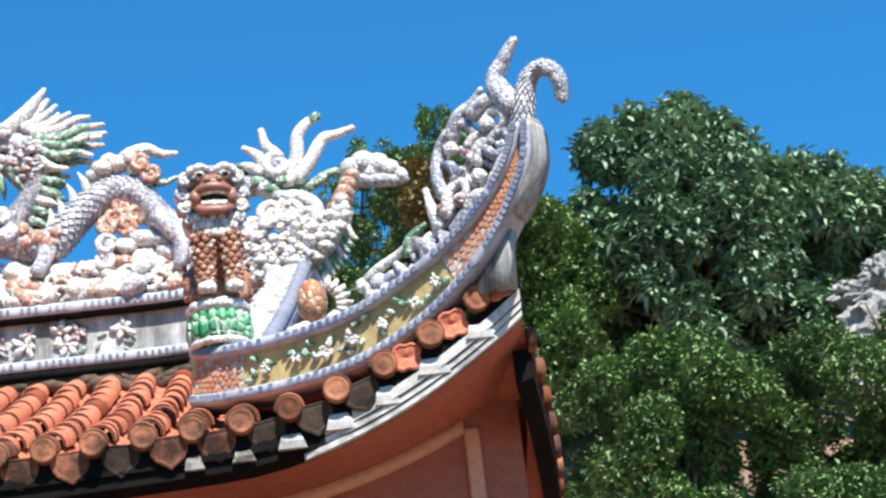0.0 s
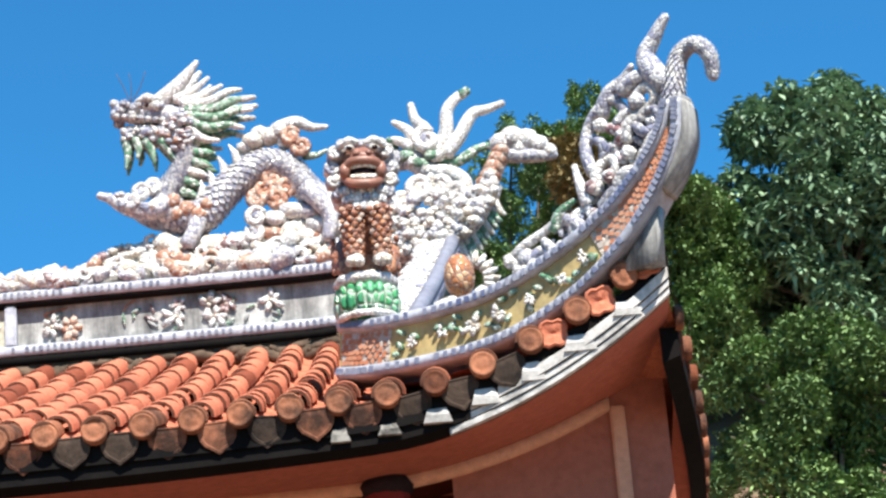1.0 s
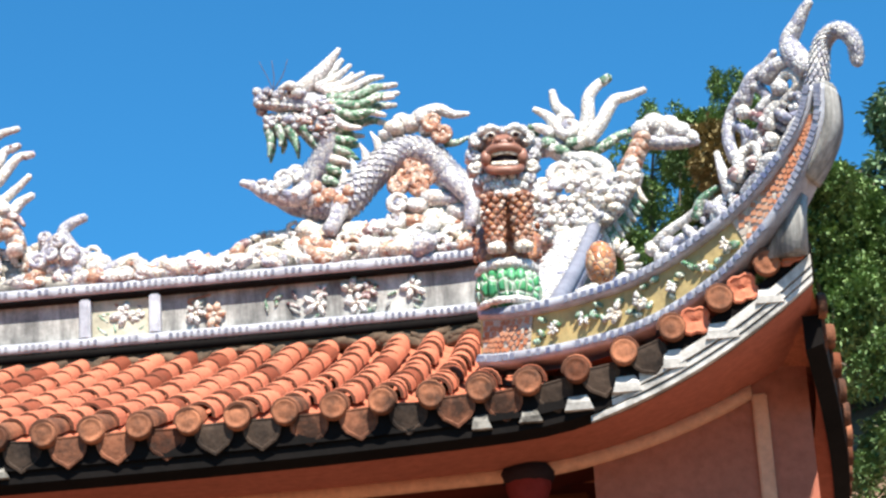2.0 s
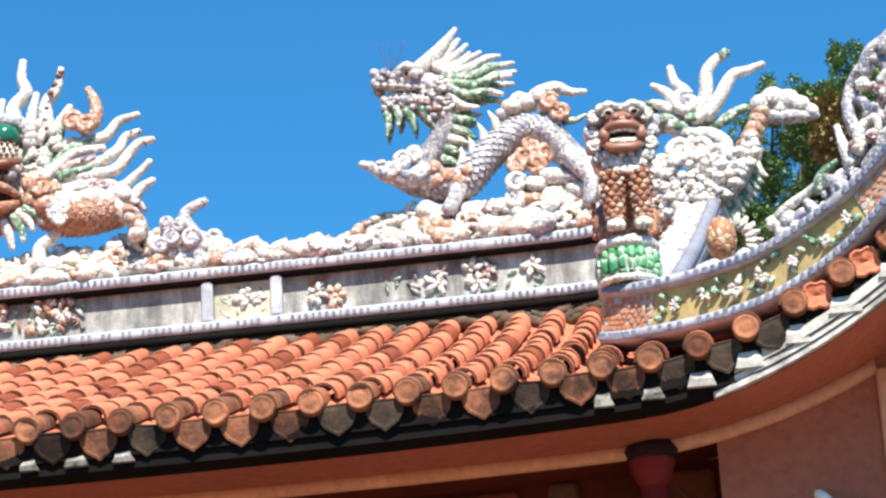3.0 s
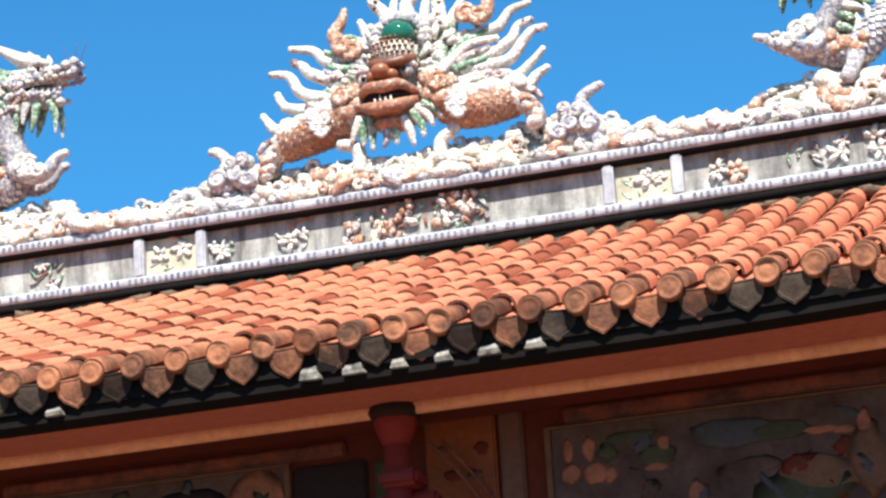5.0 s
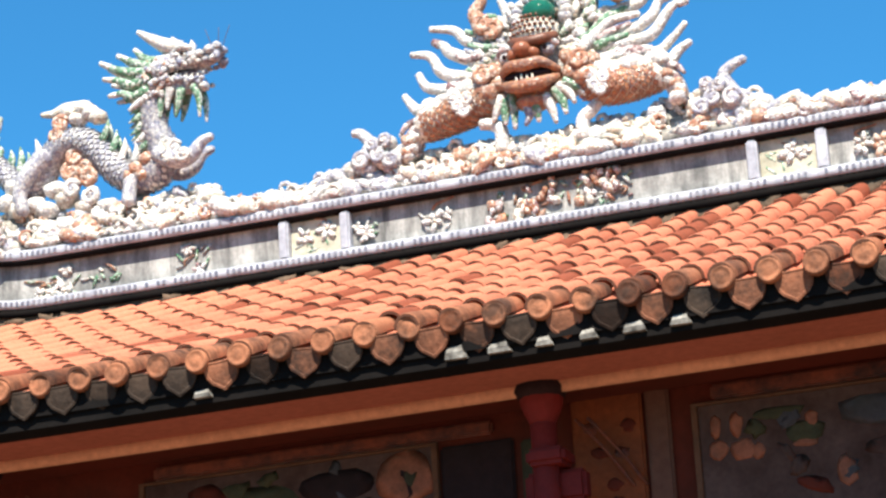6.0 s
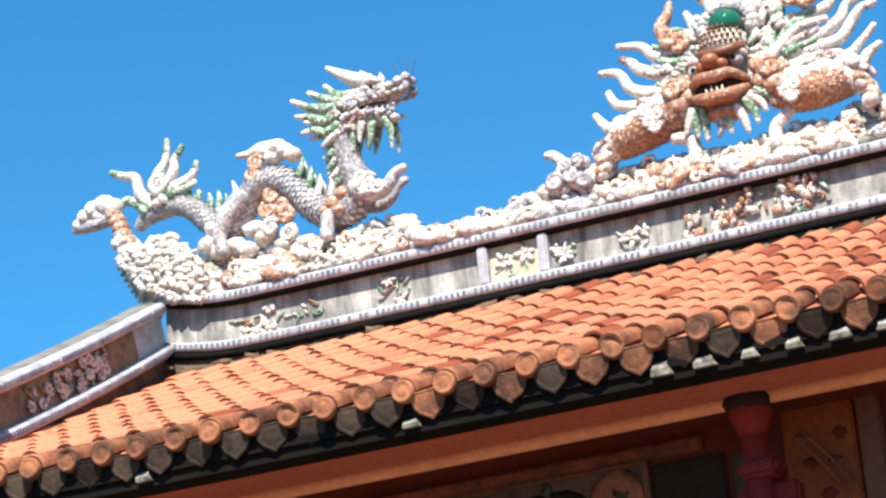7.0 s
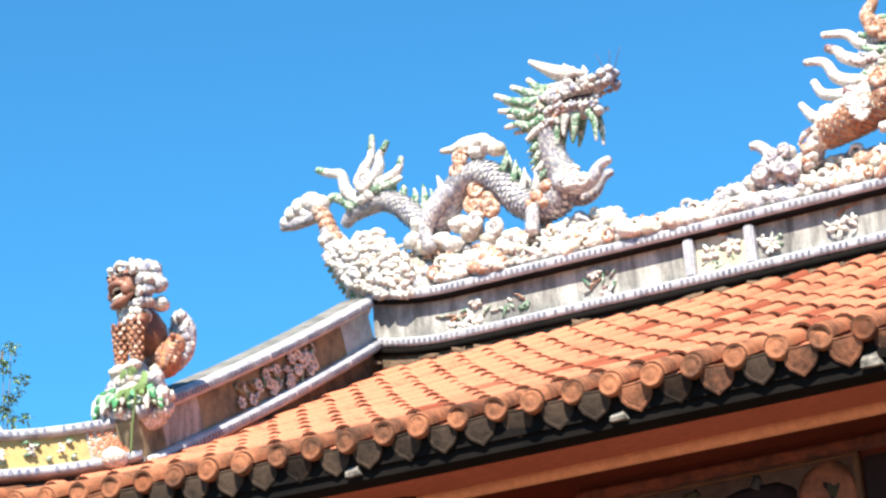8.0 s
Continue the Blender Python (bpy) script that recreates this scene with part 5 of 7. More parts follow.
    # shoulders, scaled arms, feet
    for side, arm in ((1, [(0.36, 0.45), (0.5, 0.4), (0.66, 0.39), (0.86, 0.41)]), (-1, [(-0.24, 0.46), (-0.4, 0.42), (-0.55, 0.38), (-0.73, 0.34)])):
        s.tube([Q(x, z, -0.02) for x, z in arm], [0.1, 0.12, 0.115, 0.1], M_CREAM, 13, 6, 1.0, M_BROWN)
        lumps(s, [(FX + x, FZ + z + 0.085) for x, z in arm], 22, 0.058, (M_WHITE, M_WHITE, M_CREAM, M_WHITE), Y0 - 0.055, 40 + side, 0.035)
        x, z = arm[0]
        for dx, dz, r in ((-0.02, 0.13, 0.085), (0.02, 0.02, 0.09), (-0.08, 0.17, 0.06), (-0.06, 0.06, 0.07), (0.07, 0.12, 0.06)):
            s.ball(Q(x + side * dx, z + dz, -0.07), (r, r, r * 0.9), M_ORANGE, 2, rough=0.3)
        curl(s, FX + x + side * 0.02, FZ + z + 0.12, 0.055, M_ORANGE, Y0 - 0.14, 0.022, 1.0)
        x, z = arm[1]
        for dx, dz in ((-0.05, -0.03), (0.0, -0.06), (0.02, 0.02), (-0.07, 0.04)):
            curl(s, FX + x + dx, FZ + z + dz, 0.036, M_WHITE, Y0 - 0.13, 0.018, dx * 40, M_SCALE)
        x, z = arm[3]
        s.tube([Q(x - side * 0.02, z, 0.0), Q(x + side * 0.06, z - 0.05, 0.0), Q(x + side * 0.1, z - 0.16, 0.0)], [0.085, 0.07, 0.06], M_PLUM, 9, 4)
        strand(s, [(FX + x + side * 0.02, FZ + z + 0.05), (FX + x + side * 0.1, FZ + z + 0.03), (FX + x + side * 0.15, FZ + z - 0.03)], 0.03, 0.012, M_PLUM, Y0 - 0.04)
        lumps(s, [(FX + x, FZ + z - 0.02), (FX + x + side * 0.08, FZ + z - 0.1), (FX + x + side * 0.1, FZ + z - 0.2)], 9, 0.04, (M_CREAM, M_ORANGE, M_WHITE), Y0 - 0.06, 50 + side)
    # beard of leaves and white props down to the clouds
    for line, m in (([(-0.1, 0.42), (-0.09, 0.32), (-0.09, 0.2)], M_GREEN), ([(-0.16, 0.42), (-0.2, 0.34), (-0.23, 0.27)], M_WHITE), ([(0.0, 0.34), (0.01, 0.27), (-0.02, 0.21)], M_BLUE),
                    ([(0.05, 0.34), (0.06, 0.28), (0.07, 0.22)], M_GREEN), ([(0.12, 0.38), (0.16, 0.28), (0.18, 0.19)], M_WHITE), ([(0.18, 0.41), (0.23, 0.33), (0.25, 0.24)], M_GREEN),
                    ([(0.21, 0.43), (0.28, 0.37), (0.31, 0.3)], M_WHITE), ([(0.25, 0.45), (0.33, 0.41), (0.38, 0.34)], M_GREEN), ([(-0.13, 0.4), (-0.15, 0.3), (-0.15, 0.24)], M_GREEN)):
        strand(s, [(FX + x, FZ + z) for x, z in line], 0.04, 0.014, m, Y0 - 0.09, M_WHITE if m is M_GREEN else None)
    for line in ([(0.47, 0.33), (0.4, 0.25), (0.34, 0.2), (0.33, 0.08)], [(-0.33, 0.29), (-0.25, 0.27), (-0.2, 0.22), (-0.2, 0.08)]):
        strand(s, [(FX + x, FZ + z) for x, z in line], 0.04, 0.05, M_WHITE, Y0 - 0.04)
    tagged(s.ob("guardian_face_statue", origin=(XC, Y0, 6.8)), "flaming guardian face statue in white and brown mosaic with jewel", "statue")


flaming_face()

# curled tendrils either side of the face
for k, line in ((1, [(1.37, 0.1), (1.3, 0.2), (1.24, 0.32), (1.29, 0.385), (1.38, 0.42)]), (-1, [(-1.1, 0.12), (-1.14, 0.22), (-1.1, 0.3), (-1.16, 0.385), (-1.22, 0.4)])):
    s = Shape()
    strand(s, [(FX + x, FZ + z) for x, z in line], 0.055, 0.028, M_SCALE, Y0)
    for i, (dx, dz, r) in enumerate(((0.0, 0.02, 0.09), (-0.12, 0.04, 0.08), (-0.2, 0.0, 0.08), (-0.08, 0.12, 0.06), (-0.16, 0.13, 0.06))):
        s.ball((FX + line[1][0] + dx * k, Y0, FZ + line[1][1] - 0.06 + dz), (r, 0.07, r), (M_SCALE, M_WHITE, M_SCALE)[i % 3], 2, rough=0.35)
        curl(s, FX + line[1][0] + dx * k, FZ + line[1][1] - 0.06 + dz, r * 0.6, M_SCALE, Y0 - 0.07, 0.018, i)
    tagged(s.ob("cloud_tendril"), "blue-white mosaic cloud tendril standing on the ridge crest", "ridge ornament", "cloud tendrils")


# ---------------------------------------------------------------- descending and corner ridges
def ridge_line(name, label, line, height, coping, trim, panel=M_OCHRE_SHADED, front=None):
    """A ridge along plan points with its base height: body, two trims, all swept. Facing side is the one towards the viewer."""
    r = thing(name, line[0], label, "roof ridge", "descending ridges" if "descending" in name else "corner ridges", kind="structure")
    n = len(line)
    frames = []
    for i, p in enumerate(line):
        a, b = Vector(line[max(0, i - 1)]), Vector(line[min(n - 1, i + 1)])
        d = (b - a)
        flat = Vector((d.x, d.y, 0)).normalized()
        out = Vector((flat.y, -flat.x, 0)) * front
        up = flat.cross(Vector((0, 0, 1))).cross(d.normalized())
        up = up if up.z > 0 else -up
        frames.append((Vector(p), out, up.normalized()))

    def skin(profile, mat, part_name, part_label="", smooth=True, part_of=None):
        s = Shape()
        s.sweep([[p + out * o + up * h for o, h in profile] for p, out, up in (part_of or frames)], mat, closed=True)
        return s.ob(part_name, r, part_label, smooth)

    # Panel colour is darkened for the shaded side, besides its stains.
    skin([(0.03, 0.0), (0.03, height), (-0.12, height), (-0.12, 0.0)], panel, "panel_wall", "stained ochre plaster panel, coloured darker for its shaded side", False)
    skin([(0.02, -0.4), (0.02, 0.01), (-0.11, 0.01), (-0.11, -0.4)], M_MOSS, "footing", "dark mossy footing", False)
    for at, nm in ((0.02, "lower_trim"), (height + 0.0, "upper_trim")):
        prof = [(-0.14, at - 0.036)] + [(0.05 + 0.042 * math.sin(math.pi * i / 6), at - 0.042 * math.cos(math.pi * i / 6)) for i in range(7)] + [(-0.14, at + 0.036)]
        skin(prof, trim, nm, "blue and white porcelain trim")

        def place(q, at=at):
            i = min(n - 2, int(q * (n - 1)))
            f = q * (n - 1) - i
            p, out, up = frames[i]
            return p.lerp(frames[i + 1][0], f) + out * 0.092 + up * at, up, out

        dashes(r, place, 84, int(height * 1000 + at * 100), 0.016)
    skin([(0.03, height + 0.034), (0.01, height + 0.046), (-0.03, height + 0.052), (-0.12, height + 0.052), (-0.15, height + 0.034)], coping, "coping", "weathered cement coping")
    return r, frames, skin


def line_between(a, b, n, sag=0.0):
    return [tuple(a[i] + (b[i] - a[i]) * k / n - (sag * 4 * (k / n) * (1 - k / n) if i == 2 else 0) for i in range(3)) for k in range(n + 1)]


left_desc, lf, _ = ridge_line("descending_ridge", "descending roof ridge with ochre panel and porcelain trims", line_between((-8.56, 14.2, 6.52), (-8.18, 11.05, 5.06), 14, 0.03), 0.31, M_COPING, M_PORC, front=-1)
right_desc, rf, _ = ridge_line("descending_ridge", "descending roof ridge with ochre panel and porcelain trims", line_between((0.0, 14.16, 6.58), (-0.24, 11.1, 5.04), 14, 0.03), 0.26, M_CHALK, M_ROLL, front=-1)
s = Shape()
s.tube([p + out * 0.05 + up * 0.31 for p, out, up in rf], [0.042] * len(rf), M_ROLL, 10, 2)
s.ob("roll", right_desc, "grey-blue porcelain roll")
s, rnd = Shape(), random.Random(22)
for j in range(420):
    i = rnd.randint(0, len(rf) - 2)
    p, out, up = rf[i]
    g = rnd.uniform(0.012, 0.03)
    s.ball(p.lerp(rf[i + 1][0], rnd.random()) + out * rnd.uniform(-0.15, 0.0) + up * 0.312, (g * 1.2, g * 1.3, g), rnd.choice((M_WHITE, M_CHALK, M_SCALE, M_WHITE)), 1, (0, 0, rnd.uniform(0, 180)), 0.4)
tagged(s.ob("shard_skin", right_desc, "white shards along the ridge top"), kind="stuff")
s, rnd = Shape(), random.Random(21)
for j in range(70):
    i = rnd.randint(4, 8)
    p, out, up = lf[i]
    q = p.lerp(lf[i + 1][0], rnd.random()) + out * 0.045 + up * rnd.uniform(0.08, 0.24)
    if j % 3:
        s.ball(q, (0.012, rnd.uniform(0.03, 0.06), 0.014), rnd.choice((M_GREEN, M_GREEN, M_OCHRE_SHADED, M_SCALE)), 1, (rnd.uniform(-75, 75), 0, 0), 0.3)
    else:
        for a in range(6):
            s.ball(q + Vector((0.012, 0.026 * math.cos(a * 1.05), 0.026 * math.sin(a * 1.05))), (0.012, 0.018, 0.016), rnd.choice((M_WHITE, M_SCALE, M_CREAM)), 1)
s.ob("flower_relief", left_desc, "glazed flower relief on the panel")
s = Shape()
s.sweep([[lf[i][0] + lf[i][1] * 0.034 + lf[i][2] * h for h in (0.05, 0.28)] for i in (0, 1, 2)], M_BLUISH)
s.ob("inset_panel", left_desc, "pale blue painted panel")
s = Shape()
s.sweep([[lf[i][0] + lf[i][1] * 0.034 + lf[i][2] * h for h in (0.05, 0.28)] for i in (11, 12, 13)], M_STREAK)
s.ob("inset_panel", left_desc, "grey stained panel")


LOW = smooth_path([(-0.13, 0, 5.14), (0.055, 0, 5.104), (0.475, 0, 5.063), (0.85, 0, 5.07), (1.225, 0, 5.176), (1.51, 0, 5.353), (1.68, 0, 5.535), (1.785, 0, 5.71), (1.81, 0, 5.87)], [1] * 9, 8)[0]
HIGH = smooth_path([(-0.11, 0, 5.366), (0.1, 0, 5.318), (0.48, 0, 5.284), (0.82, 0, 5.293), (1.15, 0, 5.376), (1.42, 0, 5.493), (1.6, 0, 5.63), (1.71, 0, 5.76), (1.76, 0, 5.875)], [1] * 9, 8)[0]
NC = len(LOW) - 1


def corner(k, ax, ay, group_label):
    """The corner ridge swept up to the eave's corner. k: 1 to the right, -1 to the left."""
    dx, dy = 0.8077 * k, -0.5896
    r = thing("corner_ridge", (ax, ay, 5.1), group_label, "roof ridge", "corner ridges", kind="structure")

    def at(u, z, out):
        return Vector((ax + dx * u - k * 0.35 * out, ay + dy * u - 0.8077 * out, z))

    def on(q, h, out):
        """q: 0 to 1 along the ridge; h: 0 on the lower trim, 1 on the upper; beyond that metres are h - 1 or h."""
        i = min(NC - 1, max(0, int(q * NC)))
        f = q * NC - i
        lo, hi = LOW[i].lerp(LOW[i + 1], f), HIGH[i].lerp(HIGH[i + 1], f)
        p = lo.lerp(hi, h)
        return at(p.x, p.z, out)

    def skin(profile, mat, name, label, q0=0.0, q1=1.0, smooth=True, steps=48):
        s = Shape()
        rows = []
        for i in range(steps + 1):
            q = q0 + (q1 - q0) * i / steps
            lo, hi = on(q, 0, 0), on(q, 1, 0)
            up = (hi - lo).normalized()
            rows.append([(on(q, h, o) + up * e) for o, h, e in profile])
        s.sweep(rows, mat, closed=True)
        return s.ob(name, r, label, smooth)

    skin([(0.03, 0, -0.02), (0.03, 1, 0), (-0.12, 1, 0), (-0.12, 0, -0.02)], M_OCHRE, "panel_wall", "ochre plaster panel", smooth=False)
    face = [(0.036, 0, 0.02), (0.036, 1, -0.02), (0.0, 1, -0.02), (0.0, 0, 0.02)]
    skin(face, M_BRICKY, "shard_panel", "red shard panel", 0.01, 0.16, False, 8)
    skin(face, M_BRICKY, "shard_panel", "red shard panel", 0.56, 0.9, False, 20)
    for q0, q1, n, rows in ((0.012, 0.158, 9, 6), (0.565, 0.895, 20, 4)):
        for i in range(rows):
            h = 0.16 + 0.68 * (i + 0.5) / rows
            dashes(r, lambda q, q0=q0, q1=q1, h=h, i=i, n=n: (on(q0 + (q1 - q0) * (q + (0.5 if i % 2 else 0.0) / n) * n / (n + 0.5), h, 0.034), on(q, 1, 0) - on(q, 0, 0), at(0, 0, 1) - at(0, 0, 0)), n, 90 + i, 0.011, 0.0135, M_SHARD, "brick_shards", "red brick shards in rows")
    for h0, nm, w in ((0, "lower_trim", 0.03), (1, "upper_trim", 0.03)):
        prof = [(-0.14, h0, -w)] + [(0.045 + w * math.sin(math.pi * i / 6), h0, -w * math.cos(math.pi * i / 6)) for i in range(7)] + [(-0.14, h0, w)]
        skin(prof, M_PORC, nm, "blue and white porcelain trim")
        dashes(r, lambda q, h0=h0, w=w: (on(q, h0, 0.045 + w), on(q, 1, 0) - on(q, 0, 0), at(0, 0, 1) - at(0, 0, 0)), 64 if h0 == 0 else 60, 71 + h0, 0.016, 0.0105)
    # grey back of the upswept tail
    s = Shape()
    tail = []
    for i in range(25):
        q = 0.74 + 0.26 * i / 24
        lo, hi = on(q, 0, 0), on(q, 1, 0)
        up = (hi - lo).normalized()
        deep = 0.03 + 0.022 * math.sin(math.pi * min(1, i / 26)) ** 0.7
        tail.append([on(q, 0, 0.05) - up * 0.028, on(q, 0, -0.16) - up * 0.028, on(q, 0, -0.16) - up * deep, on(q, 0, -0.04) - up * (deep + 0.012), on(q, 0, 0.03) - up * deep])
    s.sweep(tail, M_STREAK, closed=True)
    s.ball(on(1.0, 0.5, -0.05), (0.07, 0.1, 0.04), M_CEMENT, 2)
    s.ob("tail_back", r, "grey cement back of the upswept tail")
    s = Shape()
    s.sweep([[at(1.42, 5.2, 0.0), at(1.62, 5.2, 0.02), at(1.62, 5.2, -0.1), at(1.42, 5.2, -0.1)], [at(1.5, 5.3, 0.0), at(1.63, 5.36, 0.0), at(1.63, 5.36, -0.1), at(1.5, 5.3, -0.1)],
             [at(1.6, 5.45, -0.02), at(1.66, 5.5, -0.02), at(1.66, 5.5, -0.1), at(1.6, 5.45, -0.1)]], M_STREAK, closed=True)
    s.ob("tail_bracket", r, "dark grey cement bracket under the tail")
    # flowers on the ochre panel
    s = Shape()
    rnd = random.Random(31 + k)
    for i, q in enumerate((0.2, 0.25, 0.31, 0.36, 0.42, 0.48, 0.53)):
        blossom(s, on(q, 0.5 + rnd.uniform(-0.1, 0.1), 0.05), 0.055 if 1 < i < 4 else 0.03, 7, M_WHITE, M_CREAM, rnd)
        for j in range(4):
            s.ball(on(q + rnd.uniform(-0.03, 0.03), rnd.uniform(0.25, 0.8), 0.045), (0.028, 0.012, 0.016), M_GREEN, 1, (0, rnd.uniform(-60, 60), 0))
    s.ob("flower_relief", r, "glazed white flower relief")
    # scrolls standing on the upper trim
    def free(u, z, out=-0.03):
        return at(u, z, out)

    def scroll(line, r0, r1, mat, name="scroll", out=-0.03):
        piece_ = Shape()
        n = len(line)
        piece_.tube([free(u, z, out + 0.012 * math.sin(2.2 * i)) for i, (u, z) in enumerate(line)], [r0 + (r1 - r0) * i / (n - 1) for i in range(n)], mat, 8, 5)
        piece_.ob(name, r)

    scroll([(1.33, 5.7), (1.31, 5.8), (1.32, 5.9), (1.385, 5.975), (1.468, 6.005), (1.52, 5.94), (1.48, 5.885)], 0.03, 0.022, M_SCALE)
    scroll([(1.4, 5.95), (1.46, 6.04), (1.535, 6.088), (1.59, 6.13)], 0.04, 0.014, M_SCALE)
    scroll([(1.52, 5.79), (1.55, 5.865), (1.635, 5.9), (1.692, 5.945), (1.655, 6.005), (1.58, 5.98)], 0.032, 0.024, M_WHITE)
    scroll([(1.52, 6.02), (1.6, 6.06), (1.68, 6.04), (1.73, 5.97)], 0.04, 0.03, M_SCALE)
    scroll([(1.57, 5.85), (1.62, 5.8), (1.68, 5.82), (1.69, 5.88), (1.64, 5.9)], 0.028, 0.02, M_BLUE)
    scroll([(1.35, 5.6), (1.35, 5.69), (1.4, 5.74), (1.45, 5.72), (1.445, 5.665), (1.4, 5.64)], 0.03, 0.018, M_WHITE)
    scroll([(1.29, 5.57), (1.265, 5.66), (1.235, 5.77)], 0.036, 0.014, M_WHITE)
    scroll([(1.45, 5.6), (1.5, 5.645), (1.56, 5.65), (1.61, 5.71), (1.665, 5.745)], 0.034, 0.028, M_WHITE)
    scroll([(1.36, 5.53), (1.43, 5.58), (1.5, 5.6), (1.57, 5.6)], 0.03, 0.026, M_SCALE)
    scroll([(1.6, 5.67), (1.65, 5.75), (1.69, 5.8), (1.72, 5.87)], 0.034, 0.026, M_WHITE)
    scroll([(1.35, 5.86), (1.4, 5.81), (1.39, 5.74), (1.44, 5.8)], 0.024, 0.02, M_BLUE)
    scroll([(1.44, 5.88), (1.5, 5.83), (1.46, 5.77), (1.5, 5.7)], 0.026, 0.022, M_PLUM)
    scroll([(1.28, 5.46), (1.33, 5.5), (1.39, 5.525)], 0.03, 0.02, M_SCALE)
    scroll([(0.88, 5.44), (0.95, 5.475), (1.06, 5.52), (1.16, 5.565)], 0.03, 0.016, M_WHITE)
    scroll([(1.04, 5.47), (1.09, 5.41), (1.12, 5.35)], 0.02, 0.03, M_SCALE)
    scroll([(1.12, 5.43), (1.17, 5.37), (1.16, 5.32)], 0.022, 0.028, M_WHITE)
    scroll([(1.17, 5.53), (1.24, 5.48), (1.26, 5.38)], 0.03, 0.03, M_SCALE)
    scroll([(1.2, 5.45), (1.21, 5.52), (1.27, 5.55), (1.31, 5.5)], 0.026, 0.02, M_WHITE)
    scroll([(0.95, 5.33), (0.98, 5.41), (1.04, 5.43), (1.06, 5.37)], 0.026, 0.022, M_BLUE)
    scroll([(1.1, 5.5), (1.14, 5.57), (1.22, 5.61)], 0.028, 0.014, M_GREEN)
    for u, z, g, mat in ((0.95, 5.41, 0.042, M_SCALE), (0.92, 5.355, 0.05, M_WHITE), (1.0, 5.345, 0.05, M_WHITE), (0.86, 5.42, 0.035, M_WHITE), (0.69, 5.31, 0.045, M_WHITE), (0.8, 5.31, 0.035, M_WHITE), (0.75, 5.305, 0.03, M_CREAM),
                         (1.08, 5.36, 0.04, M_SCALE), (1.33, 5.63, 0.036, M_PLUM), (1.42, 5.65, 0.035, M_PLUM), (1.53, 5.73, 0.035, M_WHITE), (1.4, 5.9, 0.035, M_WHITE), (1.6, 5.95, 0.04, M_SCALE), (1.22, 5.4, 0.035, M_WHITE)):
        lobe = Shape()
        lobe.ball(free(u, z, -0.01), (g, g * 0.8, g), mat, 2, (0, 30, 0), 0.3)
        lobe.ob("scroll_lobe", r)
    # Added dark tube, painting the shaded gaps between scrolls.
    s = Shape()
    s.tube([free(u, z, -0.1) for u, z in ((0.9, 5.33), (1.1, 5.4), (1.28, 5.5), (1.42, 5.62), (1.54, 5.78), (1.66, 5.9))], [0.02, 0.03, 0.045, 0.055, 0.06, 0.05], M_GAP_SHADE, 8, 4)
    s.ob("scroll_core", r, "dark tube added for the shaded gaps between the scrolls")
    rnd = random.Random(31 + k)
    s = Shape()
    for i in range(110):
        q = rnd.random()
        u, z = 0.9 + 0.8 * q, 5.34 + 0.12 * q + 0.44 * q * q + rnd.uniform(-0.02, 0.05 + 0.16 * q)
        s.ball(free(u, z, rnd.uniform(-0.07, -0.02)), (rnd.uniform(0.012, 0.024), 0.016, rnd.uniform(0.012, 0.03)), rnd.choice((M_SCALE, M_WHITE, M_BLUE, M_SCALE, M_PLUM)), 1, (0, rnd.uniform(-60, 60), 0), 0.4)
    tagged(s.ob("scroll_shards", r, "small porcelain shards between the scrolls"), kind="stuff")
    s = Shape()
    s.tube([free(1.75, 5.98), free(1.69, 6.07), free(1.665, 6.15), free(1.715, 6.215), free(1.75, 6.26), free(1.79, 6.3)], [0.05, 0.058, 0.044, 0.034, 0.028, 0.02], M_SCALE, 9, 5)
    s.ob("horn_finial", r, "white upright horn finial")
    s = Shape()
    s.tube([free(1.75, 5.8), free(1.785, 5.95), free(1.82, 6.07), free(1.87, 6.115), free(1.93, 6.11), free(1.98, 6.04), free(1.985, 5.93)], [0.056, 0.045, 0.034, 0.028, 0.026, 0.026, 0.02], M_BLUE, 10, 5, 1.0, M_SCALE)
    s.ob("hook_finial", r, "blue-white hooked finial")
    return r, at, skin


corner(1, -0.42, 11.0, "upswept corner ridge with ochre flower panel, porcelain trims and scroll finials")
corner(-1, -8.3, 11.0, "upswept corner ridge with ochre panel and porcelain trims")


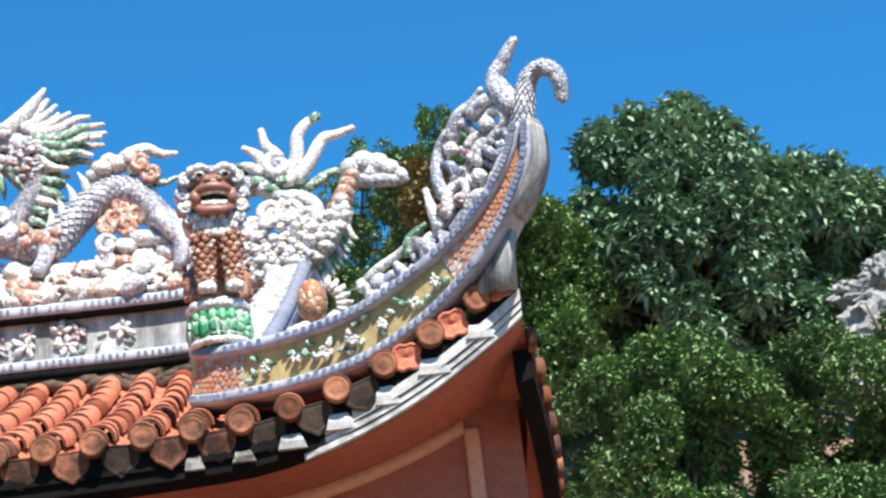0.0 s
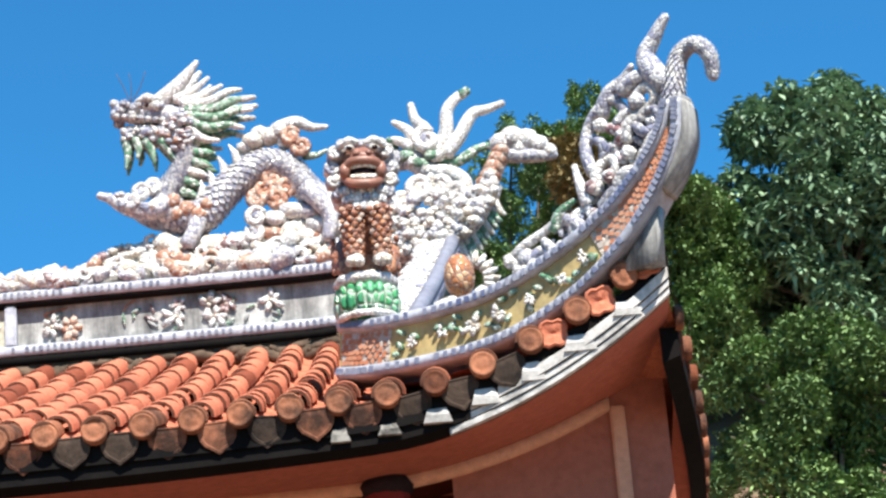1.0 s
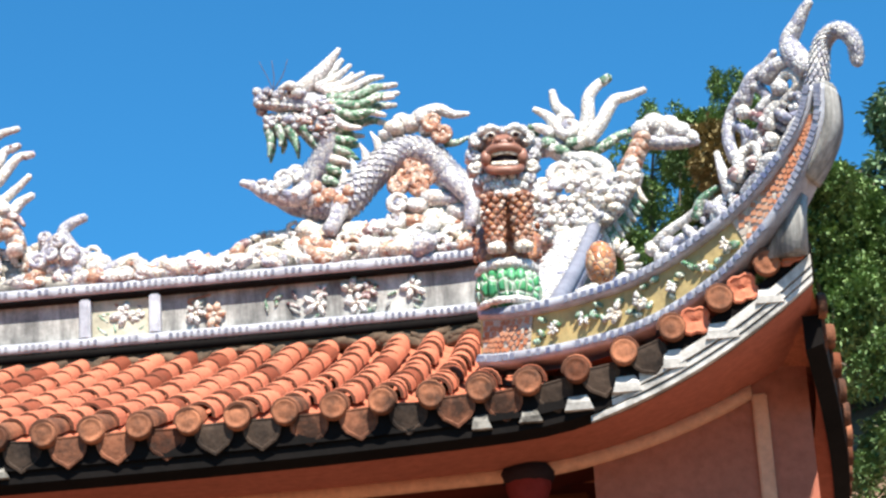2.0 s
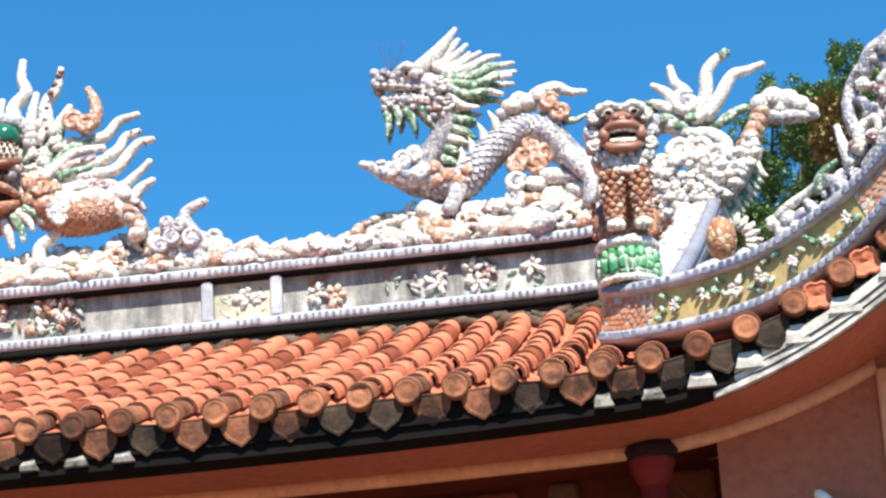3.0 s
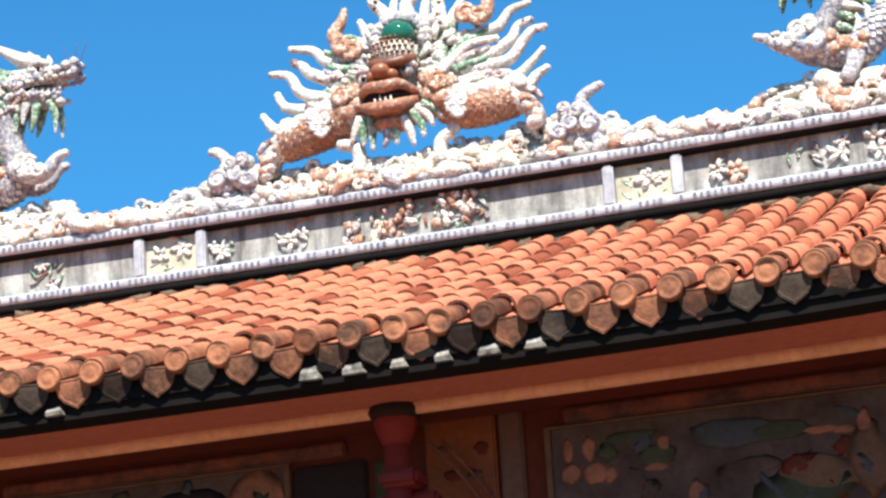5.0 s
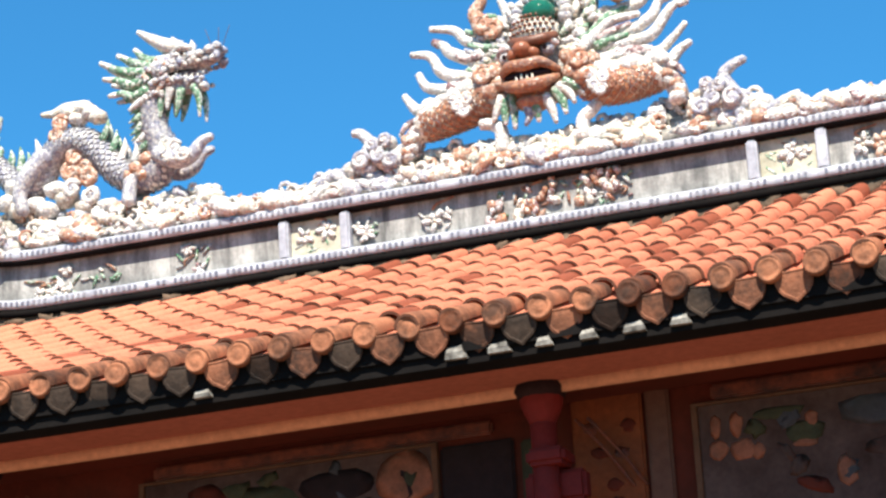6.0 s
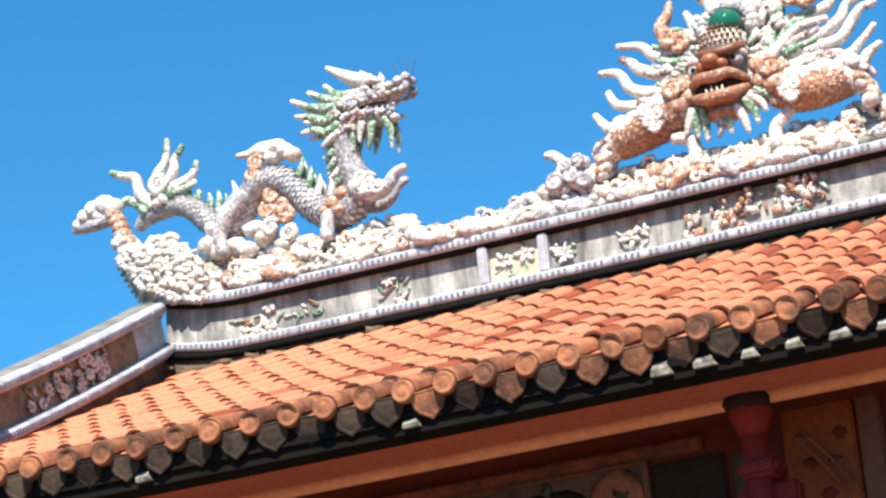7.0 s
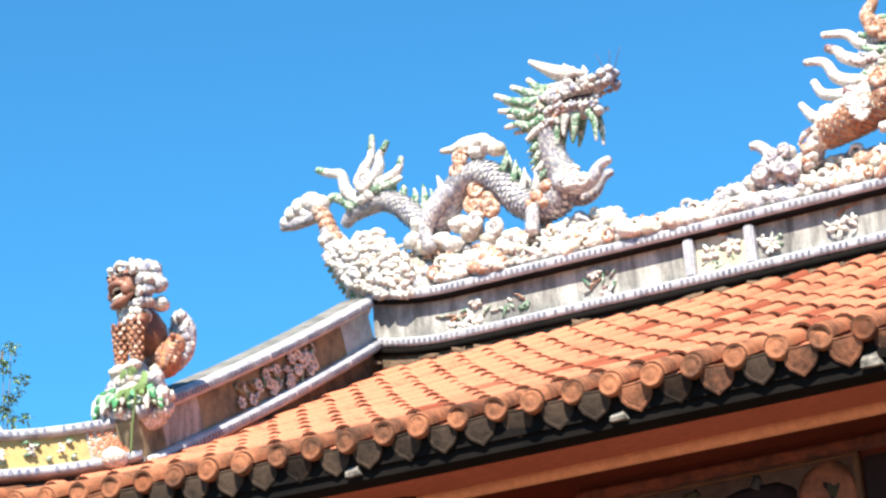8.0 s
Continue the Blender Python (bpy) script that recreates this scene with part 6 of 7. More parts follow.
# ---------------------------------------------------------------- lions at the foot of the descending ridges
def lion(x, y, z, turn, glance, size, label, face):
    """Seated guardian lion: scaled legs, white bib, open mouth, curled mane and upright tail. glance: turn of the head."""
    s = Shape()
    s.ball((0, 0.07, 0.26), (0.085, 0.12, 0.17), M_MASK, 2, (24, 0, 0), 0.15)
    s.ball((0, 0.17, 0.13), (0.1, 0.12, 0.12), M_BROWN, 2, rough=0.2)
    s.ball((0, -0.01, 0.33), (0.1, 0.08, 0.07), M_WHITE, 2, rough=0.25)
    rnd = random.Random(int(size * 1000))
    for k in (-1, 1):
        s.tube([(k * 0.06, -0.02, 0.33), (k * 0.066, -0.06, 0.24), (k * 0.064, -0.065, 0.13), (k * 0.064, -0.075, 0.04)], [0.05, 0.047, 0.035, 0.031], M_MASK, 10, 4)
        for j in range(9):
            h = 0.07 + 0.027 * j
            g = 0.031 + 0.07 * (h - 0.04)
            for i in range(4):
                a = math.pi * (i + 0.5 * (j % 2)) / 3.5
                s.ball((k * 0.065 + g * math.cos(a), -0.065 - g * math.sin(a), h), (0.021, 0.011, 0.019), (M_BROWN, M_BROWN, M_BROWN, M_ORANGE)[(i + j) % 4], 1, (20, 0, 0), 0.2)
        for i in range(3):
            s.ball((k * 0.064 + 0.026 * (i - 1), -0.115, 0.022), (0.02, 0.035, 0.026), M_CREAM, 1, rough=0.25)
        s.ball((k * 0.064, -0.09, 0.035), (0.046, 0.045, 0.03), M_WHITE, 2, rough=0.3)
        s.tube([(k * 0.08, 0.2, 0.2), (k * 0.11, 0.13, 0.13), (k * 0.1, 0.08, 0.03)], [0.062, 0.055, 0.036], M_BROWN, 9, 4)
        for j in range(7):
            s.ball((k * 0.15, 0.12 + 0.015 * (j % 3), 0.06 + 0.025 * j), (0.016, 0.024, 0.02), (M_BROWN, M_ORANGE)[j % 2], 1, rough=0.2)
    h = Shape()
    for k in (-1, 1):
        h.ball((k * 0.058, -0.125, 0.578), (0.03, 0.022, 0.02), M_CREAM, 1)
        h.ball((k * 0.06, -0.142, 0.574), (0.018, 0.012, 0.013), M_DARK, 1)
        h.tube([(k * 0.015, -0.14, 0.6), (k * 0.06, -0.13, 0.618), (k * 0.11, -0.09, 0.6)], [0.012, 0.02, 0.014], M_WHITE, 7, 4)
        for i, (ax, ay, az, r) in enumerate(((0.12, -0.03, 0.58, 0.042), (0.135, 0.0, 0.52, 0.046), (0.128, 0.0, 0.455, 0.044), (0.11, 0.01, 0.4, 0.042), (0.09, -0.02, 0.62, 0.036), (0.1, 0.06, 0.6, 0.05), (0.12, 0.08, 0.5, 0.055), (0.09, 0.1, 0.4, 0.05))):
            h.ball((k * ax, ay, az), (r, r, r * 0.9), (M_SCALE, M_WHITE, M_BLUE)[i % 3], 2, rough=0.4)
            if ay < 0.02:
                curl(h, k * ax, az, r * 0.7, (M_WHITE, M_SCALE)[i % 2], ay - 0.04, 0.012, i)
        h.ball((k * 0.085, -0.1, 0.475), (0.028, 0.035, 0.045), face, 2, rough=0.25)
        h.ball((k * 0.028, -0.148, 0.545), (0.022, 0.018, 0.018), face, 1)
    h.ball((0, -0.01, 0.52), (0.108, 0.11, 0.11), face, 2, rough=0.08)
    h.ball((0, -0.1, 0.535), (0.07, 0.06, 0.04), face, 2, rough=0.15)
    h.tube([(-0.092, -0.07, 0.465), (-0.062, -0.125, 0.506), (0.0, -0.142, 0.512), (0.062, -0.125, 0.506), (0.092, -0.07, 0.465)], [0.018, 0.021, 0.022, 0.021, 0.018], face, 9, 5)
    h.tube([(-0.09, -0.07, 0.45), (-0.058, -0.115, 0.408), (0.0, -0.128, 0.4), (0.058, -0.115, 0.408), (0.09, -0.07, 0.45)], [0.018, 0.022, 0.023, 0.022, 0.018], face, 9, 5)
    h.ball((0, -0.065, 0.455), (0.08, 0.065, 0.046), M_DARK, 2)
    h.tube([(-0.058, -0.112, 0.438), (0.0, -0.126, 0.432), (0.058, -0.112, 0.438)], [0.014, 0.017, 0.014], M_CREAM, 7, 4)
    h.tube([(-0.06, -0.115, 0.486), (0.0, -0.13, 0.491), (0.06, -0.115, 0.486)], [0.009, 0.01, 0.009], M_CREAM, 7, 4)
    for j in range(15):
        a = math.pi * (j / 14)
        h.ball((0.1 * math.cos(a), -0.02, 0.57 + 0.075 * math.sin(a)), 0.03, (M_WHITE, M_SCALE, M_BLUE)[j % 3], 1, rough=0.35)
        h.ball((0.11 * math.cos(a), 0.07, 0.53 + 0.11 * math.sin(a)), 0.042, (M_SCALE, M_WHITE)[j % 2], 2, rough=0.35)
    swing = pose(0, 0.02, 0, 0, 0, glance) @ pose(0, -0.02, 0)
    h.v = [tuple(swing @ Vector(p)) for p in h.v]
    for m in range(len(h.mats)):
        chosen = [f for f, q in zip(h.f, h.m) if q == m]
        s.add(h.v, chosen, h.mats[m])
    for j in range(22):
        row = j // 8
        a = math.pi * ((j % 8 + 0.5 * (row % 2)) / 7.5)
        s.ball(((0.1 - 0.012 * row) * math.cos(a), -0.05 - 0.035 * math.sin(a), 0.385 - 0.042 * row + 0.006 * math.sin(a)), (0.022, 0.014, 0.032), (M_WHITE, M_WHITE, M_SCALE)[j % 3], 1, rough=0.2)
    s.tube([(0, 0.24, 0.1), (0, 0.32, 0.2), (0, 0.33, 0.32), (0, 0.29, 0.4)], [0.055, 0.066, 0.072, 0.05], M_SCALE, 10, 4)
    for j in range(14):
        s.ball((0.045 * (-1) ** j, 0.31 + rnd.uniform(-0.04, 0.04), 0.14 + 0.02 * j), (0.03, 0.035, 0.038), (M_SCALE, M_WHITE, M_BLUE)[j % 3], 1, rough=0.4)
    ob = s.ob("lion_statue")
    ob.matrix_world = pose(x, y, z, 0, 0, turn) @ Matrix.Scale(size, 4)
    return tagged(ob, label, "statue", "lion statues")


def drum(x, y, z, label):
    d = thing("drum_plinth", (x, y, z), label, "plinth", "lion plinths")
    s = Shape()
    s.tube([(x, y, z - 0.225), (x, y, z - 0.17), (x, y, z - 0.1), (x, y, z - 0.05)], [0.13, 0.136, 0.132, 0.12], M_DRUM, 16, 4)
    for j in range(18):
        a = 2 * math.pi * j / 18
        petal = Shape()
        petal.tube([(x + 0.13 * math.cos(a), y + 0.13 * math.sin(a), z - 0.2), (x + 0.135 * math.cos(a), y + 0.135 * math.sin(a), z - 0.14), (x + 0.128 * math.cos(a), y + 0.128 * math.sin(a), z - 0.08)], [0.02, 0.022, 0.019], M_DRUM, 6, 3)
        petal.ob("petal", d)
    s.ob("drum_body", d, "green mosaic drum")
    s = Shape()
    s.tube([(x + 0.12 * math.cos(a), y + 0.12 * math.sin(a), z - 0.045) for a in (math.pi * i / 10 for i in range(21))], [0.034, 0.026] * 10 + [0.034], M_WHITE, 8, 2)
    s.ball((x, y, z - 0.03), (0.13, 0.13, 0.035), M_WHITE, 2)
    s.ob("drum_top", d, "white mosaic rim")
    s = Shape()
    s.tube([(x + 0.132 * math.cos(a), y + 0.132 * math.sin(a), z - 0.222) for a in (math.pi * i / 10 for i in range(21))], [0.02, 0.016] * 10 + [0.02], M_WHITE, 8, 2)
    s.ob("drum_foot", d, "white mosaic foot")


lion(-0.368, 11.0, 5.6, 6, 0, 1.0, "brown and white mosaic lion statue sitting on a green drum", M_FACE)
drum(-0.387, 11.03, 5.6, "green and white mosaic drum plinth under a lion")
lion(-8.2, 11.06, 5.6, -14, -14, 1.02, "brown mosaic lion statue with open mouth on a green plinth", M_FACE)
rnd = random.Random(8)
plinth = thing("rock_plinth", (-8.24, 11.05, 5.2), "white and green mosaic rock mound under a lion", "plinth", "lion plinths")
for nm, lab, n, z0, z1, r0, r1, mats in (("rock_foot", "green and white mosaic foot", 60, 5.36, 5.48, 0.2, 0.17, (M_WHITE, M_SCALE, M_WHITE)), ("rock_top", "white mosaic top", 60, 5.47, 5.62, 0.17, 0.13, (M_WHITE, M_WHITE, M_SCALE, M_CREAM))):
    s = Shape()
    s.tube([(-8.26, 11.07, z0 - 0.02), (-8.25, 11.07, (z0 + z1) / 2), (-8.22, 11.07, z1)], [r0, (r0 + r1) / 2, r1], mats[0], 14, 3, 0.8)
    foot = s.ob(nm, plinth, lab)
    s = Shape()
    for j in range(n):
        a, v = rnd.uniform(0, 6.28), rnd.random()
        q, g = r0 + (r1 - r0) * v, rnd.uniform(0.02, 0.045)
        s.ball((-8.26 + 0.04 * v + q * math.cos(a), 11.07 + 0.8 * q * math.sin(a), z0 + (z1 - z0) * v), (g * 1.2, g, g), rnd.choice(mats), 1, (0, rnd.uniform(-40, 40), 0), 0.4)
    tagged(s.ob("shard_skin", foot, "glazed shards set all over"), kind="stuff")
for j in range(16):
    a = math.pi * (1.02 + 0.96 * j / 15)
    s = Shape()
    x, y, z = -8.26 + 0.185 * math.cos(a), 11.07 + 0.16 * math.sin(a), 5.47 + 0.03 * (j % 2)
    s.tube([(x, y, z), (x + 0.03 * math.cos(a), y + 0.03 * math.sin(a), z - 0.05), (x + 0.06 * math.cos(a), y + 0.05 * math.sin(a), z - 0.11)], [0.03, 0.034, 0.01], M_DRUM if j % 3 else M_WHITE, 7, 4, 0.6)
    s.ob("rock_leaf", plinth, "green glazed leaf")
s = Shape()
s.ball((-8.26, 10.88, 5.1), (0.075, 0.075, 0.065), M_WHITE, 2, rough=0.15)
tagged(s.ob("shell_knob", origin=(-8.26, 10.88, 5.05)), "round white shell knob at the foot of the ridge", "ridge ornament")
weed = thing("weed", (-8.1, 10.88, 5.12), "small green weed with a bent stem growing on the ridge", "plant")
s = Shape()
s.tube([(-8.13, 10.86, 5.1), (-8.1, 10.84, 5.25), (-8.06, 10.82, 5.38), (-8.04, 10.8, 5.46)], [0.006] * 4, M_BUSH, 5, 4)
s.ob("stem", weed)
for j in range(13):
    s = Shape()
    x, z, a, r = -8.08 + rnd.uniform(-0.1, 0.1), 5.49 + rnd.uniform(-0.08, 0.07), rnd.uniform(0, 6.28), rnd.uniform(0.03, 0.05)
    c = Vector((x, 10.8 + rnd.uniform(-0.04, 0.04), z))
    d, e = Vector((math.cos(a), -0.3, math.sin(a))) * r, Vector((-math.sin(a), 0.2, math.cos(a))) * r * 0.6
    s.add([c - d, c + e, c + d, c - e, c + Vector((0, -0.008, 0))], [(0, 1, 4), (1, 2, 4), (2, 3, 4), (3, 0, 4)], M_BUSH)
    s.ob("leaf", weed)
for x, z, k in ((-1.87, 8.03, 1), (-6.58, 8.0, -1)):
    s = Shape()
    for a in (-0.04, 0.0, 0.05):
        s.tube([(x, 14.25, z), (x + k * (a + 0.01), 14.25, z + 0.09), (x + k * (a * 2 + 0.02) - k * 0.02, 14.24, z + 0.2)], [0.0028, 0.0025, 0.002], M_WIRE, 5, 3)
    tagged(s.ob("wire_whisker", origin=(x, 14.25, z)), "thin rusty wire whiskers on a dragon's snout", "wire", "wire whiskers")

# glazed fruit beside the lion
fruit = thing("fruit_ornament", (0.06, 10.98, 5.36), "orange glazed fruit ornament with white leaves on the corner ridge", "ridge ornament")
s = Shape()
s.ball((0.05, 10.98, 5.54), (0.075, 0.08, 0.115), M_FRUIT, 2)
s.ob("fruit", fruit, "orange glazed fruit")
for j in range(9):
    a = math.radians(-70 + 18 * j)
    s = Shape()
    s.ball((0.1 + 0.1 * math.cos(a), 11.05, 5.54 + 0.11 * math.sin(a)), (0.05, 0.025, 0.02), M_WHITE if j % 2 else M_CREAM, 1, (0, -math.degrees(a), 0))
    s.ob("leaf", fruit, "white glazed leaf")
for j in range(10):
    s = Shape()
    s.ball((-0.05 + 0.03 * j, 10.97, 5.4 + 0.01 * (j % 3)), (0.035, 0.03, 0.03), M_WHITE, 1, rough=0.3)
    s.ob("bead", fruit, "white bead")

# ---------------------------------------------------------------- roof tiles
roof = thing("roof_front", (XC, 12.2, 5.4), "front roof slope of orange clay tube tiles, sooty at the eave", "roof", kind="structure")
R_TUBE = 0.056
ROWS = 12


def column_end(x):
    """How far back a column of tiles runs before a ridge stops it."""
    if x > -0.3:
        return max(10.5, 10.88 - (x + 0.3) * 0.75)
    if x < -8.3:
        return max(10.5, 10.88 - (-8.3 - x) * 0.75)
    return TOP_Y


kmin, kmax = -44, 6
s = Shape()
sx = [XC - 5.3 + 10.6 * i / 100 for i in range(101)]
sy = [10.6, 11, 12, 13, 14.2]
s.sweep([[(x, y, roof_z(x, y) - 0.055) for y in (eave_y(x) + 0.04, *sy)] + [(x, y, roof_z(x, y) - 0.15) for y in (*reversed(sy), eave_y(x) + 0.04)] for x in sx], M_SHADE_MORTAR, closed=True)
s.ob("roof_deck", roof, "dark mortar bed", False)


def tile_mesh(length, r0, r1, mat, lip=0.008):
    """Half-round tube tile along +y from 0 to length, open below, with a thick front lip."""
    n = 8
    v, f = [], []
    for y, r in ((0.0, r0 - 0.002), (0.0, r0 - 0.016), (0.012, r0 + 0.001), (0.07, r0 - 0.001), (length, r1)):
        for i in range(n + 1):
            a = math.pi * 1.1 * i / n - math.pi * 0.05
            v.append((r * math.cos(a), y, r * math.sin(a)))
    m = n + 1
    for a, b in ((1, 0), (0, 2), (2, 3), (3, 4)):
        f += [(a * m + i, a * m + i + 1, b * m + i + 1, b * m + i) for i in range(n)]
    mesh = bpy.data.meshes.new("tile")
    mesh.from_pydata(v, [], f)
    mesh.polygons.foreach_set("use_smooth", [True] * len(f))
    mesh.materials.append(mat)
    # Lip face is dark for the soot and shadow below it.
    mesh.materials.append(M_JOINT)
    mesh.polygons.foreach_set("material_index", [1] * n + [0] * (len(f) - n))
    mesh.polygons.foreach_set("use_smooth", [False] * n + [True] * (len(f) - n))
    return mesh


def piece(name, mesh, m, parent):
    ob = new(name, mesh)
    ob.parent = parent
    ob.matrix_parent_inverse = Matrix.Translation(-parent.location)
    ob.matrix_basis = m
    return ob


STEP = (TOP_Y - EAVE_Y) / ROWS
TILES = [tile_mesh(STEP * 1.16, R_TUBE + 0.011 + 0.003 * j, R_TUBE + 0.001, M_CLAY) for j in range(3)]
FRONT = tile_mesh(STEP * 1.16, R_TUBE + 0.008, R_TUBE - 0.006, M_CAP)
rnd = random.Random(11)


def disc_mesh():
    s = Shape()
    n = 18
    rows = []
    for r, y in ((0.0, -0.008), (0.02, -0.009), (0.026, -0.006), (0.04, -0.006), (0.046, -0.01), (0.054, -0.009), (0.058, 0.004), (0.057, 0.03)):
        rows.append([(r * math.cos(2 * math.pi * i / n), y, r * math.sin(2 * math.pi * i / n)) for i in range(n)])
    s.sweep([[*row, row[0]] for row in rows], M_CAP)
    o = s.ob("tile_cap")
    m = o.data
    bpy.data.objects.remove(o)
    return m


def drip_mesh():
    """Five-cornered drip tile hanging between two tubes, slightly dished."""
    s = Shape()
    out = [(-0.072, 0.05), (0.072, 0.05), (0.086, 0.012), (0.078, -0.024), (0.06, -0.052), (0.032, -0.07), (0.0, -0.092), (-0.032, -0.07), (-0.06, -0.052), (-0.078, -0.024), (-0.086, 0.012)]
    n = len(out)
    rings = [[(x, 0.016, z) for x, z in out], [(x, 0.0, z) for x, z in out], [(x * 0.86, -0.002, z * 0.86) for x, z in out], [(x * 0.8, 0.001, z * 0.8) for x, z in out], [(x * 0.4, -0.002, z * 0.4) for x, z in out]]
    v = [p for ring in rings for p in ring]
    f = [(q * n + i, q * n + (i + 1) % n, (q + 1) * n + (i + 1) % n, (q + 1) * n + i) for q in range(4) for i in range(n)]
    f += [tuple(range(4 * n, 5 * n)), tuple(range(n - 1, -1, -1))]
    s.add(v, f, M_DRIP)
    o = s.ob("drip_tile", smooth=False)
    m = o.data
    bpy.data.objects.remove(o)
    return m


DISC, DRIP = disc_mesh(), drip_mesh()
DRIP_CLAY = DRIP.copy()
DRIP_CLAY.materials[0] = M_DRIPCLAY


def pan_end_mesh():
    """Squarish dished end of a pan tile at the upswept corner."""
    s = Shape()
    rows = []
    for y, f in ((0.05, 1.0), (0.0, 1.0), (-0.004, 0.86), (0.002, 0.72), (0.004, 0.3)):
        rows.append([(f * 0.056 * math.cos(a) * (1 + 0.34 * abs(math.sin(2 * a))), y + 0.012 * math.cos(a) ** 2, f * 0.054 * math.sin(a) * (1 + 0.34 * abs(math.sin(2 * a)))) for a in (2 * math.pi * i / 16 for i in range(16))])
    s.sweep(rows, M_CLAY, closed=True)
    o = s.ob("pan_end", smooth=False)
    m = o.data
    bpy.data.objects.remove(o)
    return m


PAN_END = pan_end_mesh()


def slope_pose(x, y0, y1, roll=0.0):
    z0, z1 = roof_z(x, y0), roof_z(x, y1)
    return pose(x, y0, z0, math.degrees(math.atan2(z1 - z0, y1 - y0)) - 0.6, roll, rnd.uniform(-3.2, 3.2))


rest = []
for k in range(kmin, kmax + 1):
    x = FIRST + PITCH * k
    end = column_end(x)
    jig = rnd.uniform(-0.012, 0.012)
    ey = eave_y(x)
    z = roof_z(x, ey)
    lean = math.degrees(math.atan2(eave_rise(x + 0.05) - eave_rise(x - 0.05), 0.1))
    piece("tile_cap", DISC, pose(x + jig * 0.3, ey - 0.01 + jig, z + jig * 0.3, rnd.uniform(-4, 4), rnd.uniform(0, 360), rnd.uniform(-5, 5)), roof)
    if k < kmax + 1:
        xm = x + PITCH / 2 + rnd.uniform(-0.006, 0.006)
        ym, zm = eave_y(xm), roof_z(xm, eave_y(xm))
        if k >= 4:
            piece("pan_end", PAN_END, pose(xm, ym + 0.015, zm - 0.02, 4 + rnd.uniform(-8, 8), -lean * 0.4 + rnd.uniform(-8, 8), rnd.uniform(-10, 10)), roof)
        else:
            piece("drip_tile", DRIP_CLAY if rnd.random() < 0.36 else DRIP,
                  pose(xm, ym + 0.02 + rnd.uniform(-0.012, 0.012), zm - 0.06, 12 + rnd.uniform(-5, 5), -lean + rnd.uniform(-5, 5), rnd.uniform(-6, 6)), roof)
    for j in range(ROWS):
        y0 = ey + STEP * j
        if y0 + 0.06 > end:
            break
        m = slope_pose(x + rnd.uniform(-0.007, 0.007), y0, y0 + STEP)
        m = m @ Matrix.Translation((0, 0, 0.003 + rnd.uniform(0, 0.004)))
        if y0 + STEP * 1.16 > end + 0.2:
            m = m @ Matrix.Diagonal((1, max(0.2, (end - y0) / (STEP * 1.16)), 1, 1))
        if j == 0:
            piece("tile", FRONT, m, roof)
        elif -27 <= k:
            piece("tile", rnd.choice(TILES), m, roof)
        else:
            rest.append((rnd.choice(TILES), m))
s = Shape()
for mesh, m in rest:
    faces = [tuple(p.vertices) for p in mesh.polygons]
    s.add([m @ v.co for v in mesh.vertices], faces[8:], M_CLAY)
    s.add([m @ v.co for v in mesh.vertices], faces[:8], M_JOINT)
if rest:
    tagged(s.ob("tile_rows", roof, "far rows of clay tube tiles"), kind="stuff")

# pan tiles: dished channels between the tubes, lapped in steps
s = Shape()
for k in range(kmin, kmax):
    x = FIRST + PITCH * (k + 0.5)
    end = column_end(x)
    for j in range(ROWS):
        y0 = eave_y(x) + (0.09 if j == 0 else 0.02) + STEP * j
        y1 = min(y0 + STEP * 1.1, end + 0.1)
        if y0 + 0.05 > end:
            break
        row = lambda y, lift: [(x + 0.075 * t, y, roof_z(x, y) - 0.05 + lift + 0.03 * t * t) for t in (-1, -0.5, 0, 0.5, 1)]
        s.sweep([row(y0, 0.0), row(y0, 0.014), row(y1, 0.0)], M_CLAY)
tagged(s.ob("pan_tiles", roof, "dished clay pan tiles between the tubes"), kind="stuff")

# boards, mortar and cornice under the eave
# The board's black colour holds the shade below the drip tiles.
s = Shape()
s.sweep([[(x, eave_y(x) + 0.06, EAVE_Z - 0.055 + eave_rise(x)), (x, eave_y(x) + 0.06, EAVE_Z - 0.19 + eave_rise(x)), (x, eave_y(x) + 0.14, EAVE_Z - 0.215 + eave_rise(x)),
          (x, eave_y(x) + 0.18, EAVE_Z - 0.055 + eave_rise(x))] for x in xs], M_SHADE_MORTAR, closed=True)
s.ob("eave_board", roof, "weathered eave board, near-black for the shade under the tile ends", False)
xr = [-0.05 + 0.98 * i / 24 for i in range(25)]
for low, high, out, nm in ((-0.156, -0.108, 0.03, "cornice"), (-0.19, -0.163, 0.042, "cornice"), (-0.222, -0.196, 0.052, "cornice")):
    s = Shape()
    s.sweep([[(x, eave_y(x) + max(out, 0.075 - 0.16 * (x + 0.05)), EAVE_Z + low + eave_rise(x)), (x, eave_y(x) + max(out, 0.075 - 0.16 * (x + 0.05)), EAVE_Z + high + eave_rise(x)), (x, eave_y(x) + 0.1, EAVE_Z + high + eave_rise(x)),
              (x, eave_y(x) + 0.1, EAVE_Z + low + eave_rise(x))] for x in xr], M_WASH, closed=True)
    s.ob(nm, roof, "flaking whitewashed cornice", False)


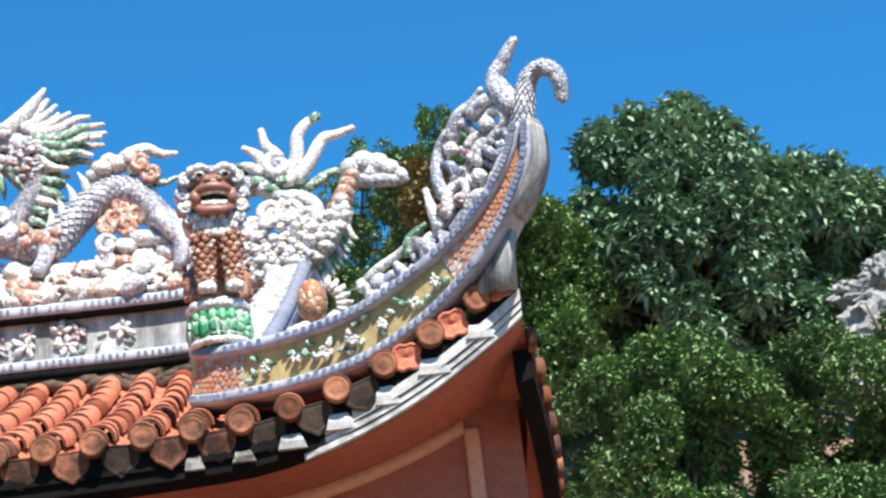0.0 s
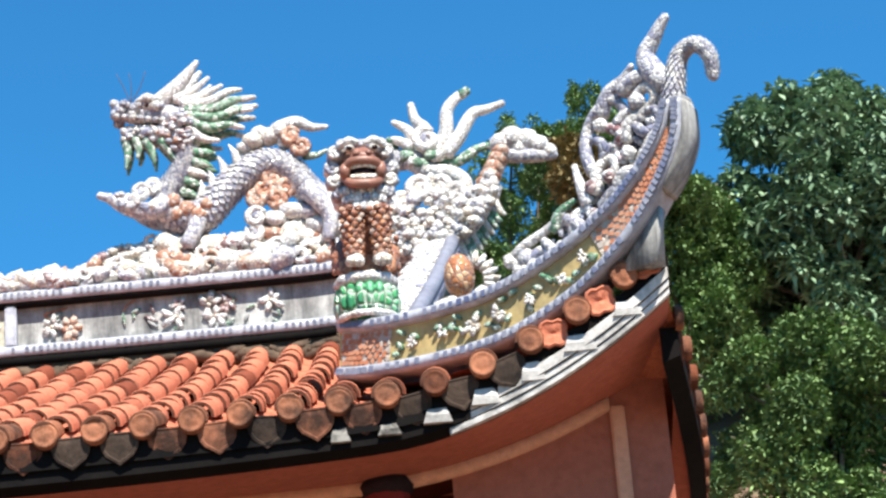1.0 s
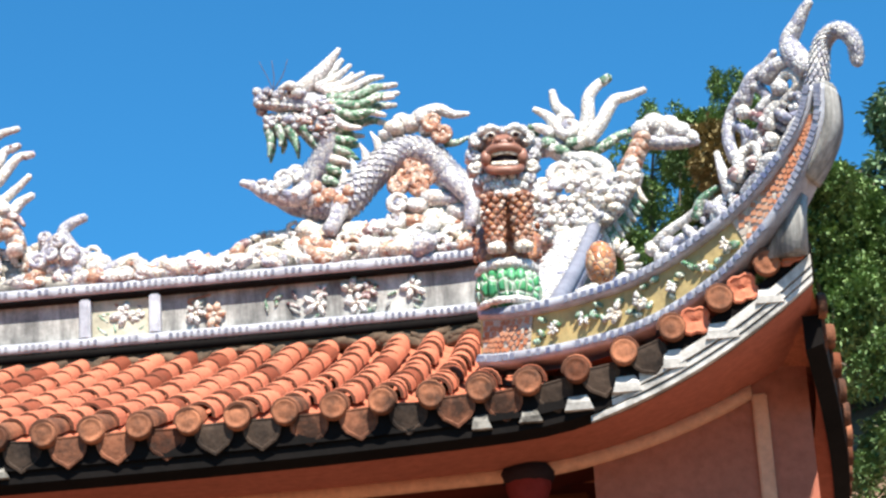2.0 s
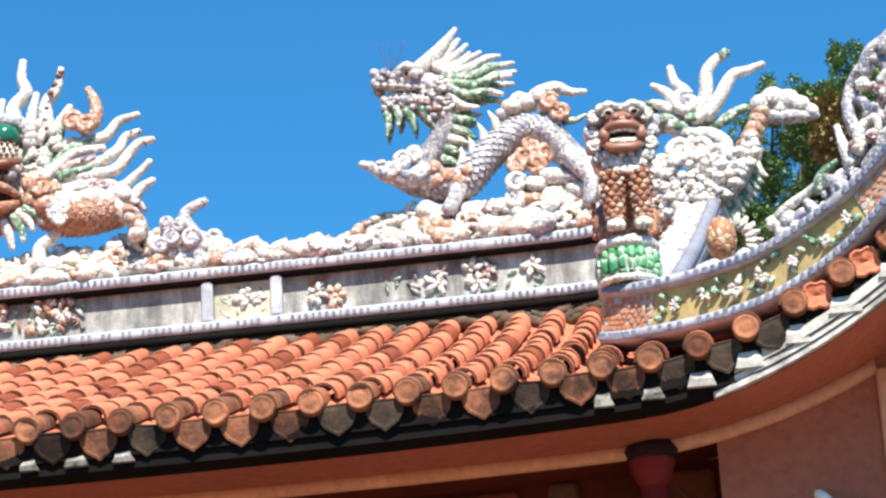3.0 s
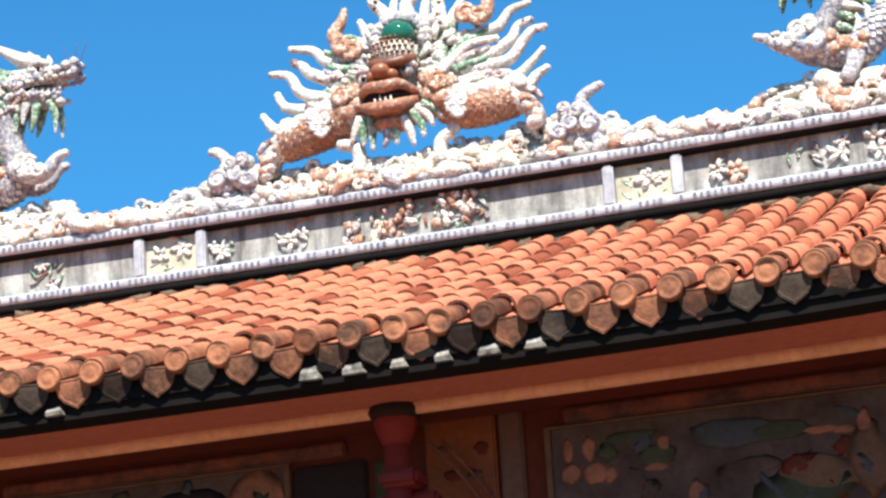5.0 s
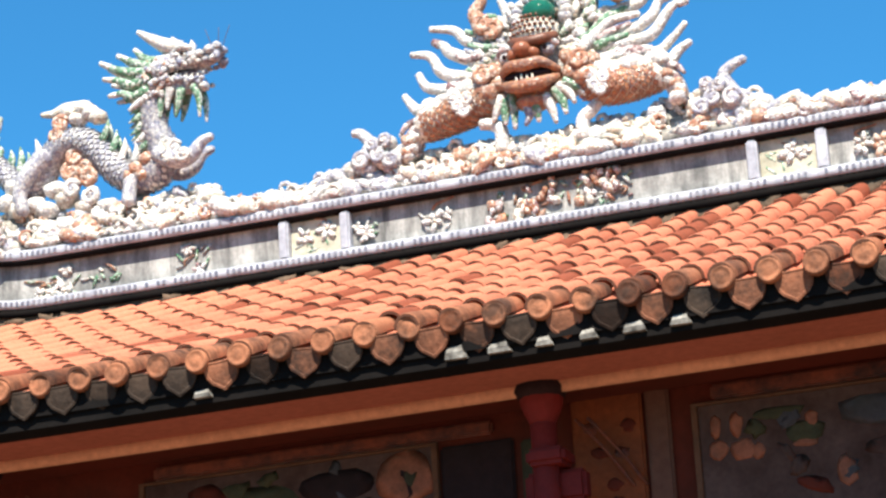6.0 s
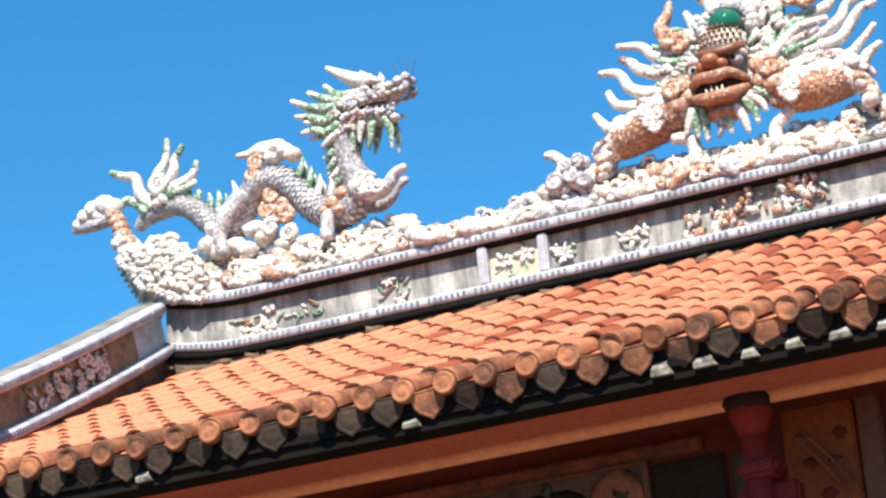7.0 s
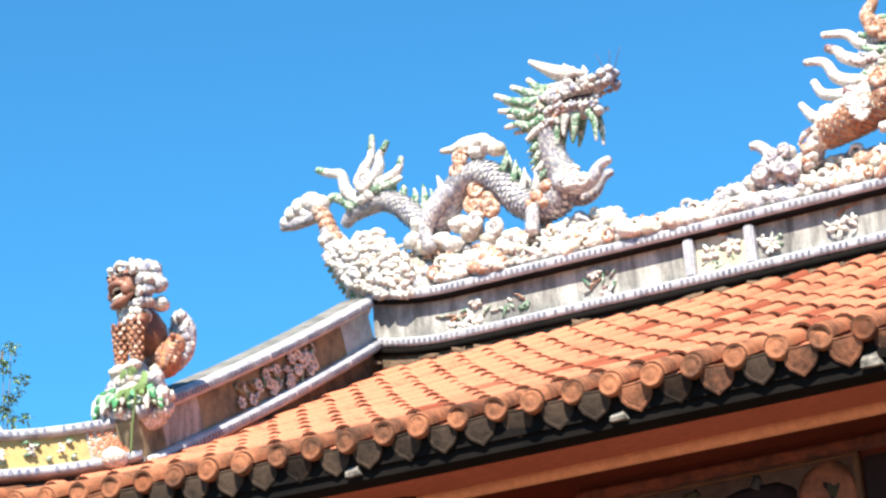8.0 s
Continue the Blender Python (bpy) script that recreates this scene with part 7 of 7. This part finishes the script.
def plug(x, mat, w, h):
    """Lump of bedding mortar, wider below, under a tube end."""
    s = Shape()
    y0, z0 = eave_y(x), EAVE_Z + eave_rise(x)
    low = [(x - w, y0 + 0.03, z0 - 0.165), (x + w, y0 + 0.03, z0 - 0.165), (x + w, y0 + 0.09, z0 - 0.165), (x - w, y0 + 0.09, z0 - 0.165)]
    top = [(x - w * 0.7, y0 + 0.035, z0 - 0.165 + h), (x + w * 0.6, y0 + 0.035, z0 - 0.16 + h), (x + w * 0.6, y0 + 0.09, z0 - 0.16 + h), (x - w * 0.7, y0 + 0.09, z0 - 0.16 + h)]
    mid = [(p[0] * 0.45 + q[0] * 0.55 + rnd.uniform(-0.006, 0.006), p[1] - 0.006, p[2] * 0.5 + q[2] * 0.5) for p, q in zip(low, top)]
    s.sweep([low, mid, top], mat, closed=True)
    s.ob("mortar_plug", roof, "bedding mortar lump", False)


for k in range(kmin, kmax + 1):
    x = FIRST + PITCH * k
    if (-16 <= k <= -10 and rnd.random() < 0.75) or k >= 0 or rnd.random() < 0.1:
        plug(x, M_WASH if k >= 2 else M_LIME, rnd.uniform(0.05, 0.075) if k >= 2 else rnd.uniform(0.04, 0.06), rnd.uniform(0.05, 0.085) if k >= 2 else rnd.uniform(0.03, 0.06))


# side slope beyond the right corner: its eave seen from the end
side = thing("roof_side", (0.9, 12.2, 5.0), "side roof slope with orange tile ends along its eave", "roof", kind="structure")


def side_eave(v):
    """From the corner backwards."""
    y = 10.05 + 7.0 * v
    lift = max(0, 1 - (y - 10.05) / 2.6) ** 2
    return (0.9 + 0.3 * (1 - lift), y, 4.76 + 0.5 * lift)


for i in range(2, 30):
    p = side_eave(i / 30)
    m = pose(p[0], p[1], p[2], 0, rnd.uniform(0, 360), 90 + rnd.uniform(-4, 4))
    piece("tile_cap", DISC, m, side)
    q = side_eave((i + 0.5) / 30)
    piece("drip_tile", DRIP_CLAY, pose(q[0] - 0.02, q[1], q[2] - 0.06, 0, 0, 90), side)
s = Shape()
# Side board is near-black too, its shade put into the colour.
sv = [side_eave(i / 30) for i in range(31)]
s.sweep([[(p[0] - 0.02, p[1], p[2] - 0.04), (p[0] - 0.02, p[1], p[2] - 0.17), (p[0] - 0.1, p[1], p[2] - 0.2), (p[0] - 0.1, p[1], p[2] - 0.04)] for p in sv[2:]], M_SHADE_MORTAR, closed=True)
s.ob("eave_board", side, "weathered eave board, near-black for the shade under the tile ends", False)


def hip(y):
    """Where the side slope meets the hip, at depth y."""
    if y < 11.0:
        u = (11.0 - y) / 0.5896
        low = min(LOW, key=lambda p: abs(p.x - u))
        return (-0.42 + 0.8077 * u - 0.02, y + 0.06, low.z - 0.06)
    return (-0.2, y + 0.02, 5.1 + 0.43 * (y - 11.0))


s = Shape()
s.sweep([[(p[0] - 0.03, p[1], p[2]), hip(p[1])] for p in sv if 10.1 < p[1] < 14.2], M_CLAY)
s.ob("slope", side, "clay tiled slope")
def side_border(y):
    return 4.53 + 0.27 * max(0.0, 1 - (y - 11.0) / 2.2) ** 2


s = Shape()
s.sweep([[(p[0] - 0.08, p[1], p[2] - 0.19), (0.96, max(p[1], 10.95), side_border(max(p[1], 10.95)) + 0.0)] for p in sv if p[1] > 10.3], M_SOFFIT)
s.ob("side_soffit", side, "terracotta-painted soffit")
s = Shape()
s.sweep([[(XC - 4.2, 14.3, 6.2), (XC + 4.2, 14.3, 6.2)], [(XC - 5.2, 18.4, 4.7), (XC + 5.2, 18.4, 4.7)]], M_CLAY)
tagged(s.ob("roof_back"), "clay tiled back slope of the roof", "roof", kind="structure")


# ---------------------------------------------------------------- trees on the hill
def foliage(name, clumps, leaf, count, mat, parent, seed, droop=0.5, label=""):
    """Many small leaves in rosettes; clumps: (centre, radii)."""
    rng = np.random.default_rng(seed)
    centres = []
    total = sum(r[0] * r[2] for _, r in clumps)
    for c, r in clumps:
        n = max(8, int(count * r[0] * r[2] / total))
        d = rng.normal(size=(n, 3))
        d /= np.linalg.norm(d, axis=1)[:, None]
        rad = rng.uniform(0.55, 1.0, n) ** 0.6
        centres.append(np.array(c) + d * rad[:, None] * np.array(r))
    ros = np.concatenate(centres)
    per = 7
    n = len(ros) * per
    base = np.repeat(ros, per, 0) + rng.normal(size=(n, 3)) * leaf * 0.25
    a = rng.uniform(0, 2 * np.pi, n)
    tilt = rng.normal(-droop * 0.4, 0.5, n)
    ahead = np.stack([np.cos(a) * np.cos(tilt), np.sin(a) * np.cos(tilt), np.sin(tilt)], 1)
    side = np.stack([-np.sin(a), np.cos(a), rng.normal(0, 0.3, n)], 1)
    length, width = leaf * rng.uniform(0.7, 1.4, n)[:, None], leaf * rng.uniform(0.16, 0.28, n)[:, None]
    sag = np.array([0, 0, -1.0]) * length * droop * 0.25
    v = np.stack([base, base + ahead * length * 0.5 + side * width, base + ahead * length + sag, base + ahead * length * 0.5 - side * width], 1).reshape(-1, 3)
    idx = np.arange(n * 4).reshape(-1, 4)
    mesh = bpy.data.meshes.new(name)
    mesh.from_pydata(v.tolist(), [], idx.tolist())
    mesh.materials.append(mat)
    ob = new(name, mesh)
    if parent:
        ob.parent = parent
        ob.matrix_parent_inverse = Matrix.Translation(-parent.location)
    return tagged(ob, label)


def tree(name, x, y, top, clumps, leaf, count, mat, seed, label, trunk=0.18, droop=0.5, group=""):
    z = ground_z(x, y) - 0.3
    t = thing(name, (x, y, z), label, "tree", group)
    rnd = random.Random(seed)
    s = Shape()
    s.tube([(x, y, z), (x + rnd.uniform(-0.3, 0.3), y, z + (top - z) * 0.35), (x + rnd.uniform(-0.4, 0.4), y, z + (top - z) * 0.7), (x, y, top - 0.3)],
           [trunk, trunk * 0.8, trunk * 0.5, trunk * 0.15], M_BARK, 9, 5)
    for c, r in clumps[::3 if trunk > 0.12 else 5]:
        z0 = z + (top - z) * rnd.uniform(0.25, 0.6)
        z0 = min(z0, c[2] - 0.1)
        mid = ((x + c[0]) / 2 + rnd.uniform(-0.2, 0.2), (y + c[1]) / 2, (z0 + c[2]) / 2 + 0.3)
        s.tube([(x, y, z0), mid, c, (c[0] + (c[0] - x) * 0.3, c[1], c[2] + r[2] * 0.6)], [trunk * 0.4, trunk * 0.3, trunk * 0.18, 0.02], M_BARK, 6, 4)
    s.ob("trunk", t, "grey bark trunk and limbs")
    foliage("crown", clumps, leaf, count, mat, t, seed, droop, "")
    return t


def crown_clumps(cx, cy, cz, rx, ry, rz, n, seed, size=0.34):
    """Clumps that fill an egg of the given half-widths up to its outline."""
    rnd = random.Random(seed)
    out = []
    for i in range(n):
        a, b = rnd.uniform(0, 2 * math.pi), rnd.uniform(-1.0, 1.0)
        q = math.sqrt(max(0, 1 - b * b))
        k = size * rnd.uniform(0.6, 1.25)
        f = (1.02 - k) * (1.0 if i % 4 else rnd.uniform(0.2, 0.9))
        out.append(((cx + rx * f * q * math.cos(a), cy + ry * f * q * math.sin(a), cz + rz * f * b), (rx * k, ry * k, rz * k)))
    return out


tree("broadleaf_tree", 8.3, 50, 22.8, crown_clumps(8.1, 50, 20.0, 2.5, 2.4, 3.3, 74, 1, 0.2) + [((6.9, 50, 22.3), (0.8, 0.7, 0.75)), ((8.6, 50, 23.0), (0.55, 0.5, 0.5)), ((9.4, 50, 22.0), (0.8, 0.7, 0.7)), ((10.2, 50, 21.2), (0.8, 0.8, 0.6))], 0.25, 7600, M_LEAF, 1,
     "large broadleaf tree with drooping glossy leaves on the hillside", 0.22, 0.7)
tree("broadleaf_tree", 11.0, 51, 21.6, crown_clumps(10.9, 51, 19.4, 2.6, 2.0, 2.9, 70, 2, 0.2) + [((12.9, 51, 19.6), (0.9, 0.8, 0.8)), ((13.3, 51.4, 18.4), (1.0, 0.8, 1.0))], 0.25, 6600, M_LEAF, 2,
     "broadleaf tree with drooping glossy leaves beside pale rock", 0.2, 0.7)
tree("slender_tree", 3.3, 51, 24.2, crown_clumps(3.2, 51, 21.8, 1.3, 1.0, 2.4, 52, 3, 0.17), 0.1, 3800, M_BUSH, 3, "slender tree with thin dark crown on the hillside", 0.1, 0.3)
tree("slender_tree", 1.7, 51, 23.6, crown_clumps(1.8, 51, 21.0, 1.5, 1.0, 2.6, 56, 4, 0.17), 0.1, 4200, M_BUSH, 4, "slender tree with thin green crown on the hillside", 0.1, 0.3)
tree("bushy_tree", 4.6, 49, 20.8, crown_clumps(4.6, 49, 18.5, 1.9, 1.8, 2.6, 46, 5, 0.24), 0.13, 8000, M_BUSH, 5, "bushy green tree behind the roof", 0.15, 0.3)
tree("bushy_tree", 2.8, 46, 21.0, crown_clumps(2.75, 46, 20.1, 0.8, 0.7, 0.9, 12, 6), 0.14, 1100, M_DRYLEAF, 6, "small tree with dry brownish leaves", 0.1, 0.3)
tree("bushy_tree", 6.6, 44, 16.2, crown_clumps(6.6, 44, 13.6, 2.6, 2.0, 2.5, 60, 7, 0.22), 0.13, 12000, M_BUSH, 7, "dense bushy green tree on the lower slope", 0.15, 0.3)
tree("bushy_tree", 10.4, 44, 16.6, crown_clumps(10.4, 44, 13.8, 2.6, 2.0, 2.6, 60, 8, 0.22), 0.13, 12000, M_BUSH, 8, "dense bushy green tree on the lower slope", 0.15, 0.3)
tree("bushy_tree", 0.9, 49, 20.9, crown_clumps(0.9, 49, 19.2, 1.6, 1.4, 1.9, 16, 9), 0.16, 2600, M_BUSH, 9, "bushy green tree behind the ridge", 0.12, 0.3)
tree("bushy_tree", 3.5, 48, 22.0, crown_clumps(3.5, 48, 19.9, 2.1, 1.4, 2.4, 50, 15, 0.24), 0.12, 8200, M_BUSH, 15, "bushy green tree behind the roof corner", 0.12, 0.3)
tree("bushy_tree", 8.6, 41, 12.4, crown_clumps(8.6, 41, 10.6, 2.6, 1.6, 1.9, 44, 16, 0.24), 0.13, 8000, M_BUSH, 16, "dense bushy green tree at the foot of the slope", 0.14, 0.3)
under = [((rnd.uniform(0, 16), rnd.uniform(53, 60), 0), (1.6, 1.4, 1.3)) for i in range(46)]
under = [((x, y, ground_z(x, y) + 0.8), r) for (x, y, _), r in under]
tagged(foliage("undergrowth", under, 0.18, 14000, M_BUSH, None, 12, 0.4), "dense green undergrowth covering the hillside", "undergrowth", kind="stuff")

tree("slender_tree", -33.0, 40, 17.6, [((-33.0 + 0.25 * math.sin(i * 2.1), 40, 15.4 + 0.32 * i), (0.22, 0.2, 0.16)) for i in range(7)], 0.12, 70, M_BUSH, 22,
     "thin sparse sapling top far beyond the roof", 0.05, 0.3)

# pale rock outcrop
for x, y, z, r, seed in ((11.5, 49.4, 18.3, (0.5, 0.4, 0.3), 1), (12.1, 49.4, 18.7, (0.35, 0.4, 0.4), 4), (11.75, 48.9, 17.4, (0.75, 0.6, 0.6), 2), (11.2, 48.9, 16.5, (0.55, 0.5, 0.5), 3)):
    bm = bmesh.new()
    bmesh.ops.create_icosphere(bm, subdivisions=4, radius=1)
    for v in bm.verts:
        d = noise.fractal(v.co * 1.6 + Vector((seed * 9, 0, 0)), 0.6, 2.2, 5)
        v.co = Vector((v.co.x * r[0], v.co.y * r[1], v.co.z * r[2])) * (1 + 0.5 * d)
    s = Shape()
    s.add([(v.co.x + x, v.co.y + y, v.co.z + z) for v in bm.verts], [tuple(v.index for v in f.verts) for f in bm.faces], M_ROCK)
    bm.free()
    tagged(s.ob("rock_outcrop", smooth=False, origin=(x, y, z)), "pale weathered limestone outcrop among the trees", "rock", "rock outcrops")
